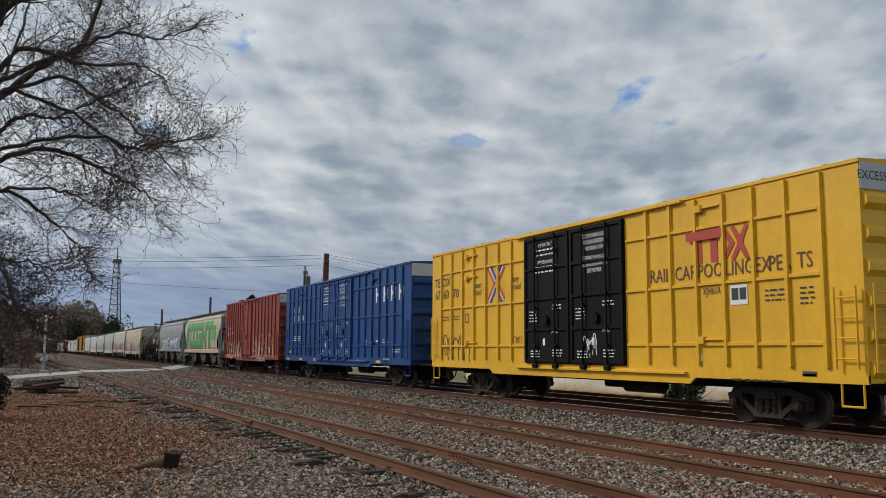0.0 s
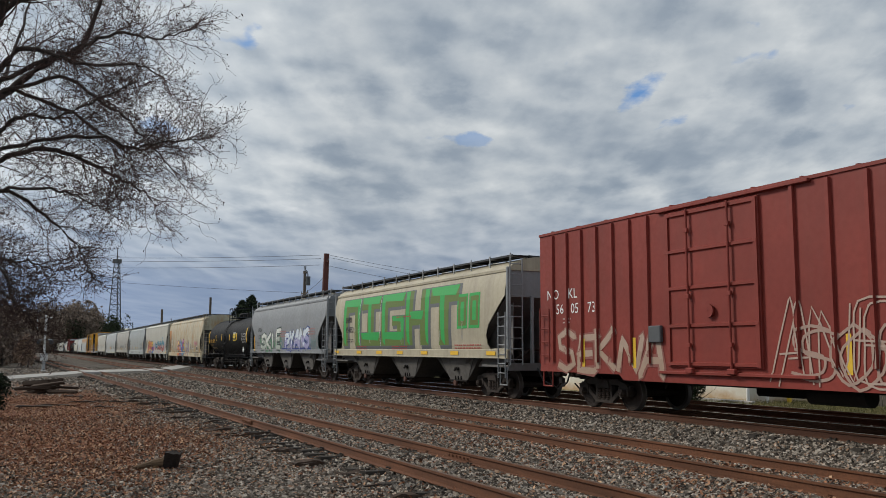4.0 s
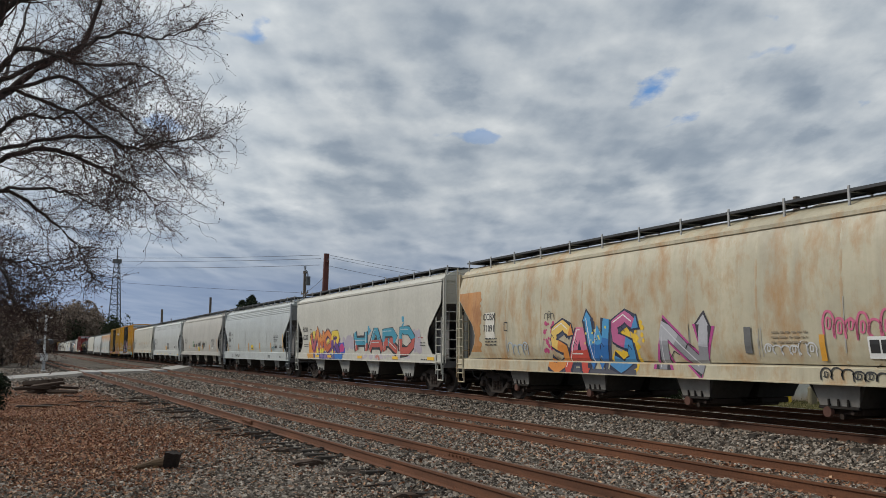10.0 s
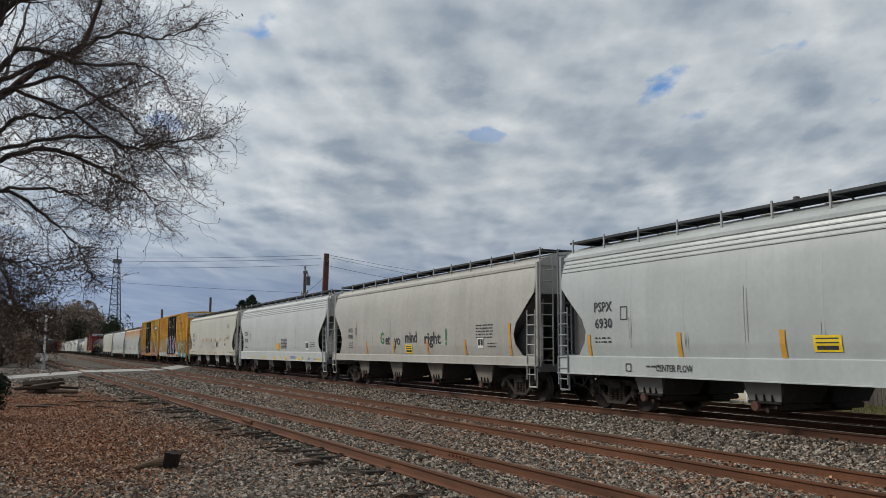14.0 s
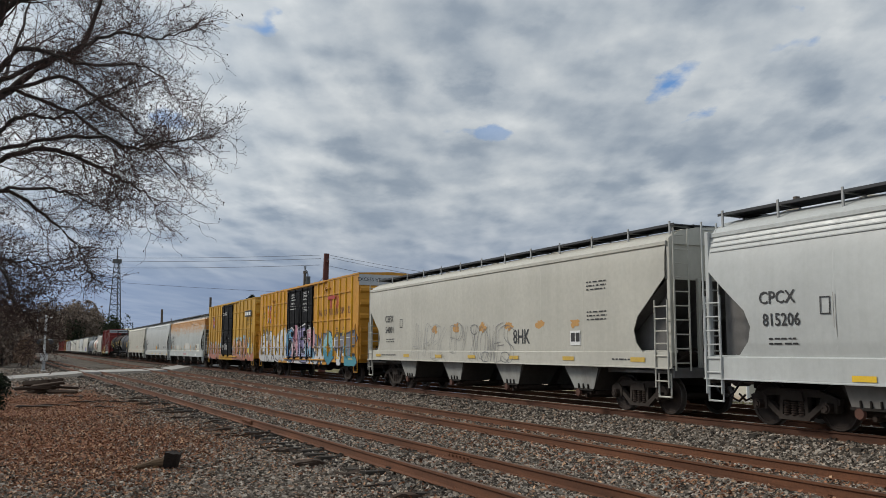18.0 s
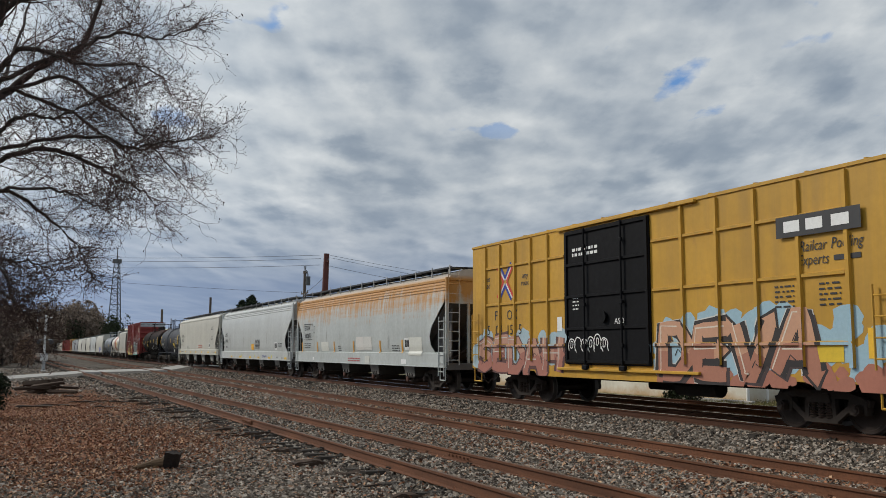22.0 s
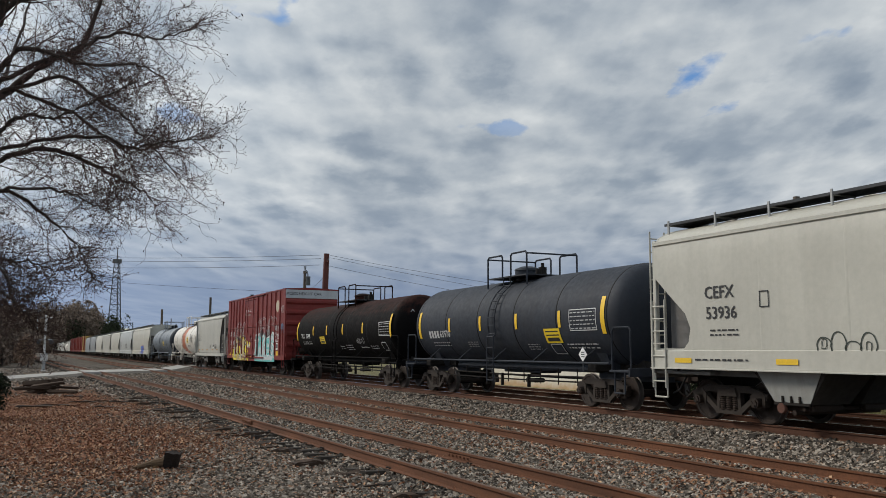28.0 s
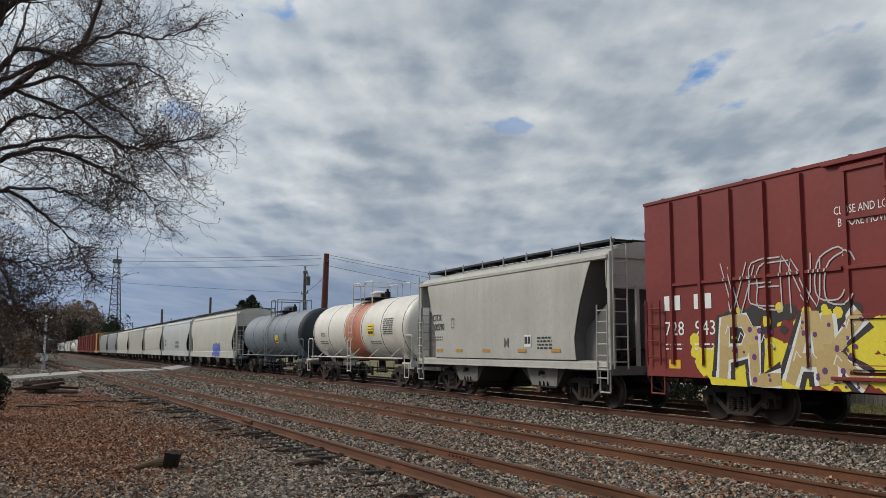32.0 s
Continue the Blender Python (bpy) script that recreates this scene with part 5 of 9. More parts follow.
def scrawl(car, x0, x1, z0, z1, colour, seed, skin=flat_skin, width=0.035, loops=7):
    """A quick one-line tag of running loops."""
    rng = np.random.default_rng(seed)
    g = Geo()
    w, h = (x1 - x0) / loops, z1 - z0
    for i in range(loops):
        a, foot, top = x0 + w * i, z0 + h * rng.uniform(0.0, 0.3), z1 - h * rng.uniform(0.0, 0.35)
        arch = [(a, foot), (a - 0.05 * w, foot + (top - foot) * 0.6), (a + 0.25 * w, top), (a + 0.75 * w, top - 0.04 * h), (a + w, foot + (top - foot) * 0.55), (a + 0.9 * w, foot + 0.25 * h), (a + rng.uniform(0.9, 1.3) * w, z0 + h * rng.uniform(0, 0.15))]
        stroke(g, curve_pts(arch, 4), width, skin, 0.011)
        if rng.random() < 0.6:
            b = foot + (top - foot) * 0.35
            stroke(g, curve_pts([(a + 0.3 * w, b), (a + 0.35 * w, b + 0.3 * h), (a + 0.65 * w, b + 0.25 * h), (a + 0.55 * w, b - 0.05 * h), (a + 0.2 * w, b - 0.02 * h)], 3), width * 0.8, skin, 0.012)
    part("graffiti_tag", g, ink(colour), car, "thin sprayed graffiti tag")


# ---- boxcar ----
def boxcar(label, centre_x, length, top, coat, door=(-2.0, 2.0), door_coat=None, panels=2, ribs=7, bars=(), end_plate=True, rib_from=1.25, full=True, fish=True, rib_to=None, trucks=6.4, low=0.98, bar_depth=0.05):
    car = tagged(new("boxcar"), label, "boxcar", "cars of the freight train")
    car.matrix_basis = pose(centre_x, MAIN_Y, 0)
    h, door_coat = length / 2, door_coat or coat
    d0, d1 = door
    rib_to = rib_to or top - 0.16
    body = Geo().prism([(-HW, low), (HW, low), (HW, top - 0.10), (-HW, top - 0.10)], "x", -h, h)
    part("body", body, coat, car)
    roof = Geo().prism([(-HW - 0.03, top - 0.12), (HW + 0.03, top - 0.12), (HW + 0.03, top - 0.05), (0, top + 0.03), (-HW - 0.03, top - 0.05)], "x", -h - 0.02, h + 0.02)
    r = part("roof", roof, coat, car)
    if full:
        seam = shared(("seam", top), lambda: Geo().prism([(-HW, top - 0.06), (HW, top - 0.06), (HW, top - 0.02), (0, top + 0.06), (-HW, top - 0.02)], "x", -0.03, 0.03).mesh("roof_seam"))
        for i in range(12):
            part("roof_seam", seam, coat, r, at=pose(-h + length * (i + 0.5) / 12, 0, 0))
    # side sill, deeper between the trucks
    for s in (-1, 1):
        y0, y1 = sorted((s * (HW - 0.05), s * (HW + 0.012)))
        k = trucks - 1.6
        drop = 0.16 if fish else 0.02
        part("side_sill", Geo().prism([(-h, low - 0.02), (-k - 0.05, low - 0.02), (-k + 0.15, low - drop), (k - 0.15, low - drop), (k + 0.05, low - 0.02), (h, low - 0.02), (h, low + 0.14), (-h, low + 0.14)], "y", y0, y1), coat, car)
    part("underframe", Geo().cbox(-h + 0.1, h - 0.1, -0.35, 0.35, 0.72, low, 0.02).box(-h + 0.2, h - 0.2, -1.4, 1.4, low - 0.06, low).cbox(-1.6, 0.4, 0.5, 1.0, 0.5, 0.9, 0.06).cyl((1.2, -0.7, 0.68), (2.6, -0.7, 0.68), 0.2, 12), STEEL_DARK, car)
    # posts and bars on the camera's side
    rib = shared(("rib", rib_from, rib_to), lambda: Geo().prism([(-0.055, 0.0), (-0.04, -0.065), (0.04, -0.065), (0.055, 0.0)], "z", rib_from, rib_to).mesh("rib"))
    for a, b in ((-h, d0), (d1, h)):
        for i in range(1, ribs + 1):
            x = a + (b - a) * i / (ribs + 1)
            part("rib", rib, coat, car, at=pose(x, -HW, 0))
            if not full:
                continue
            part("rib", rib, coat, car, at=pose(x, HW, 0, 0, 0, 180))
        for z in bars:
            n = ribs + 1
            seg = (b - a) / n
            for i in range(n):
                if (a < 0 and i == 0) or (a > 0 and i == n - 1):
                    continue
                g = shared(("bar", round(seg, 3), bar_depth), lambda: Geo().prism([(0.0, 0.0), (-bar_depth, 0.015), (-bar_depth, 0.075), (0.0, 0.09)], "x", 0.06, seg - 0.06).mesh("side_bar"))
                part("side_bar", g, coat, car, at=pose(a + seg * i, -HW, z - 0.045))
    # door of several panels
    if d1 > d0:
        zd0, zd1 = low + 0.2, top - 0.22
        n = panels
        for i in range(n):
            a, b = d0 + (d1 - d0) * i / n, d0 + (d1 - d0) * (i + 1) / n
            leaf = part("door", Geo().cbox(a + 0.02, b - 0.02, -HW - 0.055, -HW + 0.01, zd0, zd1, 0.012), door_coat, car, "tall sliding plug door")
            g = Geo()
            for z in np.linspace(zd0 + 0.08, zd1 - 0.08, 5):
                g.prism([(-HW - 0.055, z - 0.05), (-HW - 0.10, z - 0.03), (-HW - 0.10, z + 0.03), (-HW - 0.055, z + 0.05)], "x", a + 0.06, b - 0.06)
            for x in (a + 0.09, b - 0.09):
                g.box(x - 0.05, x + 0.05, -HW - 0.095, -HW - 0.055, zd0 + 0.03, zd1 - 0.03)
            part("door_frame", g, door_coat, leaf)
            if full:
                for x in (a + (b - a) * 0.28, a + (b - a) * 0.72):
                    rods = Geo()
                    rods.cyl((x, -HW - 0.13, zd0 - 0.05), (x, -HW - 0.13, zd1), 0.028, 8)
                    for z in (zd0 + 0.5, zd0 + 1.6, zd1 - 0.5):
                        rods.cbox(x - 0.06, x + 0.06, -HW - 0.16, -HW - 0.09, z - 0.05, z + 0.05, 0.01)
                    rods.cbox(x - 0.12, x + 0.12, -HW - 0.17, -HW - 0.06, zd0 - 0.13, zd0 + 0.0, 0.02)
                    part("lock_rod", rods, door_coat, leaf, "locking bar with rollers on the door")
                rods = Geo()
                rods.lathe([(-0.02, 0.02), (-0.02, 0.15), (0.02, 0.15), (0.02, 0.02)], ((a + b) / 2, -HW - 0.12, zd0 + 1.25), "y", 14)
                part("door_wheel", rods, door_coat, leaf)
        for z, s in ((zd0 - 0.16, 0.05), (zd1 + 0.05, 0.05)):
            part("door_track", Geo().cbox(d0 - (d1 - d0) * 0.1, d1 + (d1 - d0) * 0.45 * (s > 0), -HW - 0.10, -HW + 0.01, z, z + 0.07, 0.01), coat, car, "rail on which the doors slide")
    # ends: corrugated, with a pale plate at the top
    for e in (1, -1):
        zt = top - (0.62 if end_plate else 0.2)
        fold = [(-0.17, 0.0), (-0.06, 0.10), (0.06, 0.10), (0.17, 0.0)]
        me = shared(("corrugation", e, coat.name), lambda: Geo().prism([(e * b, a) for a, b in fold][::e], "y", -HW + 0.06, HW - 0.06).mesh("end_corrugation"))
        for z in np.linspace(low + 0.25, zt - 0.2, 6):
            part("end_corrugation", me, coat, car, at=pose(e * h, 0, z))
        if end_plate:
            part("end_plate", Geo().cbox(*sorted((e * (h - 0.02), e * (h + 0.03))), -HW + 0.01, HW - 0.01, top - 0.62, top - 0.12, 0.008), PALE_PLATE, car, "pale grey plate across the top of the end")
        if full:
            part("ladder", ladder_geo(e * (h - 0.36) - 0.24, 0.48, low + 0.25, low + 1.75, 4, -HW - 0.09), coat, car)
            part("ladder", ladder_geo(-HW + 0.08, 0.46, low + 0.2, low + 1.8, 5, e * (h + 0.14), along="y"), coat, car)
            part("step", step_geo(e * (h - 0.36) - 0.24, -HW + 0.02, 0.48, 0.55, low + 0.05), coat, car)
            part("step", step_geo(e * (h - 0.36) - 0.24, HW - 0.02, 0.48, 0.55, low + 0.05), coat, car)
            part("end_platform", Geo().cbox(*sorted((e * h, e * (h + 0.28))), -1.2, 1.2, low - 0.02, low + 0.03, 0.01), GALV, car, "grating step across the end")
            hose = Geo().tube([(e * (h + 0.1), -0.5, low), (e * (h + 0.35), -0.48, 0.6), (e * (h + 0.7), -0.4, 0.5)], 0.025)
            part("air_hose", hose, RUBBER, car)
        coupler(car, e, e * (h + 0.2))
        truck(car, e * min(trucks, h - 2.3), full)
    if full:
        w = Geo().lathe([(-0.02, 0.24), (0.0, 0.27), (0.02, 0.24)], (h + 0.28, 0.55, 3.0), "x", 20)
        for i in range(3):
            a = i * 2.094
            w.tube([(h + 0.27, 0.55, 3.0), (h + 0.27, 0.55 + 0.25 * math.cos(a), 3.0 + 0.25 * math.sin(a))], 0.014, 5)
        part("brake_wheel", w, STEEL_DARK, car)
        rig = Geo().cbox(h + 0.08, h + 0.4, 0.2, 0.85, 1.55, 2.15, 0.04).cyl((h + 0.2, -0.75, 1.5), (h + 0.2, -0.1, 1.5), 0.17, 14)
        rig.tube([(h + 0.27, 0.55, 3.0), (h + 0.22, 0.55, 2.1)], 0.02, 5).tube([(h + 0.22, 0.5, 1.6), (h + 0.22, 0.3, 1.0)], 0.03, 6).tube([(h + 0.2, -0.9, 1.0), (h + 0.2, -0.8, 1.7), (h + 0.2, 0.2, 1.8)], 0.025, 6)
        part("brake_gear", rig, STEEL_BROWN, car, "brake housing, cylinder and pipes on the end wall")
    return car


PALE_PLATE = paint("pale_end_plate", (0.42, 0.44, 0.46), 0.5, 0.1, 0.25)


# ---- covered hopper ----
PELLET = ((1.18, 1.40), (1.35, 1.52), (1.7, 1.585), (2.3, 1.61), (3.0, 1.60), (3.55, 1.56), (3.9, 1.50), (4.1, 1.44))
BOXY = ((1.18, 1.56), (1.35, 1.58), (1.7, 1.59), (2.3, 1.595), (3.0, 1.60), (3.55, 1.60), (3.9, 1.59), (4.1, 1.56))


def skin_of(profile, rise=0.0):
    zs, ws = [z + rise * max(0, (z - 2.0) / 2.1) for z, _ in profile], [w for _, w in profile]
    return lambda z: -float(np.interp(z, zs, ws))


NOTCH = ((1.30, 0.55), (1.42, 0.85), (1.75, 1.2), (2.06, 1.28), (2.4, 1.12), (2.75, 0.70), (3.3, 0.06), (4.6, 0.04))
SLANT = ((1.3, 1.5), (1.9, 1.55), (2.3, 1.45), (2.9, 1.25), (3.6, 0.95), (4.05, 0.75), (4.6, 0.7))


def hopper(label, centre_x, length, coat, profile=PELLET, rise=0.0, bays=4, notch=NOTCH, end_coat=None, sill_coat=None, grooves=0, seams=8, full=True, gate_coat=None, walk_posts=13, cage=None, low=0.95, sill=1.40, bay_top=0.97, end_shade=None):
    car = tagged(new("hopper_car"), label, "hopper car", "cars of the freight train")
    car.matrix_basis = pose(centre_x, MAIN_Y, 0)
    h, end_coat, sill_coat = length / 2, end_coat or coat, sill_coat or coat
    end_shade = end_shade or end_coat
    skin = skin_of(profile, rise)
    eave = 4.1 + rise
    wide = -skin(eave)
    nz, nx = [p[0] + rise * max(0, (p[0] - 2.0) / 2.1) for p in notch], [p[1] for p in notch]
    foot = max(1.30, low + 0.03)
    zs = np.unique(np.concatenate([np.linspace(foot, eave, 16), [z for z in nz if foot < z < eave]]))
    deck = min(low, 1.0)
    for s in (-1, 1):
        g = Geo()
        rows = []
        for z in zs:
            e = h - 0.12 - float(np.interp(z, nz, nx))
            row = [(x, s * -skin(z), z) for x in np.linspace(-e, e, 25)]
            rows.append(row if s < 0 else row[::-1])
        g.sheet(rows)
        inner = [[(x, y - s * 0.02, z) for x, y, z in r][::-1] for r in rows]
        g.sheet(inner)
        part("side_sheet", g, coat, car)
    # vaulted roof
    pr = [(-wide, eave), (-wide * 0.93, eave + 0.16), (-wide * 0.72, eave + 0.33), (-wide * 0.4, eave + 0.44), (0, eave + 0.48)]
    pr = pr + [(-y, z) for y, z in pr[-2::-1]]
    roof = part("roof", Geo().prism(pr, "x", -h + 0.16, h - 0.16, True), coat, car)
    for s in (-1, 1):
        part("roof_rail", Geo().prism([(s * wide, eave - 0.05), (s * (wide + 0.045), eave - 0.03), (s * (wide + 0.045), eave + 0.05), (s * wide, eave + 0.07)][:: s], "x", -h + 0.13, h - 0.13), coat, car)
    if grooves:
        for i in range(grooves):
            z = eave - 0.14 - i * 0.11
            part("side_groove", Geo().prism([(skin(z) + 0.005, z - 0.02), (skin(z) - 0.025, z - 0.012), (skin(z) - 0.025, z + 0.012), (skin(z) + 0.005, z + 0.02)], "x", -h + 0.2, h - 0.2), coat, car)
    if full and seams:
        ridge = [[(x, skin(z) - (0.0 if x else 0.006), z) for x in (-0.035, 0.0, 0.035)] for z in np.linspace(1.32, eave - 0.1, 10)]
        me = Geo().sheet(ridge).mesh("weld_seam")
        for i in range(1, seams):
            part("weld_seam", me, coat, car, at=pose(-h + 1.4 + (length - 2.8) * i / seams, 0, 0))
        stain, rnd = Geo(), random.Random(int(length * 100) + seams)
        for i in range(1, seams):
            x, z0 = -h + 1.42 + (length - 2.8) * i / seams, sill + rnd.uniform(0.06, 0.3)
            z1 = z0 + rnd.uniform(0.4, 1.5)
            for q in range(3):
                o = rnd.gauss(0, 0.05) if q else 0.0
                zz = [z0 + (z1 - z0) * rnd.uniform(0, 0.3), z0 + (z1 - z0) * rnd.uniform(0.6, 1.0)]
                stain.sheet([[(x + o - 0.008, skin(z) - 0.0075, z), (x + o + 0.008, skin(z) - 0.0075, z)] for z in np.linspace(*zz, 6)], False)
        if profile is PELLET:
            tagged(part("seam_stain", stain, SEAM_STAIN, car, "thin dark water stains at the weld seams"), kind="stuff")
    # side sill
    for s in (-1, 1):
        y = s * 1.60
        part("side_sill", Geo().prism([(y - 0.10 * s, low), (y + 0.03 * s, low), (y + 0.03 * s, low + 0.025), (y, low + 0.03), (y, sill - 0.012), (y - 0.012 * s, sill), (y - 0.20 * s, sill + 0.04), (y - 0.20 * s, sill - 0.01), (y - 0.04 * s, sill - 0.05), (y - 0.04 * s, low + 0.03)][:: -s], "x", -h, h), sill_coat, car)
    for e in (1, -1):
        part("centre_sill", Geo().cbox(*sorted((e * (h - 3.0), e * (h - 0.1))), -0.3, 0.3, 0.72, 1.05, 0.02), STEEL_DARK, car)
    # bays that hang below the sill
    a0, a1 = -0.8 * h, 0.8 * h
    step = (a1 - a0) / bays
    neck = 0.42 if bays > 3 else 0.66
    for i in range(bays):
        c = a0 + step * (i + 0.5)
        w, top = min(step * 0.46, bay_top + (0.18 if bays > 3 else 0.55)), low + 0.25
        bay = Geo()
        for y0, y1 in ((-1.40, -0.02), (0.02, 1.40)):
            bay.add([(c - w, y0, top), (c + w, y0, top), (c + w, y1, top), (c - w, y1, top), (c - neck, y0 + 0.13, 0.50), (c + neck, y0 + 0.13, 0.50), (c + neck, y1 - 0.13, 0.50), (c - neck, y1 - 0.13, 0.50)],
                    [(0, 1, 5, 4), (1, 2, 6, 5), (2, 3, 7, 6), (3, 0, 4, 7), (4, 5, 6, 7), (3, 2, 1, 0)])
        # bay faces carry grime and the shade beneath the car in one near-black
        b = part("bay", bay, GRIME_SHADE, car, "sloping discharge bay")
        for s in (-1, 1):
            plate = [(c - bay_top, s * 1.425, top - 0.01), (c - neck - 0.02, s * 1.285, 0.50), (c + neck + 0.02, s * 1.285, 0.50), (c + bay_top, s * 1.425, top - 0.01)]
            inner = [(x, y - s * 0.012, z) for x, y, z in plate]
            part("bay_side", Geo().add(plate + inner, [(0, 1, 2, 3)[::-s], (4, 5, 6, 7)[::s]] + [(i, (i + 1) % 4, 4 + (i + 1) % 4, 4 + i)[::s] for i in range(4)]), gate_coat or BAY_GREY, b, "painted side plate of the bay")
            if full and s < 0:
                g = Geo()
                for kx in (-0.22, 0.0, 0.22):
                    g.cbox(c + kx - 0.025, c + kx + 0.025, -1.335, -1.27, 0.52, 0.66, 0.01)
                g.cbox(c - neck - 0.04, c + neck + 0.04, -1.32, -1.25, 0.47, 0.53, 0.01)
                if bays < 4:
                    g.cbox(c - 0.14, c + 0.14, -1.42, -1.32, 0.86, 0.96, 0.02).cyl((c - 0.06, -1.44, 0.84), (c + 0.08, -1.42, 0.95), 0.035, 8)
                part("flange", g, STEEL_DARK, b, "bolted flange and lugs over the outlet")
        if full:
            gate = Geo().cbox(c - 0.40, c + 0.40, -1.16, -0.30, 0.36, 0.49, 0.02).cbox(c - 0.40, c + 0.40, 0.30, 1.16, 0.36, 0.49, 0.02)
            for x in (c - 0.26, c + 0.26):
                gate.cyl((x, -1.26, 0.41), (x, 1.26, 0.41), 0.04, 8)
            gate.cyl((c - 0.02, -1.22, 0.33), (c - 0.02, 1.22, 0.33), 0.055, 10)
            part("outlet_gate", gate, STEEL_BROWN, b, "outlet gate with shafts")
            part("capstan", Geo().lathe([(-0.05, 0.0), (-0.05, 0.10), (0.0, 0.12), (0.04, 0.10), (0.05, 0.0)], (c - 0.26, -1.28, 0.41), "y", 14), CAP_RUST, b, "rust-red capstan end")
    # ends: upright sheet, slope sheet, posts, platform, ladders
    for e in (1, -1):
        x = e * (h - 0.2)
        top_end = Geo().prism([(y, z) for y, z in pr] + [(wide - 0.02, 3.25 + rise * 0.6), (-wide + 0.02, 3.25 + rise * 0.6)], "x", *sorted((x, x - e * 0.03)))
        part("end_sheet", top_end, end_coat, car)
        if notch is SLANT:
            rows = [[(e * (h - 0.15 - float(np.interp(z, nz, nx))), y, z) for y in (-1.55, 0, 1.55)] for z in np.linspace(eave + 0.05, 1.15, 14)]
        else:
            rows = [[(e * (h - 0.22 - 2.9 * t), y, 3.27 + rise * 0.6 - (2.15 + rise * 0.6) * t) for y in (-1.5, 0, 1.5)] for t in np.linspace(0, 1, 6)]
        # slope sheet and platform take a dark colour that stands in for shade
        part("slope_sheet", Geo().sheet(rows, False).sheet([[(a - 0.0, b, c - 0.015) for a, b, c in r][::-1] for r in rows], False), end_shade, car, "sloping end sheet with its shade in the colour")
        for y in (-1.5, 1.5):
            posts = Geo().cbox(*sorted((e * (h - 0.05), e * (h - 0.17))), y - 0.05, y + 0.05, deck + 0.2, eave + 0.1, 0.012)
            part("end_post", posts, end_coat, car)
        for y in (-0.6, 0.6):
            posts = Geo().cbox(*sorted((e * (h - 0.1), e * (h - 0.2))), y - 0.05, y + 0.05, deck, 3.3, 0.012)
            part("end_post", posts, end_coat, car)
        # webs are added; the outer pair fills the notch with shade-coloured plate
        for y in (-1.2, 0.0, 1.2):
            part("end_web", Geo().prism([(e * (h - 0.3), 1.0), (e * (h - 0.3), 3.1 + rise * 0.6), (e * (h - 3.0), 1.15), (e * (h - 3.0), 1.0)][::e], "y", y - 0.02, y + 0.02), end_shade, car, "upright web plate added under the slope sheet, coloured as shade")
        part("end_platform", Geo().cbox(*sorted((e * (h - 1.9), e * h)), -1.5, 1.5, deck + 0.02, deck + 0.09, 0.01).cbox(*sorted((e * (h - 0.06), e * (h + 0.02))), -1.55, 1.55, deck - 0.08, deck + 0.16, 0.01), end_shade, car)
        if full:
            part("ladder", ladder_geo(e * (h - 0.09) - (0.46 if e > 0 else 0.0), 0.46, deck - 0.3, 2.75, 7, -HW - 0.02), cage or end_coat, car)
            part("ladder", ladder_geo(-1.52, 0.44, deck + 0.1, eave + 0.35, 10, e * (h + 0.06), along="y"), cage or end_coat, car)
            part("step", step_geo(e * (h - 0.3) - 0.2, -HW + 0.03, 0.44, 0.48, deck + 0.02), cage or end_coat, car)
            gear = Geo().cyl((e * (h - 0.9), -0.75, 1.35), (e * (h - 0.9), -0.15, 1.35), 0.2, 14).cbox(*sorted((e * (h - 1.4), e * (h - 1.1))), 0.1, 0.9, 1.0, 1.6, 0.04)
            gear.tube([(e * (h - 0.6), -1.3, 1.1), (e * (h - 0.6), -0.4, 1.6), (e * (h - 0.5), 0.4, 1.5), (e * (h - 0.6), 1.2, 1.2)], 0.03)
            part("brake_gear", gear, STEEL_BROWN, car, "brake cylinder and pipes on the end platform")
            part("air_hose", Geo().tube([(e * (h + 0.0), -0.5, deck), (e * (h + 0.3), -0.48, 0.62), (e * (h + 0.65), -0.4, 0.5)], 0.025), RUBBER, car)
        coupler(car, e, e * (h + 0.15))
        truck(car, e * (h - 1.95), full)
    # roof walk on brackets, round hatches
    zt = eave + 0.49
    for s in (-1, 1):
        y = s * 0.95
        w = Geo().box(-h + 0.2, h - 0.2, y - 0.30, y + 0.30, zt - 0.012, zt + 0.012)
        rw = part("roof_walk", w, GRATING, car, "dark grating walkway along the roof")
        for o in (-0.312, 0.312):
            part("walk_edge", Geo().box(-h + 0.2, h - 0.2, y + o - 0.01, y + o + 0.01, zt - 0.03, zt + 0.03), GRATING, rw)
        br = shared(("bracket", s, rise, wide), lambda: Geo().cbox(-0.028, 0.028, *sorted((s * 1.25, s * 1.285)), eave + 0.10, zt + 0.09, 0.006).tube([(0, s * 0.62, eave + 0.36), (0, s * 0.64, zt)], 0.025, 6).tube([(0, s * 1.27, zt - 0.02), (0, s * 0.64, zt - 0.03)], 0.025, 6).mesh("bracket"))
        for i in range(walk_posts if full else 6):
            part("bracket", br, RAIL_PAINT, rw, at=pose(-h + 0.35 + (length - 0.7) * i / ((walk_posts if full else 6) - 1), 0, 0))
    for e in (1, -1):
        part("crossover_walk", Geo().box(*sorted((e * (h - 0.2), e * (h - 0.75))), -0.65, 0.65, zt - 0.02, zt + 0.02), GRATING, car)
    if full:
        hatch = shared(("hatch", rise), lambda: Geo().cyl((0, 0, eave + 0.42), (0, 0, eave + 0.52), 0.27, 16).lathe([(0.52, 0.3), (0.55, 0.2), (0.56, 0.0)], (0, 0, eave), "z", 16).mesh("hatch"))
        for i in range(bays * 2 + 2):
            part("hatch", hatch, coat, roof, at=pose(-h + 1.3 + (length - 2.6) * i / (bays * 2 + 1), 0, 0))
    return car


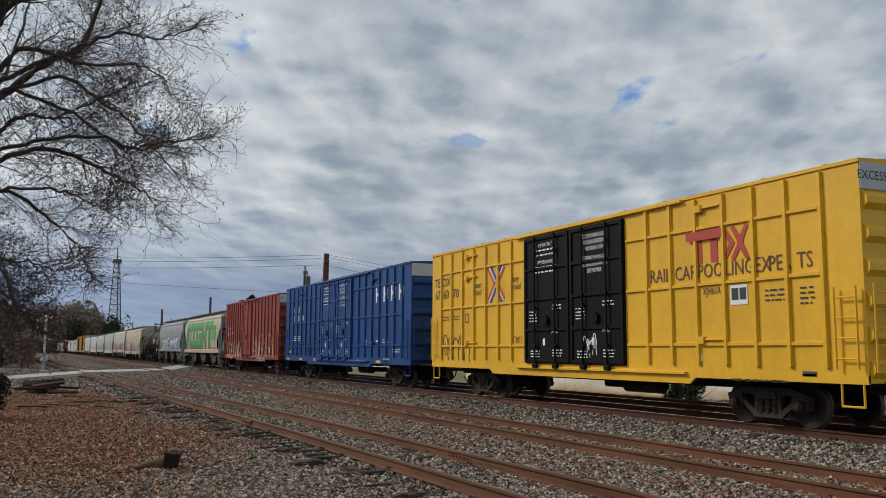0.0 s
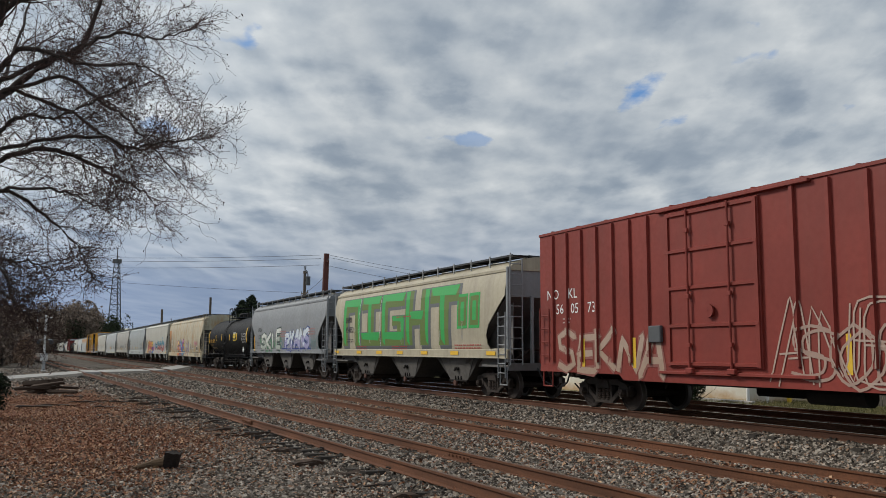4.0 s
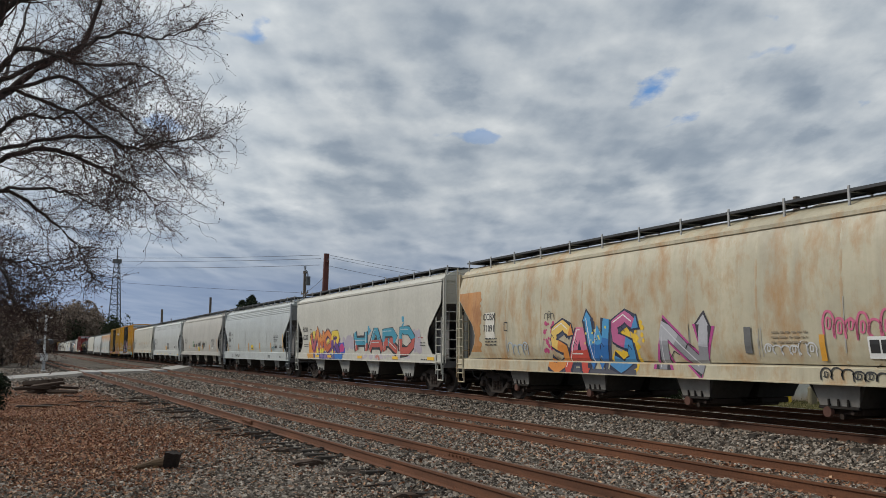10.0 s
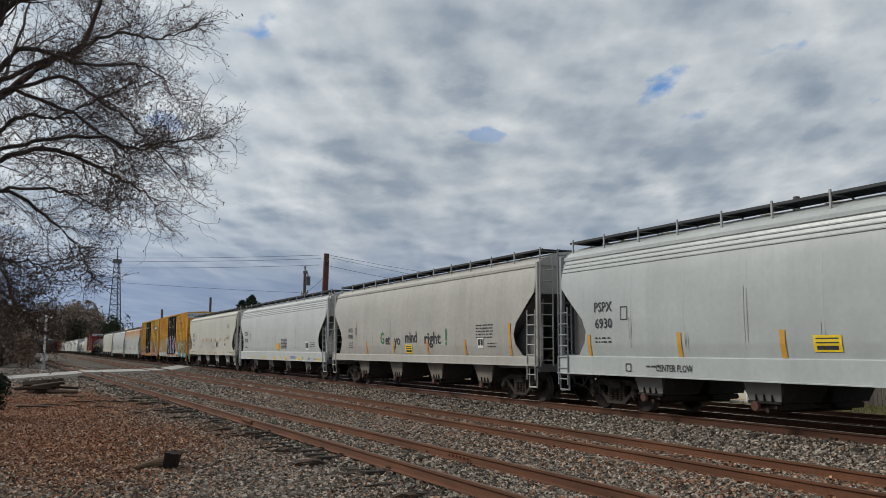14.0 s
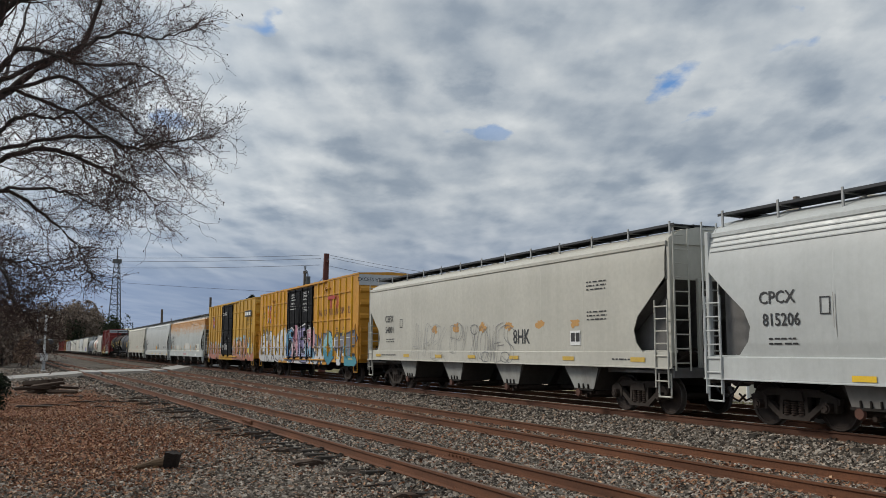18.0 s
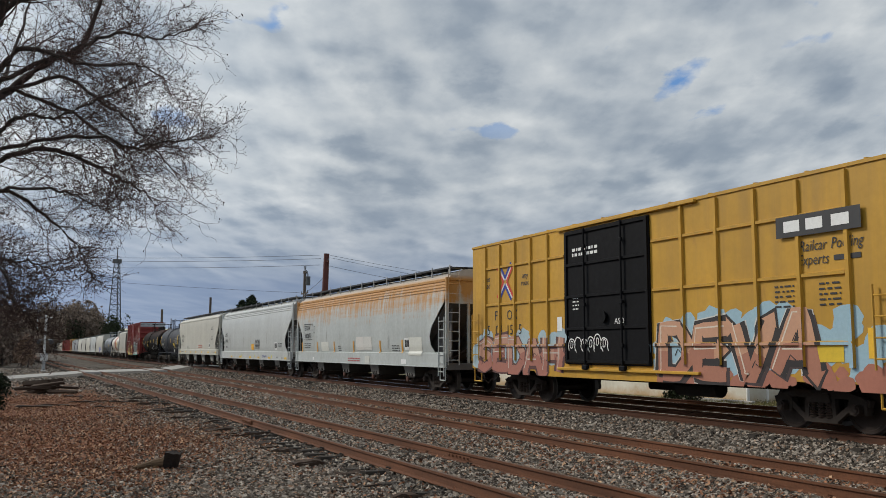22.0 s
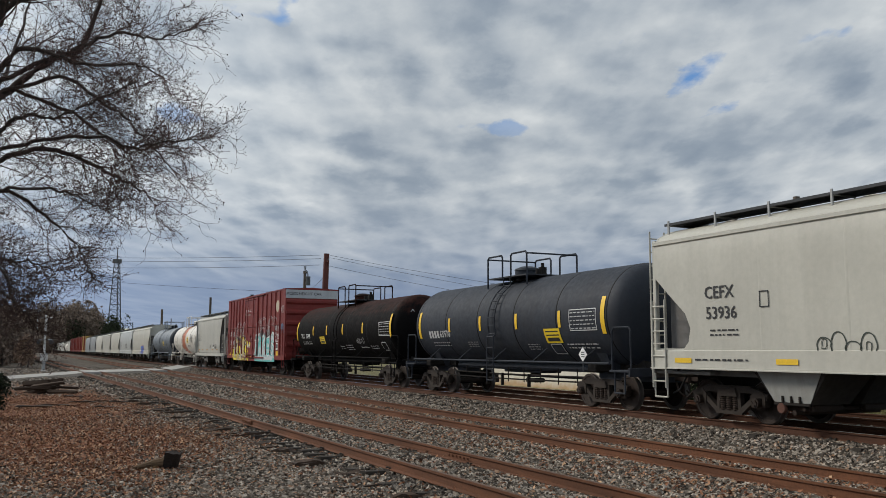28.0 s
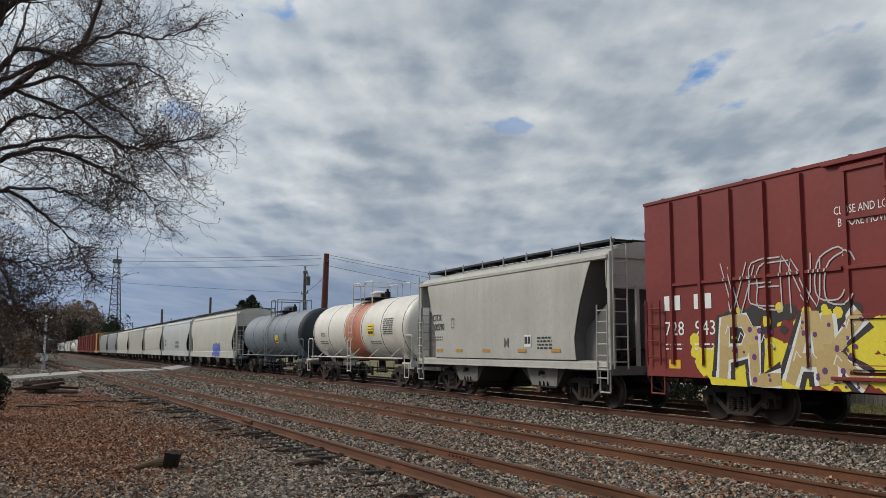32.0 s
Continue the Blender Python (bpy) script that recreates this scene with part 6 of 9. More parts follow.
CAP_RUST = plain("rusty_red_casting", (0.11, 0.05, 0.036), 0.8, 0.0, 0.4, 12.0, 0.2)
SEAM_STAIN = plain("water_stain", (0.38, 0.37, 0.34), 0.7, 0.0, 0.3, 6.0, 0.0)
BAY_GREY = paint("grimy_grey_bay", (0.20, 0.19, 0.175), 0.7, 0.25, 0.5)
GRIME_SHADE = paint("grimy_shaded_underbody", (0.03, 0.026, 0.022), 0.75, 0.3, 0.5, (0.03, 0.026, 0.022))
GRATING = plain("dark_grating", (0.05, 0.052, 0.056), 0.6, 0.4, 0.3, 30)
RAIL_PAINT = paint("pale_grey_rail_paint", (0.36, 0.365, 0.36), 0.5, 0.1, 0.3)


# ---- tank car ----
def tank_skin(radius, zc):
    return lambda z: -math.sqrt(max(0.01, radius * radius - (z - zc) ** 2))


def tank_car(label, centre_x, length, coat, radius=1.43, zc=2.5, band=None, strips=6, full=True, rail_coat=None, strip_ink=None, low_rail=True, end_coat=None, belly=False):
    car = tagged(new("tank_car"), label, "tank car", "cars of the freight train")
    car.matrix_basis = pose(centre_x, MAIN_Y, 0)
    h, rail_coat = length / 2, rail_coat or coat
    b = h - 0.27
    prof = [(-b, 0.0), (-b + 0.05, radius * 0.4), (-b + 0.18, radius * 0.72), (-b + 0.36, radius * 0.91), (-b + 0.55, radius * 0.985), (-b + 0.72, radius)]
    prof = prof + [(x, radius) for x in np.linspace(-b + 0.9, b - 0.9, 9)] + [(-x, r) for x, r in prof[::-1]]
    tank = part("tank", Geo().lathe(prof, (0, 0, zc), "x", 56), coat, car, "long cylindrical tank with dished ends")
    if end_coat:
        cap = [(x + 0.006, r + 0.006) for x, r in [(-x, r) for x, r in prof[:6][::-1]]]
        part("tank_end", Geo().lathe(cap, (0, 0, zc), "x", 56), end_coat, car, "dark dished end of the tank")
    if full:
        ring = shared(("ring", radius, zc), lambda: Geo().lathe([(-0.03, radius), (-0.02, radius + 0.004), (0.02, radius + 0.004), (0.03, radius)], (0, 0, zc), "x", 56).mesh("weld_ring"))
        for x in np.linspace(-b + 0.75, b - 0.75, 6):
            part("weld_ring", ring, coat, tank, at=pose(x, 0, 0))
    if band:
        part("painted_band", Geo().lathe([(-1.05, radius + 0.006), (1.05, radius + 0.006)], (0, 0, zc), "x", 56), band, car, "rust-red band painted round the tank's middle")
    # saddles and short sills over the trucks
    for e in (1, -1):
        x = e * (h - 1.85)
        arc = [(radius * math.sin(a) * 1.0, zc - radius * math.cos(a) - 0.01) for a in np.linspace(-0.8, 0.8, 9)]
        part("saddle", Geo().prism(arc[::-1] + [(-0.7, 0.95), (0.7, 0.95)], "x", x - 0.22, x + 0.22), rail_coat, car)
        part("stub_sill", Geo().cbox(*sorted((e * (h - 3.0), e * h)), -0.3, 0.3, 0.74, 1.08, 0.02).cbox(*sorted((e * (h - 0.85), e * (h - 0.02))), -1.5, 1.5, 1.0, 1.06, 0.01).cbox(*sorted((e * (h - 0.05), e * (h + 0.02))), -1.5, 1.5, 0.9, 1.12, 0.01), rail_coat, car)
        part("bolster", Geo().prism([(e * (h - 0.5), 1.06), (e * (h - 0.75), 1.5), (e * (h - 1.2), 1.62), (e * (h - 2.6), 1.2), (e * (h - 2.6), 1.0), (e * (h - 0.5), 1.0)][::e], "y", -0.55, 0.55).cbox(*sorted((e * (h - 2.05), e * (h - 1.65))), -1.35, 1.35, 0.98, 1.2, 0.03), STEEL_DARK, car, "heavy dark bolster under the tank")
        coupler(car, e, e * (h + 0.12))
        truck(car, x, full)
        if full:
            end_rail = Geo()
            for y in (-1.42, 1.42):
                end_rail.tube([(e * (h - 0.82), y, 1.05), (e * (h - 0.82), y, 2.05), (e * (h - 0.74), y, 2.15), (e * (h - 0.1), y, 2.15), (e * (h - 0.03), y, 2.05), (e * (h - 0.03), y, 1.05)], 0.024)
            part("end_rail", end_rail, rail_coat, car)
            part("step", step_geo(e * (h - 0.4) - 0.2, -1.5, 0.42, 0.48, 1.02), rail_coat, car)
            part("step", step_geo(e * (h - 0.4) - 0.2, 1.5, 0.42, 0.48, 1.02), rail_coat, car)
    if low_rail:
        for y in (-1.5, 1.5):
            g = Geo().tube([(-h + 0.85, y, 1.22), (h - 0.85, y, 1.22)], 0.03, 6)
            for x in np.linspace(-h + 2.2, h - 2.2, 5):
                g.tube([(x, y, 1.22), (x + 0.3, y * 0.78, zc - radius * 0.62)], 0.022, 5)
            part("side_rail", g, rail_coat, car)
    if belly:
        part("underbelly", Geo().cbox(-h + 2.7, h - 2.7, -0.55, 0.55, 0.93, 1.16, 0.08).cbox(-1.2, 1.2, -0.4, 0.4, 0.84, 0.95, 0.04), rail_coat, car, "dark jacket and sill under the tank")
    pipes = Geo().cyl((0.2, 0, zc - radius - 0.38), (0.2, 0, zc - radius + 0.1), 0.16, 14).cbox(-0.1, 0.5, -0.2, 0.2, 0.52, 0.66, 0.03)
    for y, z in ((-0.7, 0.80), (-0.9, 0.66), (0.6, 0.7)):
        pipes.tube([(-h + 3, y, z), (-0.8, y, z - 0.02), (0.9, y, z - 0.02), (h - 3, y, z)], 0.024, 6)
    for x in np.linspace(-h + 3.2, h - 3.2, 9):
        pipes.tube([(x, -0.9, 0.56), (x, -0.9, 1.02)], 0.018, 5)
    for x in (-1.4, -0.4, 1.3):
        pipes.cbox(x - 0.04, x + 0.04, -0.95, -0.85, 0.42, 0.82, 0.01)
    part("bottom_outlet", pipes, STEEL_DARK, car, "outlet valve and air pipes under the tank")
    # manway, platform and guard rail on top
    zt = zc + radius
    part("platform", Geo().box(-1.3, 1.3, -0.95, 0.95, zt + 0.02, zt + 0.06), GRATING, car)
    part("manway", Geo().cyl((-0.25, 0, zt - 0.1), (-0.25, 0, zt + 0.3), 0.42, 20).lathe([(0.3, 0.45), (0.36, 0.42), (0.44, 0.2), (0.46, 0.0)], (-0.25, 0, zt), "z", 20), rail_coat, car)
    if full:
        part("valve", Geo().cyl((0.55, 0.1, zt), (0.55, 0.1, zt + 0.36), 0.14, 12).cyl((0.55, 0.1, zt + 0.36), (0.55, 0.1, zt + 0.5), 0.06, 8), STEEL_DARK, car)
        part("valve", Geo().cyl((0.95, -0.3, zt), (0.95, -0.3, zt + 0.25), 0.1, 10), STEEL_DARK, car)
    rail = Geo()
    for y in (-0.95, 0.95):
        rail.tube([(-1.3, y, zt - 0.28), (-1.3, y, zt + 0.72), (-1.22, y, zt + 0.78), (-0.35, y, zt + 0.78), (-0.28, y, zt + 0.7), (-0.28, y, zt)], 0.03)
        rail.tube([(0.28, y, zt), (0.28, y, zt + 0.72), (0.36, y, zt + 0.78), (1.22, y, zt + 0.78), (1.3, y, zt + 0.7), (1.3, y, zt - 0.28)], 0.03)
    for x in (-1.3, 1.3):
        rail.tube([(x, -0.95, zt + 0.72), (x, 0.95, zt + 0.72)], 0.028)
    part("guard_rail", rail, rail_coat, car, "guard rail round the top platform")
    g = Geo()
    sk = tank_skin(radius, zc)
    zs = list(np.linspace(zc - 0.4, zt - 0.25, 7))
    for x in (-0.22, 0.22):
        g.tube([(x, -HW + 0.02, 0.55), (x, -HW + 0.02, zc - 0.5)] + [(x, sk(z) - 0.12, z) for z in zs] + [(x, -0.95, zt + 0.05)], 0.022, 5)
    for z in np.linspace(0.6, zc - 0.5, 5):
        g.tube([(-0.22, -HW + 0.02, z), (0.22, -HW + 0.02, z)], 0.018, 5)
    for z in zs:
        g.tube([(-0.22, sk(z) - 0.12, z), (0.22, sk(z) - 0.12, z)], 0.018, 5)
    part("ladder", g, rail_coat, car)
    return car
# ---- the train ----
CARS = []


def ends(front, rear):
    return dict(centre_x=(front + rear) / 2, length=front - rear)


def add(car):
    CARS.append((car, car.location.x))
    return car


YELLOW = paint("yellow_boxcar_paint", (0.70, 0.385, 0.018), 0.42, 0.10, 0.14, gloss=0.35)
ORANGE = paint("faded_yellow_boxcar_paint", (0.50, 0.235, 0.024), 0.5, 0.14, 0.25, rust=0.12, gloss=0.35)
MID_YELLOW = paint("dull_yellow_boxcar_paint", (0.50, 0.275, 0.03), 0.5, 0.14, 0.35, rust=0.1, gloss=0.35)
BLUE = paint("blue_boxcar_paint", (0.004, 0.046, 0.18), 0.4, 0.2, 0.10, dents=0.5, gloss=0.3)
RED = paint("oxide_red_boxcar_paint", (0.215, 0.032, 0.022), 0.55, 0.15, 0.2, gloss=0.3)
MAROON = paint("dark_red_boxcar_paint", (0.185, 0.026, 0.022), 0.5, 0.15, 0.15, gloss=0.3)
TAN_HOPPER = paint("tan_hopper_paint", (0.40, 0.355, 0.255), 0.55, 0.12, 0.4)
GREY_HOPPER = paint("grey_hopper_paint", (0.225, 0.235, 0.24), 0.5, 0.1, 0.2)
BEIGE = paint("rust_stained_beige_hopper_paint", (0.45, 0.405, 0.29), 0.55, 0.15, 0.35, rust=0.74, rust_colour=(0.35, 0.18, 0.055))
CREAM = paint("cream_hopper_paint", (0.47, 0.455, 0.395), 0.5, 0.08, 0.14)
RUST_TOP_PAINT = paint("pale_paint_rusting_from_the_roof", (0.43, 0.455, 0.44), 0.45, 0.1, 0.2, rust_from=2.95, rust_colour=(0.35, 0.165, 0.032))
PALE = paint("pale_grey_hopper_paint", (0.41, 0.435, 0.425), 0.38, 0.1, 0.16, dents=0.3)
WARM_GREY = paint("warm_grey_hopper_paint", (0.37, 0.355, 0.32), 0.55, 0.1, 0.2)
WHITE = paint("white_hopper_paint", (0.47, 0.485, 0.47), 0.4, 0.08, 0.15, dents=0.2)
OLIVE = paint("olive_grey_hopper_paint", (0.41, 0.40, 0.355), 0.55, 0.1, 0.25)
GATE_TAN = paint("grimy_tan_bay", (0.17, 0.145, 0.115), 0.7, 0.25, 0.5)
# dark for the grime on c03's bays; on c04 it also paints in shade
GATE_DARK = paint("grimy_shaded_bay", (0.075, 0.068, 0.06), 0.7, 0.3, 0.6, (0.03, 0.025, 0.02))
GATE_PALE = paint("pale_grey_bay", (0.30, 0.30, 0.28), 0.65, 0.2, 0.5)
# dark grey puts the shade of the hopper ends into their colour
END_SHADE = paint("painted_end_shade", (0.12, 0.115, 0.11), 0.7, 0.2, 0.5)
SLATE = paint("slate_tank_paint", (0.033, 0.038, 0.048), 0.6, 0.2, 0.15, gloss=0.15)
GREY_TANK = paint("grey_tank_paint", (0.15, 0.175, 0.20), 0.5, 0.12, 0.25)
WHITE_TANK = paint("white_tank_paint", (0.66, 0.62, 0.55), 0.45, 0.08, 0.25)
RUSTY_BLACK = paint("black_tank_paint_rusting_on_top", (0.0055, 0.005, 0.005), 0.7, 0.2, 0.12, (0.018, 0.015, 0.014), rust_from=3.1, rust_colour=(0.032, 0.013, 0.010), gloss=0.06)
BAND = paint("rust_red_band", (0.50, 0.17, 0.09), 0.5, 0.12, 0.2)
BUFF = paint("ochre_boxcar_paint", (0.42, 0.26, 0.07), 0.55, 0.15, 0.3)

c00 = add(boxcar("tall yellow boxcar with black double doors", top=5.13, coat=YELLOW, door=(-2.55, 2.38), door_coat=BLACK, ribs=7, bars=(4.3, 3.03, 1.7), **ends(-11.04, -29.75)))
c01 = add(boxcar("tall blue ribbed boxcar with blue doors", top=5.1, coat=BLUE, door=(-2.65, 2.35), ribs=7, bars=(4.3, 3.0, 1.74), **ends(-31.75, -50.2)))
c02 = add(boxcar("oxide red ribbed boxcar with graffiti", top=5.0, coat=RED, door=(-2.1, 0.86), panels=1, ribs=7, trucks=5.6, **ends(-51.8, -67.4)))
c03 = add(hopper("tan hopper car covered in green graffiti letters", coat=TAN_HOPPER, bays=3, end_coat=GREY_HOPPER, gate_coat=GATE_DARK, end_shade=END_SHADE, low=1.30, sill=1.58, bay_top=1.5, **ends(-69.4, -86.7)))
c04 = add(hopper("grey hopper car with white and lilac graffiti", coat=GREY_HOPPER, bays=3, gate_coat=GATE_DARK, end_shade=END_SHADE, low=1.37, sill=1.56, bay_top=1.3, **ends(-87.9, -104.4)))
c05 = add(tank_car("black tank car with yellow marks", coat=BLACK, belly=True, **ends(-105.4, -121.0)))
c06 = add(hopper("rust-stained beige hopper car with colourful graffiti", coat=BEIGE, end_shade=END_SHADE, low=0.93, sill=1.25, bay_top=0.6, **ends(-122.3, -142.0)))
c07 = add(hopper("cream hopper car with bright graffiti along its side", coat=CREAM, profile=BOXY, gate_coat=GATE_PALE, end_shade=END_SHADE, low=1.08, sill=1.38, **ends(-143.1, -162.4)))
c08 = add(hopper("pale grey-green hopper car with smooth bowed sides", coat=PALE, grooves=3, end_coat=GREY_HOPPER, end_shade=END_SHADE, low=0.92, sill=1.40, bay_top=0.56, **ends(-163.7, -182.2)))
c09 = add(hopper("warm grey hopper car with scrawled writing", coat=WARM_GREY, gate_coat=GATE_TAN, end_shade=END_SHADE, low=1.09, sill=1.36, bay_top=0.8, **ends(-183.3, -202.5)))
c10 = add(hopper("clean white hopper car with a dark lettered plate", coat=WHITE, grooves=3, gate_coat=BAY_GREY, end_shade=END_SHADE, low=0.94, sill=1.43, bay_top=0.56, **ends(-203.5, -223.5)))
c11 = add(hopper("cream hopper car with scribbled graffiti", coat=CREAM, profile=BOXY, bays=4, gate_coat=GATE_PALE, end_shade=END_SHADE, low=1.14, sill=1.53, **ends(-224.6, -244.8)))
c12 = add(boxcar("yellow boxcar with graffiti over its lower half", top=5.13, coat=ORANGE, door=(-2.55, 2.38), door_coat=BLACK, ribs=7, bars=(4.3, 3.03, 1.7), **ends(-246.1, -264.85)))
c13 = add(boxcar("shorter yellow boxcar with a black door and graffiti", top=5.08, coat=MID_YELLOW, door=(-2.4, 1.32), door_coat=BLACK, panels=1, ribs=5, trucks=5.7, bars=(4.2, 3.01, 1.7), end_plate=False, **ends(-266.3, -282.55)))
c14 = add(hopper("pale hopper car with orange rust along its roof edge", grooves=3, coat=RUST_TOP_PAINT, gate_coat=BAY_GREY, end_shade=END_SHADE, low=0.93, sill=1.45, bay_top=0.56, **ends(-284.7, -304.2)))
c15 = add(hopper("white hopper car with smooth bowed sides", coat=WHITE, grooves=2, gate_coat=BAY_GREY, end_shade=END_SHADE, low=0.93, sill=1.43, bay_top=0.56, **ends(-305.1, -325.2)))
c16 = add(hopper("cream white hopper car with shade-coloured end sheets", coat=CREAM, profile=BOXY, gate_coat=GATE_PALE, end_shade=END_SHADE, low=1.14, sill=1.57, **ends(-326.1, -346.0)))
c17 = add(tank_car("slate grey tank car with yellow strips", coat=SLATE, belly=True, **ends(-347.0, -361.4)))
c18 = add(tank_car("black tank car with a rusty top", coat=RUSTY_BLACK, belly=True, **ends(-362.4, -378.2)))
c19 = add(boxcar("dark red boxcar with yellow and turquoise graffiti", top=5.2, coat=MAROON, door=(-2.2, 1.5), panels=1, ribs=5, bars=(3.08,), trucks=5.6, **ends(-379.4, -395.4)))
c20 = add(hopper("short grey two-bay hopper car", coat=OLIVE, profile=BOXY, bays=2, notch=SLANT, rise=-0.1, walk_posts=9, end_shade=END_SHADE, low=1.05, sill=1.25, **ends(-396.9, -409.3)))
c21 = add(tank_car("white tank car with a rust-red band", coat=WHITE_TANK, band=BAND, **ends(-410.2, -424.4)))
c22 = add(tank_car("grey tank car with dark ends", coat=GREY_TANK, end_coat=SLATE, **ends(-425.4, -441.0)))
c23 = add(hopper("weathered white hopper car with blue graffiti", coat=CREAM, end_shade=END_SHADE, **ends(-442.0, -461.3)))
c24 = add(hopper("white hopper car with dark lettering", coat=WHITE, full=False, end_shade=END_SHADE, **ends(-462.2, -479.9)))
c25 = add(hopper("white hopper car with bowed sides", coat=CREAM, full=False, end_shade=END_SHADE, **ends(-480.8, -496.9)))
c26 = add(hopper("olive grey hopper car with straight sides", coat=OLIVE, profile=BOXY, full=False, end_shade=END_SHADE, **ends(-497.8, -515.6)))
FAR = ["cream", "grey", "grey", "buff", "red", "red", "maroon", "red", "olive", "tank", "tank", "cream", "white", "tank", "white", "cream", "grey", "white", "cream", "white", "white"]
x = -516.6
for kind in FAR:
    if kind in ("buff", "red", "maroon"):
        n = 15.8
        add(boxcar("far-off ribbed %s boxcar in the train" % {"buff": "ochre", "red": "oxide red", "maroon": "dark red"}[kind], top=5.0, coat={"buff": BUFF, "red": RED, "maroon": MAROON}[kind], ribs=5, full=False, end_plate=False, trucks=5.6, **ends(x, x - n)))
    elif kind == "tank":
        n = 15.0
        add(tank_car("far-off white tank car in the train", coat=WHITE_TANK, full=False, **ends(x, x - n)))
    else:
        n = 17.6
        add(hopper("far-off ribbed %s hopper car" % {"cream": "cream", "white": "white", "grey": "grey", "olive": "olive grey"}[kind], coat={"cream": CREAM, "white": WHITE, "grey": GREY_HOPPER, "olive": OLIVE}[kind], profile=BOXY if kind == "olive" else PELLET, full=False, end_shade=END_SHADE, **ends(x, x - n)))
    x -= n + 1.25


# ---- lettering, placards and graffiti ----
DOOR = lambda z: -HW - 0.056


class Marks:
    """Collects painted marks of one car, a mesh for each colour."""

    def __init__(self, car, skin=flat_skin, off=0.012):
        self.car, self.skin, self.off, self.g = car, skin, off, {}

    def geo(self, colour, name="lettering", label=""):
        return self.g.setdefault((tuple(colour), name, label), Geo())

    def text(self, x, z, size, text, colour=(0.02, 0.02, 0.022), bold=0.0, wide=1.0, slant=0.0):
        if self.skin not in (flat_skin, DOOR):
            size, bold = size * 0.86, bold + 0.012
        write(self.geo(colour), text, x, z, size, self.skin, self.off, bold, wide, None, slant)
        return self

    def rect(self, x, z, w, h, colour, name="placard", label="", off=None):
        if name in ("painted_emblem", "placard", "patch", "data_plate", "data_plate_box"):
            part(name, block(Geo(), x - w / 2, x + w / 2, z - h / 2, z + h / 2, self.skin, off or self.off), ink(colour), self.car, label)
            return self
        block(self.geo(colour, name, label), x - w / 2, x + w / 2, z - h / 2, z + h / 2, self.skin, off or self.off)
        return self

    def lines(self, x, z, w, n, colour=(0.02, 0.02, 0.022), h=0.036, gap=0.1, seed=0):
        small_print(self.geo(colour, "small_print", "stencilled lines of small print"), x, z, w, n, np.random.default_rng(seed + int(abs(x) * 100)), self.skin, h, gap, self.off)
        return self

    def frame_box(self, x, z, w, h, colour, t=0.025):
        g = self.geo(colour, "stencil_box")
        for a, b, c, d in ((x - w / 2, x + w / 2, z + h / 2 - t, z + h / 2), (x - w / 2, x + w / 2, z - h / 2, z - h / 2 + t), (x - w / 2, x - w / 2 + t, z - h / 2, z + h / 2), (x + w / 2 - t, x + w / 2, z - h / 2, z + h / 2)):
            block(g, a, b, c, d, self.skin, self.off)
        return self

    def strips(self, xs, z, w, h, colour=(0.80, 0.50, 0.02), label="yellow reflective strip"):
        for x in xs:
            g = Geo()
            block(g, x - w / 2, x + w / 2, z - h / 2, z + h / 2, self.skin, self.off + 0.002)
            part("reflector", g, ink(colour), self.car, label)
        return self

    def plate(self, x, z, w=0.42, h=0.36):
        """A white card with black boxes."""
        self.rect(x, z, w, h, (0.7, 0.7, 0.68), "data_plate", "white data plate with black boxes")
        self.rect(x - w * 0.22, z + 0.02, w * 0.4, h * 0.6, (0.02, 0.02, 0.022), "data_plate_box", off=self.off + 0.003)
        self.rect(x + w * 0.24, z + 0.02, w * 0.38, h * 0.6, (0.02, 0.02, 0.022), "data_plate_box", off=self.off + 0.003)
        return self

    def yellow_card(self, x, z, w=0.62, h=0.34):
        self.rect(x, z, w, h, (0.80, 0.56, 0.02), "placard", "yellow emergency placard with black print")
        for k in (0.3, 0.05):
            self.rect(x, z + h * k, w * 0.8, h * 0.08, (0.03, 0.03, 0.03), "placard_print", off=self.off + 0.003)
        self.rect(x, z - h * 0.25, w * 0.75, h * 0.24, (0.03, 0.03, 0.03), "placard_print", off=self.off + 0.003)
        return self

    def done(self):
        for (colour, name, label), g in self.g.items():
            if g.v:
                ob = part(name, g, ink(colour), self.car, label)
                if name in ("small_print", "lettering", "placard_print"):
                    ob["kind"] = "stuff"
        self.g = {}


W, K = (0.76, 0.76, 0.74), (0.02, 0.02, 0.022)


def cross_logo(car, x, z, size):
    """Crossed arms, each of a red stripe beside a blue one, on a white ground."""
    k = 0.60 * size
    for sx in (-1, 1):
        for sz in (-1, 1):
            d = Vector((sx * 0.84, sz * 1.0)).normalized()
            q = Vector((-d.y, d.x)) * (1 if sx * sz > 0 else -1)
            a, b = Vector((x, z)) + d * 0.07 * size, Vector((x, z)) + d * k * 1.22
            n = 0.0004 * (sx + 2 * sz)
            part("emblem_ground", stroke(Geo(), [a, b], 0.37 * size, flat_skin, 0.008 + n), ink((0.70, 0.68, 0.60)), car, "white edge of a crossed emblem")
            part("emblem_stripe", stroke(Geo(), [a + q * 0.085 * size, b + q * 0.085 * size], 0.162 * size, flat_skin, 0.012 + n), ink((0.015, 0.035, 0.27)), car, "blue stripe of a crossed emblem")
            part("emblem_stripe", stroke(Geo(), [a - q * 0.085 * size, b - q * 0.085 * size], 0.162 * size, flat_skin, 0.016 + n), ink((0.58, 0.045, 0.025)), car, "red stripe of a crossed emblem")


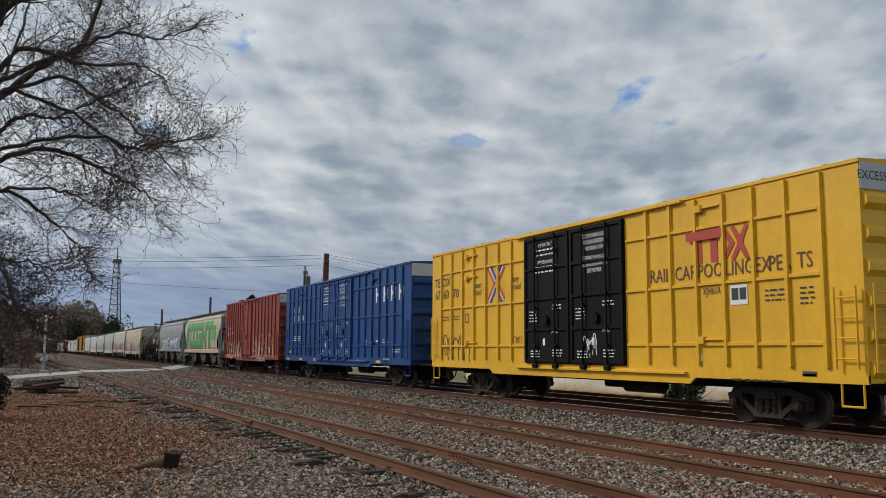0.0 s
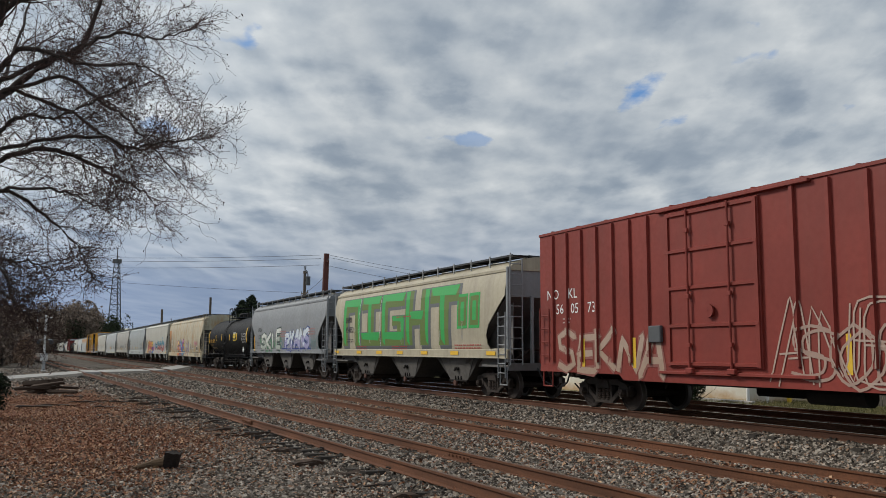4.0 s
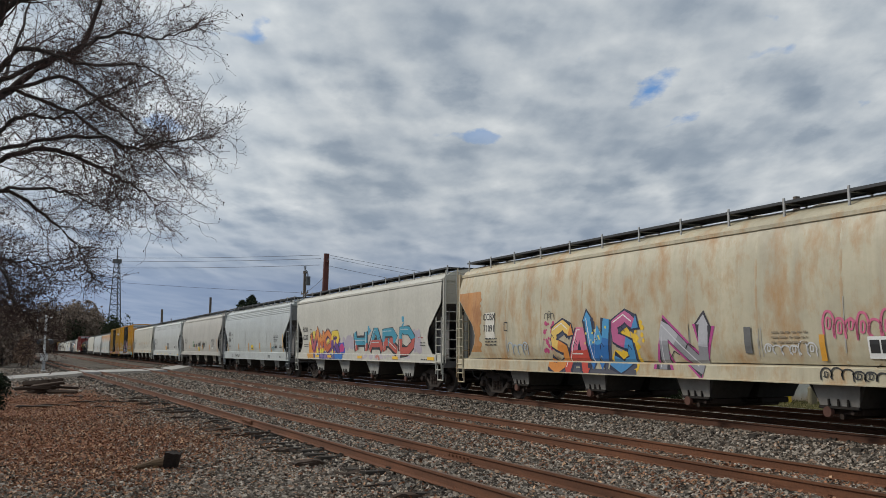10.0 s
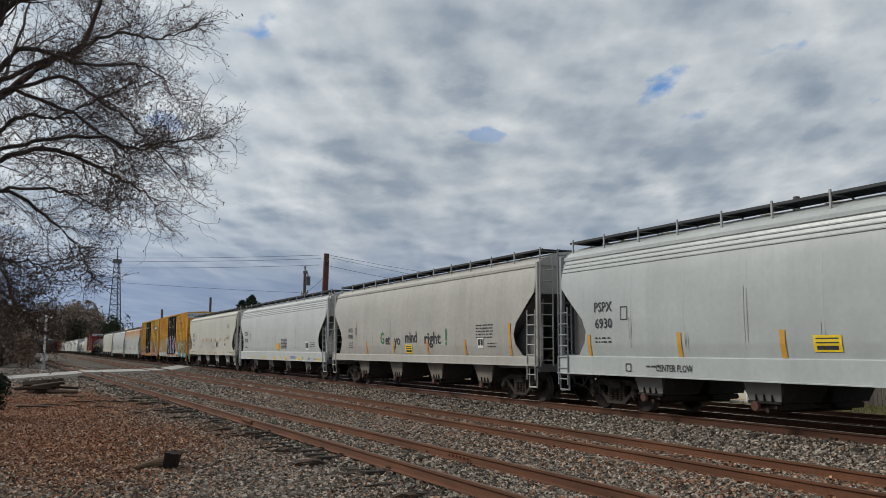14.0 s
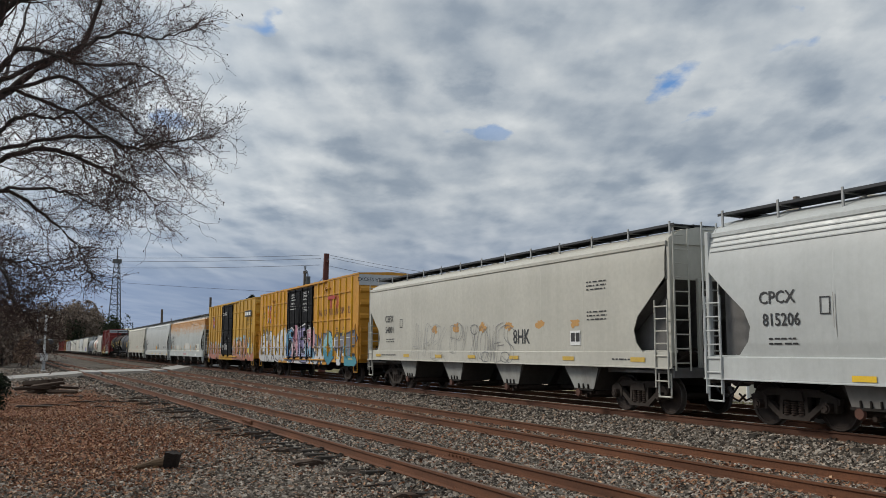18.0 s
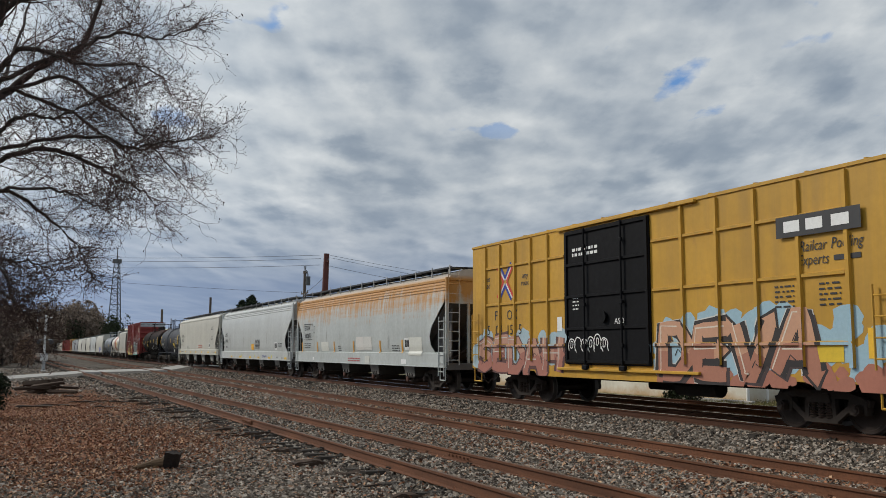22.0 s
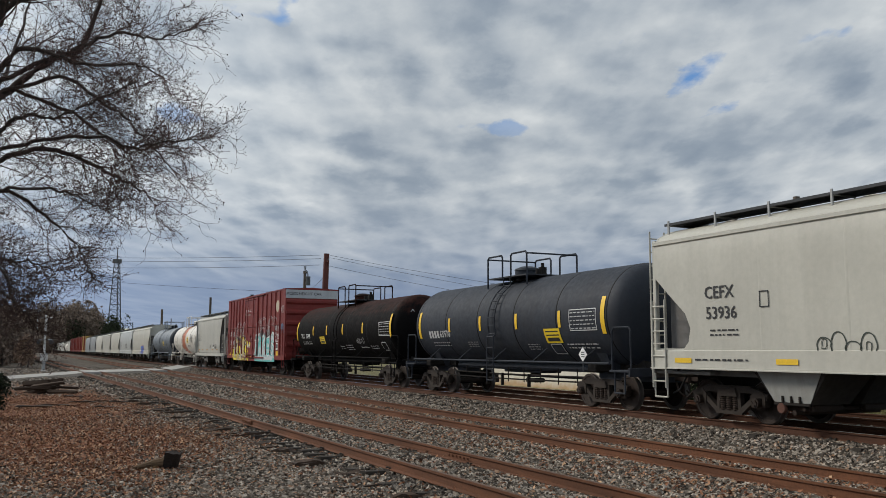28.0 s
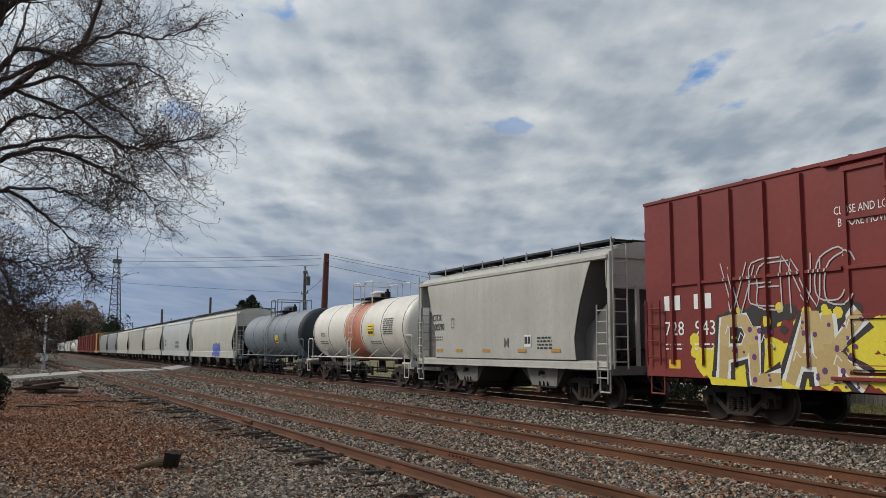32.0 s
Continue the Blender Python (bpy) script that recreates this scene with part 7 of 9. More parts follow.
def bar_logo(car, x0, x1, z0, z1, colour):
    """A heavy bar on two posts beside a double chevron."""
    g = Geo()
    w, h = x1 - x0, z1 - z0
    block(g, x0, x0 + 0.62 * w, z1 - 0.28 * h, z1, off=0.068)
    block(g, x0 + 0.13 * w, x0 + 0.25 * w, z0, z1 - 0.28 * h, off=0.012)
    block(g, x0 + 0.40 * w, x0 + 0.52 * w, z0, z1 - 0.28 * h, off=0.012)
    for o in (0.62, 0.76):
        stroke(g, [Vector((x0 + o * w, z1)), Vector((x0 + (o + 0.14) * w, (z0 + z1) / 2)), Vector((x0 + o * w, z0))], 0.09 * w, flat_skin, 0.014)
    stroke(g, [Vector((x1, z1)), Vector((x0 + 0.88 * w, (z0 + z1) / 2)), Vector((x1, z0))], 0.09 * w, flat_skin, 0.016)
    part("painted_emblem", g, ink(colour), car, "heavy red bars and chevrons")


def side_bracket(car, coat, spots):
    for x, z in spots:
        part("side_bracket", Geo().cbox(x - 0.45, x + 0.35, -HW - 0.07, -HW, z, z + 0.05, 0.008).cbox(x - 0.45, x - 0.25, -HW - 0.10, -HW, z - 0.08, z + 0.09, 0.012), coat, car)


def door_print(m, d0, mid, d1):
    x = (d0 + mid) / 2
    m.text(x, 4.62, 0.15, "IMPORTANT", W, wide=0.9).lines(x - 0.5, 4.5, 1.0, 2, W, 0.045, 0.14, 3).text(x, 4.12, 0.15, "IMPORTANTE", W, wide=0.9).lines(x - 0.55, 4.0, 1.1, 2, W, 0.045, 0.14, 4)
    x = (mid + d1) / 2
    for z, words in ((4.62, "CLOSE AND LOCK"), (4.45, "DOORS BEFORE"), (4.28, "MOVING CAR"), (4.02, "CIERRE Y PONGA"), (3.85, "EL SEGURO ANTES"), (3.68, "DE MOVER")):
        m.text(x, z, 0.16, words, W, 0.0, 0.85)
    for x, n in (((d0 + mid) / 2, 5), ((mid + d1) / 2, 9)):
        m.lines(x - 0.9, 2.7, 0.42, 4, W, 0.03, 0.09, n).lines(x + 0.35, 2.85, 0.5, 2, W, 0.035, 0.09, n + 1).lines(x - 0.85, 1.55, 0.5, 3, W, 0.03, 0.08, n + 2).lines(x + 0.35, 1.58, 0.5, 3, W, 0.03, 0.08, n + 3).lines(x + 0.3, 3.05, 0.3, 1, W, 0.04, 0.1, n + 4)
        m.rect(x - 0.1, 1.8, 0.12, 0.2, W).text(x + 0.5, 2.1, 0.2, "ASD", W)


# ---- graffiti: outlines in the plane of the side, laid on every plate that they cross ----
STROKES = {"A": (((0, 0), (0.42, 1), (0.6, 1), (1, 0)), ((0.22, 0.36), (0.8, 0.36))), "C": (((1, 0.82), (0.75, 1), (0.2, 0.95), (0, 0.5), (0.2, 0.05), (0.75, 0), (1, 0.2)),), "D": (((0.08, 0), (0.08, 1), (0.65, 0.98), (1, 0.6), (0.95, 0.3), (0.6, 0), (0.08, 0)),),
           "E": (((1, 1), (0.1, 0.97), (0.05, 0.5), (0.1, 0.02), (1, 0)), ((0.05, 0.5), (0.8, 0.52))), "H": (((0.05, 0), (0, 1)), ((0.95, 0), (1, 1)), ((0, 0.5), (1, 0.5))), "I": (((0.5, 0), (0.5, 1)),), "K": (((0.05, 0), (0.0, 1)), ((1, 1), (0.1, 0.45), (1, 0))),
           "L": (((0.1, 1), (0.05, 0), (0.9, 0.04)),), "N": (((0, 0), (0.05, 1), (0.9, 0.05), (1, 1)),), "O": (((0.5, 1), (0.05, 0.75), (0.0, 0.3), (0.45, 0), (0.95, 0.25), (1, 0.7), (0.5, 1)),), "P": (((0.1, 0), (0.05, 1), (0.75, 1), (1, 0.75), (0.8, 0.48), (0.1, 0.42)),),
           "R": (((0.05, 0), (0.05, 1), (0.75, 1), (1, 0.74), (0.75, 0.5), (0.1, 0.46)), ((0.45, 0.46), (1, 0))), "S": (((1, 0.86), (0.6, 1), (0.1, 0.85), (0.15, 0.58), (0.85, 0.44), (0.95, 0.15), (0.5, 0), (0, 0.14)),), "T": (((0, 0.95), (1, 1)), ((0.5, 0.95), (0.45, 0))),
           "V": (((0, 1), (0.45, 0), (0.55, 0), (1, 1)),), "W": (((0, 1), (0.25, 0), (0.5, 0.75), (0.75, 0), (1, 1)),), "X": (((0, 0), (1, 1)), ((0, 1), (1, 0))), "Y": (((0, 1), (0.5, 0.5), (1, 1)), ((0.5, 0.5), (0.4, 0)))}


def clip(poly, axis, limit, keep_above):
    """The part of an outline on one side of a line."""
    out = []
    for p, q in zip(poly, poly[1:] + poly[:1]):
        a, b = (p[axis] - limit) * (1 if keep_above else -1), (q[axis] - limit) * (1 if keep_above else -1)
        if a >= 0:
            out.append(p)
        if (a > 0 and b < 0) or (a < 0 and b > 0):
            t = a / (a - b)
            out.append((p[0] + (q[0] - p[0]) * t, p[1] + (q[1] - p[1]) * t))
    return out


def hopper_plates(profile, low, sill):
    """Plates (x0, x1, z0, z1, y at z0, y at z1) of a hopper's side: the sill's face and the bands of its bowed sheet."""
    sk = skin_of(profile)
    zs = [sill + 0.02] + [z for z, _ in profile if z > sill + 0.03]
    return [(-20, 20, low + 0.03, sill - 0.012, -1.601, -1.601)] + [(-20, 20, a, b, sk(a), sk(b)) for a, b in zip(zs, zs[1:])]


def boxcar_plates(length, top, door, ribs, bars=(), panels=1, low=0.98, rib_from=1.25):
    """The wall between the posts, the posts' faces, the bars and the doors with their frames."""
    h, (d0, d1) = length / 2, door
    out = [(-h, d0, low + 0.14, top - 0.15, -HW, -HW), (d1, h, low + 0.14, top - 0.15, -HW, -HW), (-h, h, low - 0.16, low + 0.14, -HW - 0.013, -HW - 0.013), (d0 + 0.02, d1 - 0.02, low + 0.2, top - 0.22, -HW - 0.056, -HW - 0.056)]
    for a, b in ((-h, d0), (d1, h)):
        seg = (b - a) / (ribs + 1)
        for i in range(1, ribs + 1):
            x = a + seg * i
            out.append((x - 0.042, x + 0.042, rib_from, top - 0.16, -HW - 0.066, -HW - 0.066))
        for z in bars:
            for i in range(ribs + 1):
                if not ((a < 0 and i == 0) or (a > 0 and i == ribs)):
                    out.append((a + seg * i + 0.06, a + seg * (i + 1) - 0.06, z - 0.03, z + 0.03, -HW - 0.051, -HW - 0.051))
    z0, z1 = low + 0.2, top - 0.22
    for i in range(panels):
        a, b = d0 + (d1 - d0) * i / panels, d0 + (d1 - d0) * (i + 1) / panels
        for z in np.linspace(z0 + 0.08, z1 - 0.08, 5):
            out.append((a + 0.06, b - 0.06, z - 0.03, z + 0.03, -HW - 0.101, -HW - 0.101))
        for x in (a + 0.09, b - 0.09):
            out.append((x - 0.05, x + 0.05, z0 + 0.03, z1 - 0.03, -HW - 0.096, -HW - 0.096))
    return out


class Mural:
    def __init__(self, car, plates, seed):
        self.car, self.plates, self.todo, self.rng = car, plates, [], np.random.default_rng(seed)

    def poly(self, pts, colour, level):
        self.todo.append((level, colour, [(float(a), float(b)) for a, b in pts]))

    def line(self, pts, width, colour, level, upper=None, split=0.0, ends=0.9):
        """A ribbon along points; with upper, the parts above the height split take that colour."""
        fine = []
        for p, q in zip(pts, pts[1:]):
            n = max(1, int(math.hypot(q[0] - p[0], q[1] - p[1]) / 0.16)) if upper else 1
            fine += [(p[0] + (q[0] - p[0]) * i / n, p[1] + (q[1] - p[1]) * i / n) for i in range(n)]
        fine.append(pts[-1])
        row = []
        for i, p in enumerate(fine):
            a, b = Vector(fine[max(i - 1, 0)]), Vector(fine[min(i + 1, len(fine) - 1)])
            d = (b - a).normalized() if (b - a).length > 1e-6 else Vector((1, 0))
            k = width / 2 * (ends if i in (0, len(fine) - 1) else 1.0)
            row.append(((p[0] - d.y * k, p[1] + d.x * k), (p[0] + d.y * k, p[1] - d.x * k)))
        for (a, b), (c, d) in zip(row, row[1:]):
            tone = upper if upper and (a[1] + b[1] + c[1] + d[1]) / 4 > split + self.rng.normal(0, 0.05) else colour
            self.poly([a, b, d, c], tone, level)

    def cloud(self, x0, x1, z0, z1, colour, level, n=40, r=0.3):
        for _ in range(n):
            cx, cz, k = self.rng.uniform(x0, x1), self.rng.uniform(z0, z1), r * self.rng.uniform(0.5, 1.2)
            self.poly([(cx + 1.25 * k * math.cos(a) * self.rng.uniform(0.75, 1.15), cz + k * math.sin(a) * self.rng.uniform(0.75, 1.15)) for a in np.linspace(0, 6.283, 11)[:-1]], colour, level)

    def dots(self, x0, x1, z0, z1, colour, level, n=20, r=0.05):
        for _ in range(n):
            cx, cz, k = self.rng.uniform(x0, x1), self.rng.uniform(z0, z1), r * self.rng.uniform(0.5, 1.3)
            self.poly([(cx + k * math.cos(a), cz + k * math.sin(a)) for a in np.linspace(0, 6.283, 8)[:-1]], colour, level)

    def word(self, text, x0, x1, z0, z1, tones, rim, fat=0.3, halo=None, halo_fat=0.26, rim_fat=0.1, shine=None, wave=0.08, lean=0.1, spikes=True, drop=None):
        """Letters of fat strokes with a rim; tones: (lower, upper) pairs taken in turn."""
        w, rng = (x1 - x0) / len(text), self.rng
        for n, ch in enumerate(text):
            lift, grow, tilt = rng.normal(0, wave), 1 + rng.normal(0, wave), lean + rng.normal(0, 0.08)
            a, h = x0 + w * n + fat * 0.32, (z1 - z0 - fat * 0.8) * grow
            base = z0 + fat * 0.4 + max(-fat * 0.2, lift * 0.5)
            low, high = tones[n % len(tones)]
            for k, st in enumerate(STROKES[ch]):
                pts = [(a + u * (w - fat * 0.55) + v * h * tilt, base + v * h) for u, v in st]
                if halo:
                    self.line(pts, fat + halo_fat * 2, halo, 1, ends=1.3)
                if drop:
                    self.line([(p[0] + 0.1, p[1] - 0.09) for p in pts], fat + rim_fat, drop, 2, ends=1.2)
                self.line(pts, fat + rim_fat * 2, rim, 3, ends=1.25)
                self.line(pts, fat, low, 4, high, base + h * rng.uniform(0.4, 0.6))
                if spikes:
                    for end, prev in ((pts[0], pts[1]), (pts[-1], pts[-2])):
                        if rng.random() < 0.55:
                            d = (Vector(end) - Vector(prev)).normalized()
                            q, e = Vector((-d.y, d.x)), Vector(end)
                            for grow_by, tone, lv in ((rim_fat, rim, 3), (0.0, high if d.y > 0 else low, 4)):
                                self.poly([e + q * (fat * 0.75 + grow_by), e + d * (fat * 0.8 + grow_by * 1.6), e - q * (fat * 0.55 + grow_by)], tone, lv)
                if shine:
                    self.line([(p[0] - fat * 0.22, p[1] + fat * 0.16) for p in pts[:3]], 0.035, shine, 6)
            for _ in range(2):
                u, v = rng.uniform(0.1, 0.8), rng.uniform(0.1, 0.8)
                self.line([(a + u * w * 0.8, base + v * h), (a + (u + 0.1) * w * 0.8, base + (v + 0.14) * h), (a + (u + 0.24) * w * 0.8, base + (v + 0.05) * h)], 0.03, rim, 5)

    def sketch(self, text, x0, x1, z0, z1, colour, width=0.045, lean=0.08, gap=0.11):
        """Hollow letters in thin lines."""
        w, rng = (x1 - x0) / len(text), self.rng
        for n, ch in enumerate(text):
            for st in STROKES[ch]:
                pts = [(x0 + w * n + u * w * 0.9 + v * lean * (z1 - z0) + rng.normal(0, 0.03), z0 + v * (z1 - z0) + rng.normal(0, 0.04)) for u, v in st]
                for o in (-gap, gap):
                    self.line(curve_pts([(p[0] + o, p[1] - o * 0.4) for p in pts], 3), width, colour, 6)

    def done(self, label):
        geos, count = {}, {}
        for level, colour, pts in self.todo:
            c = count[level] = count.get(level, 0) + 1
            off = 0.003 + 0.002 * level + 0.0018 * (c % 90) / 90
            g = geos.setdefault((level, colour), Geo())
            xs, zs = [p[0] for p in pts], [p[1] for p in pts]
            for x0, x1, z0, z1, ya, yb in self.plates:
                if max(xs) <= x0 or min(xs) >= x1 or max(zs) <= z0 or min(zs) >= z1:
                    continue
                cut = pts
                for axis, limit, above in ((0, x0, True), (0, x1, False), (1, z0, True), (1, z1, False)):
                    cut = clip(cut, axis, limit, above) if cut else cut
                if len(cut) > 2:
                    g.add([(a, ya + (yb - ya) * (b - z0) / (z1 - z0) - off, b) for a, b in cut], [tuple(range(len(cut)))])
        for (level, colour), g in geos.items():
            if g.v:
                tagged(part("graffiti", g, ink(colour), self.car, label), kind="stuff")


# car 0: yellow, with slogan
m = Marks(c00)
m.text(-8.86, 3.97, 0.46, "TB").text(-8.15, 3.97, 0.46, "OX").text(-8.86, 3.53, 0.46, "67").text(-8.15, 3.53, 0.46, "60").text(-7.36, 3.53, 0.46, "70")
m.text(-5.68, 3.72, 0.3, "next", slant=0.2).text(-5.68, 3.48, 0.3, "load", slant=0.2).text(-3.14, 3.76, 0.3, "any", slant=0.2).text(-3.14, 3.52, 0.3, "road", slant=0.2)
m.lines(-8.4, 2.75, 0.55, 2, K).lines(-7.55, 2.75, 0.5, 2, K).frame_box(-6.5, 2.65, 0.26, 0.3, K)
for word, x, w in (("RAIL", 3.72, 0), ("CAR", 4.62, 0), ("POO", 5.42, 0), ("LING", 6.3, 0), ("EX", 6.96, 0), ("PER", 7.42, 0), ("TS", 8.05, 0)):
    m.text(x, 3.31, 0.46, word, (0.10, 0.03, 0.015), wide=0.82)
m.text(5.45, 2.86, 0.24, "XJH61A", wide=0.7).plate(6.27, 2.74, 0.5, 0.42).lines(7.0, 2.8, 0.5, 3, K).lines(7.9, 2.8, 0.35, 4, K).rect(5.0, 1.42, 0.2, 0.16, W)
m.rect(8.05, 1.12, 0.34, 0.1, (0.05, 0.05, 0.05)).lines(6.0, 0.98, 1.5, 1, K, 0.05)
m.done()
bar_logo(c00, 4.72, 6.56, 3.50, 4.22, (0.40, 0.03, 0.015))
cross_logo(c00, -4.41, 3.70, 1.0)
scrawl(c00, -8.4, -6.3, 1.1, 2.15, K, 3, width=0.04, loops=5)
scrawl(c00, -3.3, -2.8, 1.7, 2.05, (0.1, 0.05, 0.02), 4, width=0.02, loops=3)
side_bracket(c00, YELLOW, [(-6.1, 4.72), (-6.1, 1.78), (5.5, 4.72), (5.5, 1.78), (-6.1, 4.0)])
m = Marks(c00, DOOR, 0.008)
door_print(m, -2.55, -0.15, 2.35)
m.done()
scrawl(c00, 0.55, 1.15, 1.35, 2.0, W, 6, DOOR, 0.03, 4)

# car 1: blue
m = Marks(c01)
for x in (5.6, 6.5, 7.35, 8.2):
    m.rect(x - 0.005, 3.92, 0.19, 0.14, W, "painted_emblem", "white block of a large company mark").rect(x - 0.18, 3.92, 0.15, 0.66, W, "painted_emblem").rect(x + 0.17, 3.92, 0.15, 0.5, W, "painted_emblem")
m.text(-7.55, 3.72, 0.46, "LR", W).text(-6.55, 3.72, 0.46, "S", W).text(-7.55, 3.26, 0.46, "13", W).text(-6.7, 3.26, 0.46, "00", W).text(-5.85, 3.26, 0.46, "80", W)
m.lines(-7.6, 2.3, 0.6, 3, W).lines(-6.7, 2.3, 0.5, 3, W).frame_box(-4.3, 2.5, 0.26, 0.32, W).lines(3.9, 2.0, 0.4, 3, W).lines(6.2, 2.0, 0.6, 2, W).lines(7.3, 1.6, 0.8, 2, W).lines(6.3, 1.2, 0.7, 4, W).rect(5.55, 1.9, 0.3, 0.14, W)
m.strips((-8.6, -6.0, -3.4, 3.2, 5.7), 1.06, 0.55, 0.11, (0.70, 0.36, 0.02)).rect(-8.3, 1.45, 0.42, 0.14, (0.75, 0.52, 0.02)).lines(5.0, 0.88, 2.0, 1, W)
m.done()
scrawl(c01, -6.4, -2.9, 1.05, 2.2, (0.01, 0.012, 0.02), 11, width=0.05, loops=6)
side_bracket(c01, BLUE, [(-5.9, 4.6), (-5.9, 1.85), (5.4, 4.6), (5.4, 1.85)])
m = Marks(c01, DOOR, 0.008)
door_print(m, -2.65, -0.2, 2.3)
m.done()

# car 2: oxide red
m = Marks(c02)
m.text(-7.1, 3.12, 0.4, "NO", W).text(-6.1, 3.12, 0.4, "KL", W).text(-6.75, 2.70, 0.4, "56", W).text(-6.0, 2.70, 0.4, "05", W).text(-5.2, 2.70, 0.4, "73", W).lines(-6.6, 2.45, 0.4, 2, (0.4, 0.3, 0.28))
m.strips((-5.6, -3.4, 2.9, 5.0, 6.5), 1.5, 0.12, 0.75, (0.68, 0.42, 0.02)).lines(-1.6, 3.5, 1.2, 3, (0.5, 0.42, 0.4), 0.07, 0.13).lines(5.9, 2.4, 0.45, 6, (0.45, 0.36, 0.34)).rect(5.8, 1.5, 0.5, 0.3, (0.4, 0.38, 0.36))
m.done()
mu = Mural(c02, boxcar_plates(15.6, 5.0, (-2.1, 0.86), 7), 21)
mu.word("SEKNA", -6.9, -2.3, 0.95, 2.0, [((0.36, 0.25, 0.18), (0.40, 0.29, 0.22))], (0.24, 0.08, 0.06), 0.17, None, rim_fat=0.04, wave=0.1)
mu.sketch("ANEVR", 1.1, 6.0, 0.95, 2.4, (0.42, 0.30, 0.24), 0.04)
mu.sketch("SOE", 1.6, 4.6, 1.0, 2.0, (0.36, 0.24, 0.19), 0.06)
mu.done("faded tan graffiti letters")
part("junction_box", Geo().cbox(-2.75, -2.3, -HW - 0.1, -HW, 1.75, 2.15, 0.02), DARK_METAL, c02)

# car 3: tan with green letters
sk_p, sk_b = skin_of(PELLET), skin_of(BOXY)


def on_sill(skin, top=1.40):
    return lambda z: min(skin(z), -1.603) if z < top else skin(z) - 0.002


GREEN, OLIVE_INK, SHADE_INK = (0.02, 0.34, 0.065), (0.105, 0.16, 0.022), (0.105, 0.112, 0.115)


def block_word(car):
    """Huge square letters of bars that are bright green on one face and olive on the other, over a grey drop shade."""
    mu = Mural(car, hopper_plates(PELLET, 1.30, 1.58), 7)
    glyphs = {"N": ((0, 0, 0.3, 1), (0.7, 0, 1, 1), (0.1, 0.72, 0.9, 1)), "I": ((0.35, 0.1, 0.68, 0.9), (0.02, 0.74, 1, 1), (0.02, 0, 1, 0.27)), "G": ((0, 0, 0.3, 1), (0.1, 0.74, 1, 1), (0.1, 0, 1, 0.26), (0.72, 0.1, 1, 0.52), (0.5, 0.38, 1, 0.56)),
              "H": ((0, 0, 0.33, 1), (0.67, 0, 1, 1), (0.2, 0.36, 0.8, 0.62)), "T": ((0.34, 0, 0.68, 0.9), (0, 0.72, 1, 1))}
    x0, z0, h = -7.15, 1.74, 2.13
    for ch, w in (("N", 2.3), ("I", 2.4), ("G", 2.5), ("H", 2.25), ("T", 2.4)):
        for n, (a, b, c, d) in enumerate(glyphs[ch]):
            xa, xb, za, zb = x0 + a * w, x0 + c * w, z0 + b * h, z0 + d * h
            wide, tall = xb - xa, zb - za
            mu.poly([(xa - 0.05, zb + 0.03), (xb + 0.2, zb + 0.03), (xb + 0.24, za - 0.13), (xa + 0.1, za - 0.14)], SHADE_INK, 1)
            mu.poly([(xa, za), (xb, za), (xb, zb), (xa, zb)], OLIVE_INK, 2)
            if tall > wide:
                mu.poly([(xa + (0.45 if n % 2 else 0.0) * wide, zb), (xa + (1.0 if n % 2 else 0.5) * wide, zb), (xa + (1.0 if n % 2 else 0.62) * wide, za), (xa + (0.7 if n % 2 else 0.25) * wide, za + 0.25 * wide)], GREEN, 3)
            else:
                mu.poly([(xa, zb), (xb, zb), (xb - 0.1 * wide, zb - 0.62 * tall), (xa + 0.3 * tall, zb - 0.5 * tall)], GREEN, 4)
        x0 += w + 0.12
    for xa, xb, za, zb in ((5.1, 5.9, 2.3, 3.5), (6.0, 6.8, 2.3, 3.5)):
        for colour, i, lv in ((GREEN, 0.0, 1), (OLIVE_INK, 0.1, 2), (GREEN, 0.27, 3)):
            mu.poly([(xa + i, za + i), (xb - i, za + i), (xb - i, zb - i), (xa + i, zb - i)], colour, lv)
    mu.line([(-4.82, 1.75), (-4.98, 2.9), (-4.86, 3.85)], 0.035, (0.6, 0.6, 0.55), 5)
    mu.line([(-2.25, 1.72), (-2.42, 2.7), (-2.3, 3.8)], 0.035, (0.6, 0.6, 0.55), 5)
    mu.done("huge square green letters with a grey shade")


block_word(c03)
m = Marks(c03, on_sill(sk_p, 1.58), 0.016)
m.text(-6.35, 2.92, 0.42, "SHPX").text(-6.2, 2.47, 0.42, "454852").lines(-6.6, 2.05, 0.9, 2, K).lines(-5.2, 1.72, 1.3, 2, (0.4, 0.05, 0.04)).lines(-1.0, 1.72, 1.6, 2, (0.4, 0.05, 0.04)).lines(4.9, 1.75, 2.0, 2, (0.4, 0.05, 0.04)).lines(-0.5, 2.9, 1.6, 1, (0.4, 0.05, 0.04))
m.strips((-8.0, -4.9, -2.4, -0.1, 2.3, 4.9, 7.6), 1.46, 0.62, 0.13, (0.74, 0.44, 0.02)).rect(-8.4, 1.9, 0.1, 0.5, K)
m.done()

# car 4: grey with two pale pieces
m = Marks(c04, on_sill(sk_p, 1.56), 0.012)
m.text(-5.6, 2.80, 0.42, "CRDX", (0.06, 0.065, 0.07)).text(-5.55, 2.36, 0.42, "12784", (0.06, 0.065, 0.07)).lines(-6.4, 2.05, 0.8, 3, (0.08, 0.08, 0.085)).lines(-0.7, 2.65, 1.5, 3, (0.35, 0.16, 0.15), 0.06, 0.14).lines(5.2, 2.7, 1.2, 3, (0.35, 0.16, 0.15), 0.06, 0.14).lines(-7.2, 1.47, 0.8, 1, K).strips((-7.0,), 1.95, 0.13, 0.95, (0.68, 0.38, 0.03))
m.done()
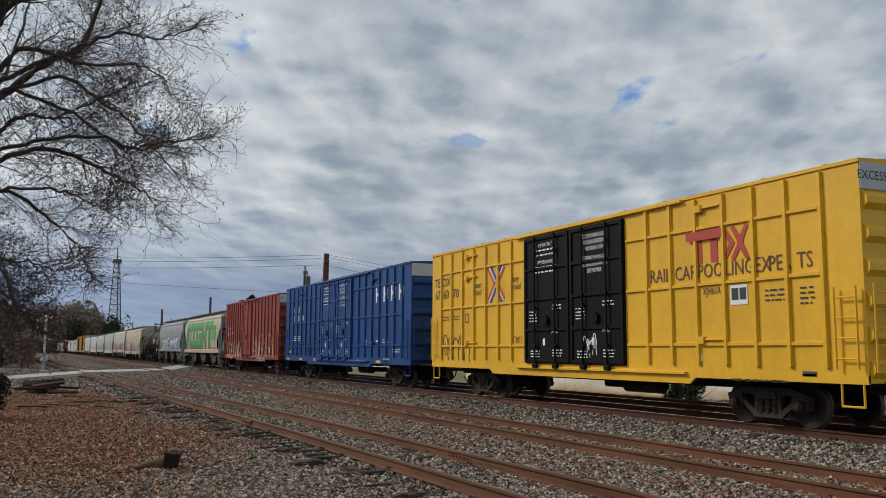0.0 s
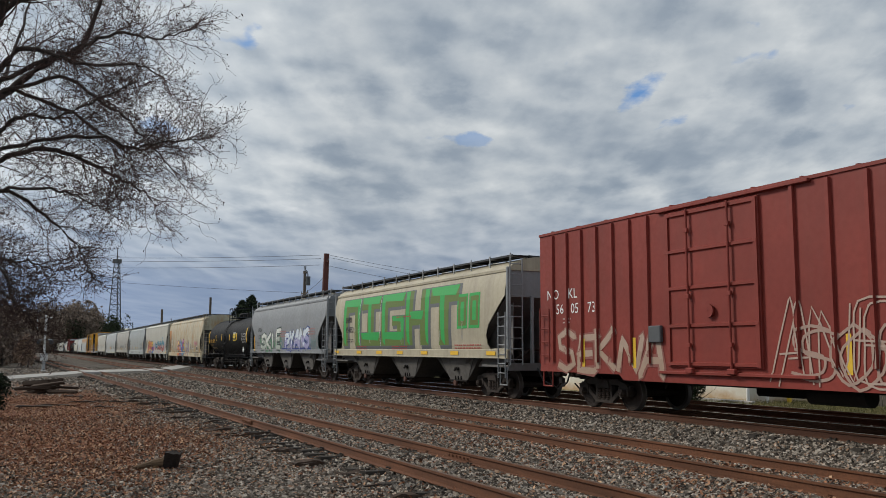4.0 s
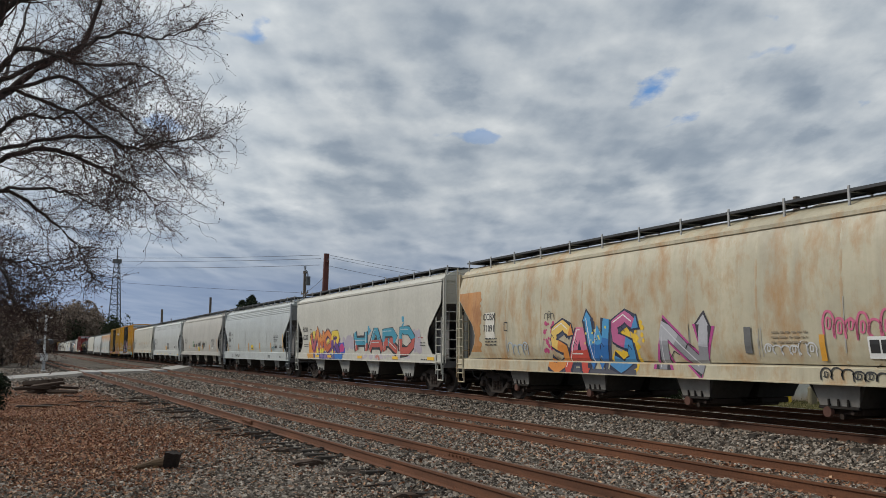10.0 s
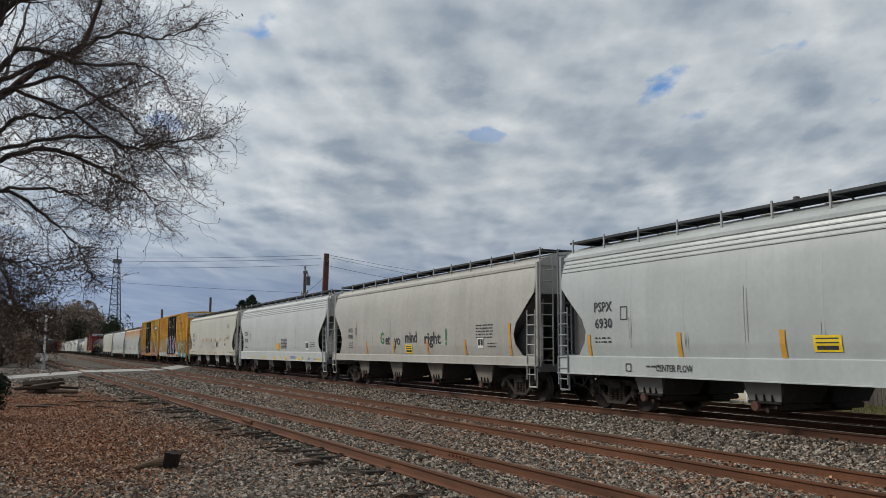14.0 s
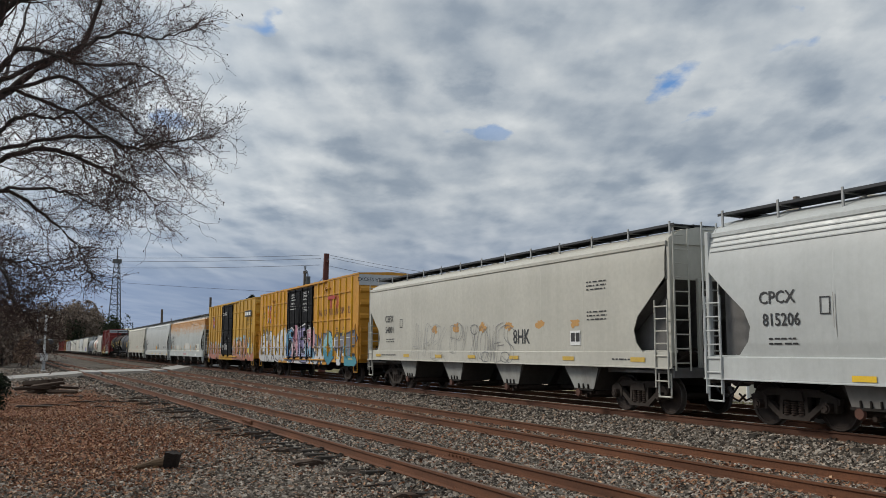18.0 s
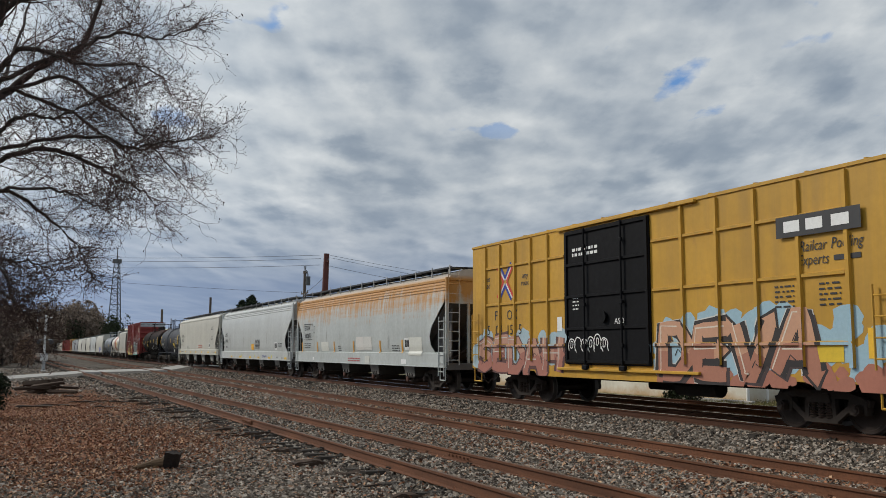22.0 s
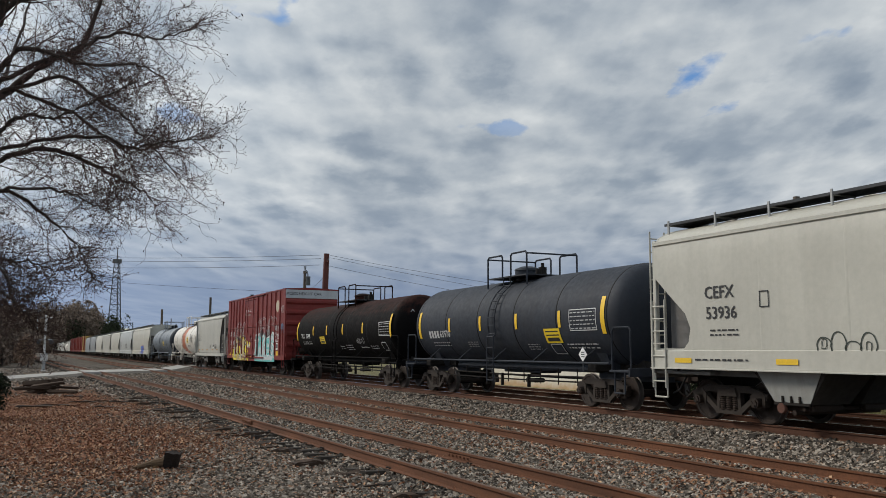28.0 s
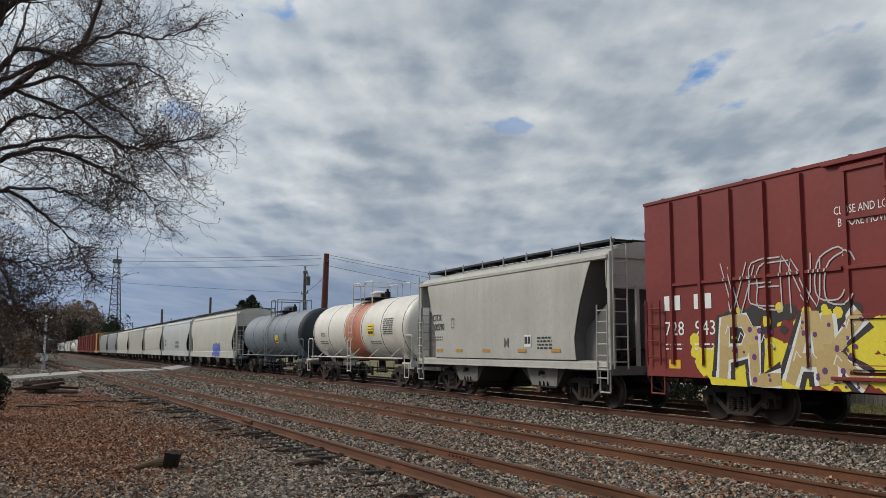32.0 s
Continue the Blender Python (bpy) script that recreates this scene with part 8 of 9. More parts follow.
mu = Mural(c04, hopper_plates(PELLET, 1.37, 1.56), 31)
mu.cloud(-5.4, -0.3, 1.6, 2.3, (0.10, 0.22, 0.13), 0, 26, 0.26)
mu.word("SKIE", -5.3, -0.5, 1.58, 2.62, [((0.40, 0.44, 0.38), (0.62, 0.64, 0.58))], (0.03, 0.05, 0.045), 0.26, None, rim_fat=0.06, shine=(0.72, 0.72, 0.68), lean=0.18, wave=0.1)
mu.line([(-0.5, 1.6), (0.05, 1.95), (-0.45, 2.1)], 0.14, (0.10, 0.20, 0.24), 3)
mu.cloud(0.3, 5.4, 1.6, 2.3, (0.27, 0.28, 0.34), 0, 26, 0.25)
mu.word("PYANS", 0.4, 5.3, 1.58, 2.68, [((0.34, 0.33, 0.52), (0.58, 0.64, 0.68))], (0.02, 0.05, 0.22), 0.30, None, rim_fat=0.06, shine=(0.72, 0.74, 0.76), lean=0.15, wave=0.12)
mu.line([(-0.2, 1.62), (1.2, 1.57), (3.2, 1.60), (5.6, 1.62), (5.5, 1.85)], 0.12, (0.05, 0.08, 0.30), 2)
mu.done("pale spiky graffiti letters with dark rims")
scrawl(c04, 5.6, 7.0, 1.5, 2.3, (0.12, 0.25, 0.25), 33, sk_p, 0.025, 6)

# car 5: black tank
sk_t = tank_skin(1.43, 2.5)
m = Marks(c05, sk_t, 0.014)
m.text(-6.0, 2.22, 0.41, "UTLX", (0.70, 0.36, 0.02), 0.008, 0.88).text(-4.92, 2.22, 0.41, "679722", (0.70, 0.36, 0.02), 0.008, 0.74).lines(-6.3, 1.95, 1.0, 1, (0.5, 0.3, 0.05)).lines(-6.2, 1.75, 1.6, 2, (0.25, 0.17, 0.06)).lines(-2.5, 1.8, 0.35, 3, (0.3, 0.3, 0.3))
m.yellow_card(2.81, 2.46, 0.8, 0.5).rect(2.81, 2.77, 0.85, 0.1, (0.35, 0.35, 0.34)).frame_box(5.85, 2.37, 1.35, 0.6, (0.6, 0.6, 0.6)).lines(5.25, 2.6, 1.2, 5, (0.45, 0.45, 0.45), 0.03, 0.11)
m.strips((-4.0, -1.75, 1.2, 3.6), 2.5, 0.14, 0.48).strips((-6.95, 6.75), 2.55, 0.18, 1.0)
m.done()


def head_text(car, tangent, text, y, z, size, colour, wide=0.8):
    """Lettering on the dished end that faces +x."""
    v, q = letters(text, size, 0.0)
    pts = []
    for a, b, _ in v:
        yy, zz = y + a * size * wide, z + b * size
        pts.append((tangent + 0.72 * math.sqrt(max(0.02, 1 - (yy * yy + (zz - 2.5) ** 2) / 1.43 ** 2)) + 0.03, yy, zz))
    part("lettering", Geo().add(pts, q), ink(colour), car)


head_text(c05, 6.81, "UTLX", -0.75, 3.25, 0.26, (0.42, 0.40, 0.25))
head_text(c18, 6.91, "TILX", -0.75, 3.25, 0.26, (0.5, 0.5, 0.5))


def diamond(car, x, z, y, r=0.22):
    d = part("hazard_diamond", Geo().prism([(x, z - r), (x + r, z), (x, z + r), (x - r, z)], "y", y - 0.006, y), WHITE_INK, car, "white diamond placard on a bracket")
    g = Geo()
    for k in (-0.3, 0.0, 0.3):
        g.box(x - r * 0.4, x + r * 0.4, y - 0.011, y - 0.009, z + k * r - 0.012, z + k * r + 0.012)
    part("diamond_print", g, BLACK_INK, d)
    part("diamond_bracket", Geo().tube([(x, y + 0.01, z - r * 0.8), (x, y + 0.01, 1.0)], 0.02, 5), DARK_METAL, car)


diamond(c05, 6.3, 1.55, -1.52)

# car 6: rust-stained beige
m = Marks(c06, on_sill(sk_p, 1.25), 0.012)
m.rect(-7.35, 2.35, 0.62, 0.85, (0.60, 0.57, 0.50), "placard", "pale patch behind the car's marks").done()
m.off = 0.018
m.text(-7.4, 2.62, 0.36, "CCBX").text(-7.4, 2.25, 0.36, "71091").lines(-7.7, 1.95, 0.8, 3, K).frame_box(-6.3, 2.3, 0.22, 0.28, K).plate(7.1, 1.62, 0.5, 0.4).rect(3.95, 1.78, 0.2, 0.55, (0.12, 0.12, 0.12)).lines(4.6, 1.95, 0.9, 3, (0.25, 0.2, 0.13))
m.strips((5.85, 8.3), 1.62, 0.13, 0.5, (0.62, 0.30, 0.03))
m.done()
mu = Mural(c06, hopper_plates(PELLET, 0.93, 1.25), 41)
mu.cloud(-0.6, 0.2, 1.1, 2.1, (0.72, 0.46, 0.03), 0, 14, 0.2)
mu.dots(-0.3, 0.5, 1.7, 2.3, (0.72, 0.46, 0.03), 1, 26, 0.06)
mu.dots(-4.1, -3.3, 1.5, 2.35, (0.45, 0.05, 0.16), 1, 26, 0.06)
mu.word("SAWS", -3.9, 0.1, 1.0, 2.35, [((0.60, 0.22, 0.04), (0.72, 0.48, 0.12)), ((0.50, 0.06, 0.04), (0.58, 0.16, 0.26)), ((0.02, 0.14, 0.40), (0.05, 0.27, 0.52)), ((0.05, 0.22, 0.45), (0.45, 0.10, 0.24))], (0.015, 0.02, 0.05), 0.29, None, rim_fat=0.055, shine=(0.70, 0.68, 0.66), lean=0.1, wave=0.1, drop=(0.05, 0.06, 0.10))
mu.dots(-2.2, -1.0, 1.4, 2.2, (0.60, 0.55, 0.10), 5, 14, 0.035)
mu.line([(-3.6, 1.02), (0.2, 1.02)], 0.14, (0.07, 0.07, 0.09), 2)
mu.word("N", 1.15, 2.75, 1.0, 2.25, [((0.25, 0.25, 0.27), (0.40, 0.40, 0.43))], (0.03, 0.025, 0.035), 0.30, (0.40, 0.05, 0.22), 0.13, rim_fat=0.06, lean=0.0, wave=0.0, shine=(0.55, 0.55, 0.58))
mu.done("bright graffiti letters in blue, pink and yellow")
rp = np.random.default_rng(42)
rows = []
for z in np.linspace(1.5, 3.5, 22):
    x0 = -9.85 + 0.16 + float(np.interp(z, [p[0] for p in NOTCH], [p[1] for p in NOTCH]))
    x1 = -8.02 + rp.normal(0, 0.07)
    rows.append([(a, sk_p(z) - 0.006, z) for a in np.linspace(x0, max(x1, x0 + 0.1), 5)])
part("primer_patch", Geo().sheet(rows, False), paint("orange_primer", (0.42, 0.185, 0.05), 0.6, 0.3, 0.4, (0.30, 0.24, 0.16), rust=0.4), c06, "orange-brown primer patch")
scrawl(c06, 5.9, 7.4, 1.75, 2.3, (0.55, 0.12, 0.22), 43, sk_p, 0.05, 6)
scrawl(c06, 5.8, 8.0, 1.0, 1.26, K, 44, on_sill(sk_p), 0.03, 9)
scrawl(c06, 4.4, 5.7, 1.45, 1.75, (0.6, 0.6, 0.6), 45, sk_p, 0.03, 6)
scrawl(c06, -6.2, -5.0, 1.4, 1.8, (0.35, 0.42, 0.48), 46, sk_p, 0.04, 4)
scrawl(c06, -4.0, -3.5, 2.4, 2.7, K, 47, sk_p, 0.02, 3)

# car 7: cream with teal and red letters
mu = Mural(c07, hopper_plates(BOXY, 1.08, 1.38), 52)
mu.cloud(-7.2, -1.4, 1.45, 1.9, (0.62, 0.25, 0.03), 0, 40, 0.24)
mu.cloud(-6.9, -2.3, 1.9, 2.35, (0.66, 0.52, 0.08), 0, 40, 0.2)
mu.cloud(-2.9, -1.3, 1.4, 1.85, (0.04, 0.06, 0.36), 1, 26, 0.2)
mu.cloud(-2.2, -1.5, 1.45, 1.75, (0.42, 0.03, 0.16), 2, 14, 0.16)
mu.word("VWOR", -6.8, -2.1, 1.42, 2.46, [((0.36, 0.07, 0.10), (0.52, 0.15, 0.03)), ((0.50, 0.12, 0.02), (0.60, 0.22, 0.04)), ((0.46, 0.10, 0.03), (0.58, 0.18, 0.04)), ((0.10, 0.03, 0.20), (0.64, 0.46, 0.04))], (0.03, 0.012, 0.03), 0.29, None, rim_fat=0.05, lean=0.05, wave=0.1, drop=(0.12, 0.03, 0.16))
mu.dots(-5.6, -2.4, 1.42, 1.55, (0.66, 0.56, 0.05), 5, 5, 0.14)
mu.cloud(-7.3, -6.2, 1.14, 1.34, (0.55, 0.28, 0.05), 0, 14, 0.12)
mu.cloud(-6.2, -2.2, 1.14, 1.34, (0.05, 0.07, 0.22), 1, 40, 0.16)
mu.cloud(-5.0, -3.4, 1.14, 1.34, (0.20, 0.13, 0.28), 2, 14, 0.12)
mu.cloud(-2.6, -1.6, 1.14, 1.34, (0.02, 0.14, 0.42), 2, 14, 0.12)
mu.cloud(0.0, 7.4, 1.6, 2.3, (0.47, 0.39, 0.34), 0, 110, 0.15)
mu.cloud(-1.5, 0.2, 1.65, 2.1, (0.36, 0.32, 0.37), 0, 45, 0.15)
mu.cloud(6.6, 7.6, 1.5, 2.3, (0.36, 0.32, 0.37), 1, 40, 0.13)
for ch, x, w in (("H", 0.25, 1.6), ("A", 2.0, 1.7), ("R", 3.75, 1.6), ("D", 5.4, 1.6)):
    mu.word(ch, x, x + w, 1.40, 2.50, [((0.40, 0.07, 0.05), (0.03, 0.24, 0.34))], (0.015, 0.018, 0.022), 0.32, None, rim_fat=0.05, lean=0.0, wave=0.03, spikes=False, shine=(0.42, 0.50, 0.52))
mu.cloud(1.9, 2.3, 2.3, 2.6, (0.05, 0.27, 0.40), 1, 10, 0.09)
mu.cloud(5.75, 6.0, 2.35, 2.85, (0.05, 0.27, 0.40), 1, 10, 0.08)
mu.cloud(0.5, 7.0, 1.18, 1.34, (0.44, 0.39, 0.44), 0, 30, 0.1)
mu.cloud(2.9, 3.3, 1.18, 1.32, (0.46, 0.20, 0.16), 1, 8, 0.08)
mu.done("bright graffiti letters along the side and sill")
m = Marks(c07, on_sill(sk_b, 1.38), 0.012)
m.text(-7.75, 2.62, 0.42, "FLOX").text(-7.7, 2.2, 0.42, "62202", wide=0.95).lines(-7.95, 1.85, 0.8, 2, K).frame_box(-6.7, 2.5, 0.26, 0.3, K).strips((-5.5, -3.5, 0.9, 5.1, 8.6), 1.24, 0.6, 0.12, (0.72, 0.42, 0.02)).lines(7.6, 1.85, 0.5, 2, K).lines(7.7, 1.22, 0.7, 1, K).lines(7.4, 2.05, 0.5, 1, (0.35, 0.05, 0.05))
m.done()

# car 8: pale grey-green
m = Marks(c08, on_sill(sk_p, 1.40), 0.012)
m.text(-7.05, 2.68, 0.42, "PSPX").text(-7.02, 2.25, 0.42, "6930", wide=1.05).lines(-7.4, 1.9, 0.7, 2, K).frame_box(-6.15, 2.5, 0.28, 0.34, K).text(-4.3, 1.14, 0.26, "CENTER FLOW", wide=0.85).frame_box(-6.0, 1.14, 0.22, 0.2, K)
m.strips((-7.7, -4.1, -1.02, 2.13, 5.02), 1.70, 0.14, 0.56, (0.60, 0.30, 0.03)).strips((7.85,), 1.95, 0.14, 1.0, (0.60, 0.30, 0.03)).yellow_card(0.06, 1.70, 0.66, 0.32).lines(5.7, 2.4, 1.0, 4, K).lines(5.9, 1.85, 0.55, 1, K).rect(6.2, 1.72, 0.5, 0.14, (0.03, 0.03, 0.03)).lines(7.0, 1.8, 0.6, 2, K).rect(7.3, 1.14, 0.22, 0.1, (0.05, 0.06, 0.05)).lines(4.4, 1.22, 0.5, 3, K, 0.04, 0.07).lines(-5.3, 1.2, 0.5, 1, K)
m.done()
scrawl(c08, 5.2, 5.9, 1.45, 1.85, (0.1, 0.25, 0.3), 61, sk_p, 0.02, 5)

# car 9: warm grey, hand-written words
m = Marks(c09, on_sill(sk_p, 1.36), 0.012)
m.text(-2.9, 2.02, 0.78, "G", (0.03, 0.20, 0.06), 0.01, 0.9).text(-2.3, 1.96, 0.66, "et", K, 0.005, 1.1).text(-1.25, 1.94, 0.66, "yo", K, 0.005, 1.15).text(0.15, 2.04, 0.70, "mind", K, 0.005, 1.0).text(2.15, 1.98, 0.72, "right", K, 0.005, 1.25).text(3.35, 2.0, 0.95, "!", (0.03, 0.22, 0.10), 0.01, 1.1)
m.text(-6.95, 2.45, 0.3, "GPLX").text(-6.95, 2.15, 0.3, "77098").lines(-7.2, 1.9, 0.6, 3, K).frame_box(-6.2, 2.4, 0.2, 0.26, K).yellow_card(-0.1, 1.60, 0.7, 0.34).lines(5.7, 2.4, 1.2, 5, K).plate(6.0, 1.80, 0.4, 0.34).lines(6.5, 1.8, 0.6, 2, K)
m.strips((-4.84, -1.67, 1.71, 4.86), 1.66, 0.13, 0.52, (0.58, 0.27, 0.03)).strips((7.98,), 1.9, 0.13, 1.0, (0.58, 0.27, 0.03))
m.done()

# cars 10 and 15: white, clean
for car, num in ((c10, "815206"), (c15, "814376")):
    m = Marks(car, on_sill(sk_p, 1.43), 0.012)
    m.text(-7.85, 2.62, 0.42, "CPCX").text(-7.75, 2.17, 0.42, num, wide=0.9).lines(-8.1, 1.82, 0.75, 2, K).frame_box(-6.66, 2.42, 0.24, 0.34, K).rect(0.57, 1.73, 0.72, 0.40, (0.75, 0.38, 0.03), "placard", "orange emergency placard").lines(1.3, 2.2, 1.25, 7, K, 0.05, 0.085)
    m.text(3.9, 1.13, 0.22, "CENTER FLOW", (0.03, 0.05, 0.25), 0.0, 0.85, 0.15).strips((-5.88, -3.1, -0.05, 2.35, 5.1, 8.9), 1.06, 0.52, 0.11, (0.76, 0.48, 0.02)).plate(6.6, 1.78, 0.55, 0.46).lines(7.2, 1.95, 0.8, 3, K).lines(8.0, 1.1, 0.9, 1, K)
    for x in (-2.6, 1.35, 5.75):
        m.geo((0.70, 0.62, 0.05), "yellow_diamond").add([(x, -1.626, 1.02), (x + 0.1, -1.626, 1.13), (x, -1.626, 1.24), (x - 0.1, -1.626, 1.13)], [(0, 1, 2, 3)])
    m.rect(7.0, 1.1, 0.3, 0.09, (0.2, 0.2, 0.2))
    m.done()

# cars 11 and 16: cream
for car, num, tagged_ in ((c11, "54001", True), (c16, "53936", False)):
    m = Marks(car, on_sill(sk_b, 1.55), 0.012)
    m.text(-7.6, 2.82, 0.44, "CEFX").text(-7.55, 2.37, 0.44, num).lines(-7.9, 2.02, 0.85, 2, K).frame_box(-6.3, 2.62, 0.26, 0.34, K).lines(-8.4, 1.38, 1.6, 1, K, 0.04)
    m.strips((-8.8, -5.75, -2.75, -0.1, 2.77, 5.78, 8.85), 1.34, 0.56, 0.11, (0.55, 0.36, 0.06) if tagged_ else (0.76, 0.48, 0.02)).plate(6.13, 1.9, 0.5, 0.4).lines(6.7, 2.6, 0.9, 3, K).lines(6.7, 3.4, 0.9, 3, K).lines(7.8, 1.36, 1.0, 1, K)
    if not tagged_:
        m.lines(1.0, 1.95, 1.9, 2, (0.45, 0.10, 0.06), 0.08, 0.15)
    else:
        for x in (-3.1, -1.3, 0.66, 2.45, 4.29, 6.12):
            r = np.random.default_rng(int(x * 100) % 997)
            ring = [(x + 0.27 * math.cos(0.314 * q) * r.uniform(0.5, 1.25), 2.32 + 0.14 * math.sin(0.314 * q) * r.uniform(0.5, 1.5)) for q in range(20)]
            part("rust_spot", Geo().add([(a, sk_b(b) - 0.006, b) for a, b in ring], [tuple(range(20))]), ink((0.50, 0.27, 0.08)), car, "ochre rust stain")
    m.done()
mu = Mural(c11, hopper_plates(BOXY, 1.14, 1.53), 71)
mu.sketch("ANREK", -5.2, -2.2, 1.25, 2.4, (0.27, 0.27, 0.27), 0.014, 0.2, 0.09)
mu.sketch("EPY", -1.8, -0.5, 1.5, 2.4, (0.20, 0.20, 0.20), 0.016, 0.15, 0.06)
mu.sketch("XOWES", -0.2, 2.7, 1.2, 2.35, (0.18, 0.18, 0.185), 0.018, 0.1, 0.10)
for x, z, n in ((0.1, 2.25, 3), (0.9, 1.35, 4), (2.2, 1.35, 4)):
    mu.line(curve_pts([(x + 0.28 * math.cos(a) * (1 + 0.2 * math.sin(n * a)), z + 0.16 * math.sin(a)) for a in np.linspace(0, 6.0, 9)], 3), 0.022, (0.12, 0.12, 0.13), 6)
mu.done("thin hollow letters scrawled in dark spray")
m = Marks(c11, sk_b, 0.012)
m.text(3.2, 1.95, 0.72, "8HK", (0.03, 0.03, 0.032), -0.004, 0.85).done()
scrawl(c16, -5.0, -3.7, 1.4, 1.9, (0.04, 0.05, 0.04), 74, sk_b, 0.025, 4)

# car 12: yellow with graffiti
m = Marks(c12)
m.text(-8.26, 2.66, 0.42, "TB").text(-7.42, 2.66, 0.42, "OX").text(-8.26, 2.22, 0.42, "63").text(-7.4, 2.22, 0.42, "81").text(-6.5, 2.22, 0.42, "51").text(-8.2, 3.85, 0.28, "next", slant=0.2).text(-8.2, 3.62, 0.28, "load", slant=0.2).text(-5.6, 3.85, 0.28, "any", slant=0.2).text(-5.6, 3.62, 0.28, "road", slant=0.2)
for word, x in (("RAIL", 3.72), ("CAR", 4.62), ("POO", 5.42), ("LING", 6.3), ("EX", 6.96), ("PER", 7.42), ("TS", 8.1)):
    m.text(x, 3.41, 0.46, word, (0.10, 0.03, 0.015), wide=0.82)
m.rect(6.48, 2.05, 0.5, 0.5, (0.62, 0.42, 0.02)).rect(7.46, 2.2, 0.5, 0.6, (0.62, 0.42, 0.02)).rect(8.36, 1.06, 0.6, 0.2, (0.70, 0.48, 0.02)).rect(6.5, 1.22, 0.4, 0.35, (0.62, 0.38, 0.02)).lines(6.25, 2.62, 0.5, 4, K).lines(7.2, 2.62, 0.5, 4, K)
m.done()
bar_logo(c12, 5.01, 6.8, 3.6, 4.22, (0.36, 0.03, 0.02))
cross_logo(c12, -6.9, 3.73, 0.9)
mu = Mural(c12, boxcar_plates(18.75, 5.13, (-2.55, 2.38), 7, (4.3, 3.03, 1.7), 2), 81)
mu.cloud(-9.0, -2.9, 1.7, 2.45, (0.42, 0.08, 0.06), 0, 50, 0.22)
mu.cloud(-9.2, -2.8, 1.0, 1.4, (0.42, 0.42, 0.42), 0, 60, 0.25)
mu.word("EKASR", -9.0, -2.8, 0.95, 2.55, [((0.46, 0.46, 0.46), (0.60, 0.60, 0.59))], (0.08, 0.08, 0.09), 0.42, (0.48, 0.47, 0.46), 0.12, rim_fat=0.06, lean=0.05, wave=0.08, shine=(0.72, 0.72, 0.72))
mu.cloud(-2.6, 2.4, 0.85, 1.1, (0.55, 0.55, 0.56), 0, 30, 0.18)
mu.word("CAER", -2.75, 2.6, 0.95, 2.62, [((0.05, 0.16, 0.34), (0.14, 0.36, 0.55)), ((0.55, 0.33, 0.38), (0.48, 0.20, 0.26)), ((0.35, 0.36, 0.52), (0.26, 0.22, 0.42)), ((0.20, 0.38, 0.52), (0.52, 0.28, 0.32))], (0.012, 0.014, 0.03), 0.46, (0.66, 0.66, 0.67), 0.14, rim_fat=0.08, lean=0.03, wave=0.07, shine=(0.70, 0.72, 0.74))
mu.word("XOTE", 2.8, 8.95, 0.85, 2.3, [((0.52, 0.54, 0.55), (0.16, 0.16, 0.19)), ((0.04, 0.20, 0.27), (0.20, 0.44, 0.48)), ((0.52, 0.54, 0.55), (0.17, 0.17, 0.20)), ((0.05, 0.24, 0.30), (0.16, 0.16, 0.19))], (0.012, 0.02, 0.045), 0.52, None, rim_fat=0.07, lean=0.0, wave=0.06, shine=(0.62, 0.66, 0.66))
mu.done("silver, lilac and turquoise graffiti letters")
m = Marks(c12, DOOR, 0.008)
door_print(m, -2.55, -0.15, 2.35)
m.done()
m = Marks(c12, flat_skin, 0.02)
m.plate(7.46, 1.5, 0.5, 0.42).done()
side_bracket(c12, ORANGE, [(-5.6, 4.5), (4.9, 4.6)])

# car 13: shorter yellow
m = Marks(c13)
m.rect(6.35, 4.0, 2.0, 0.42, (0.02, 0.02, 0.022), "painted_emblem", "black panel with white blocks", off=0.07)
m.done()
m.off = 0.075
for x in (5.75, 6.3, 6.9):
    m.rect(x, 4.0, 0.4, 0.22, W, "painted_emblem")
m.done()
m.off = 0.012
m.text(6.2, 3.57, 0.3, "Railcar", slant=0.2, wide=0.8).text(6.98, 3.57, 0.3, "Pooling", slant=0.2, wide=0.8).text(6.2, 3.3, 0.3, "Experts", slant=0.2, wide=0.8).rect(6.97, 3.3, 0.6, 0.1, K).text(-7.1, 3.86, 0.26, "next", slant=0.2).text(-7.1, 3.64, 0.26, "load", slant=0.2).text(-4.64, 3.82, 0.26, "any", slant=0.2).text(-4.64, 3.6, 0.26, "road", slant=0.2)
m.text(-6.35, 2.64, 0.44, "FB").text(-5.45, 2.64, 0.44, "OX").text(-6.97, 2.18, 0.44, "5").text(-6.3, 2.18, 0.44, "04").text(-5.6, 2.18, 0.44, "15").text(-4.96, 2.18, 0.44, "5").lines(5.2, 2.85, 0.5, 5, K).lines(6.3, 2.85, 0.5, 5, K).rect(6.5, 1.55, 0.6, 0.4, (0.66, 0.45, 0.02)).rect(-2.75, 2.3, 0.25, 0.4, W)
m.strips((-2.2, 0.95, 7.4), 1.7, 0.14, 0.55, (0.78, 0.45, 0.02))
m.done()
cross_logo(c13, -5.88, 3.71, 0.95)
mu = Mural(c13, boxcar_plates(16.25, 5.08, (-2.4, 1.32), 5, (4.2, 3.01, 1.7)), 91)
mu.cloud(1.4, 7.9, 1.2, 2.3, (0.30, 0.45, 0.53), 0, 60, 0.28)
mu.cloud(1.5, 8.0, 0.86, 1.1, (0.36, 0.14, 0.09), 1, 50, 0.16)
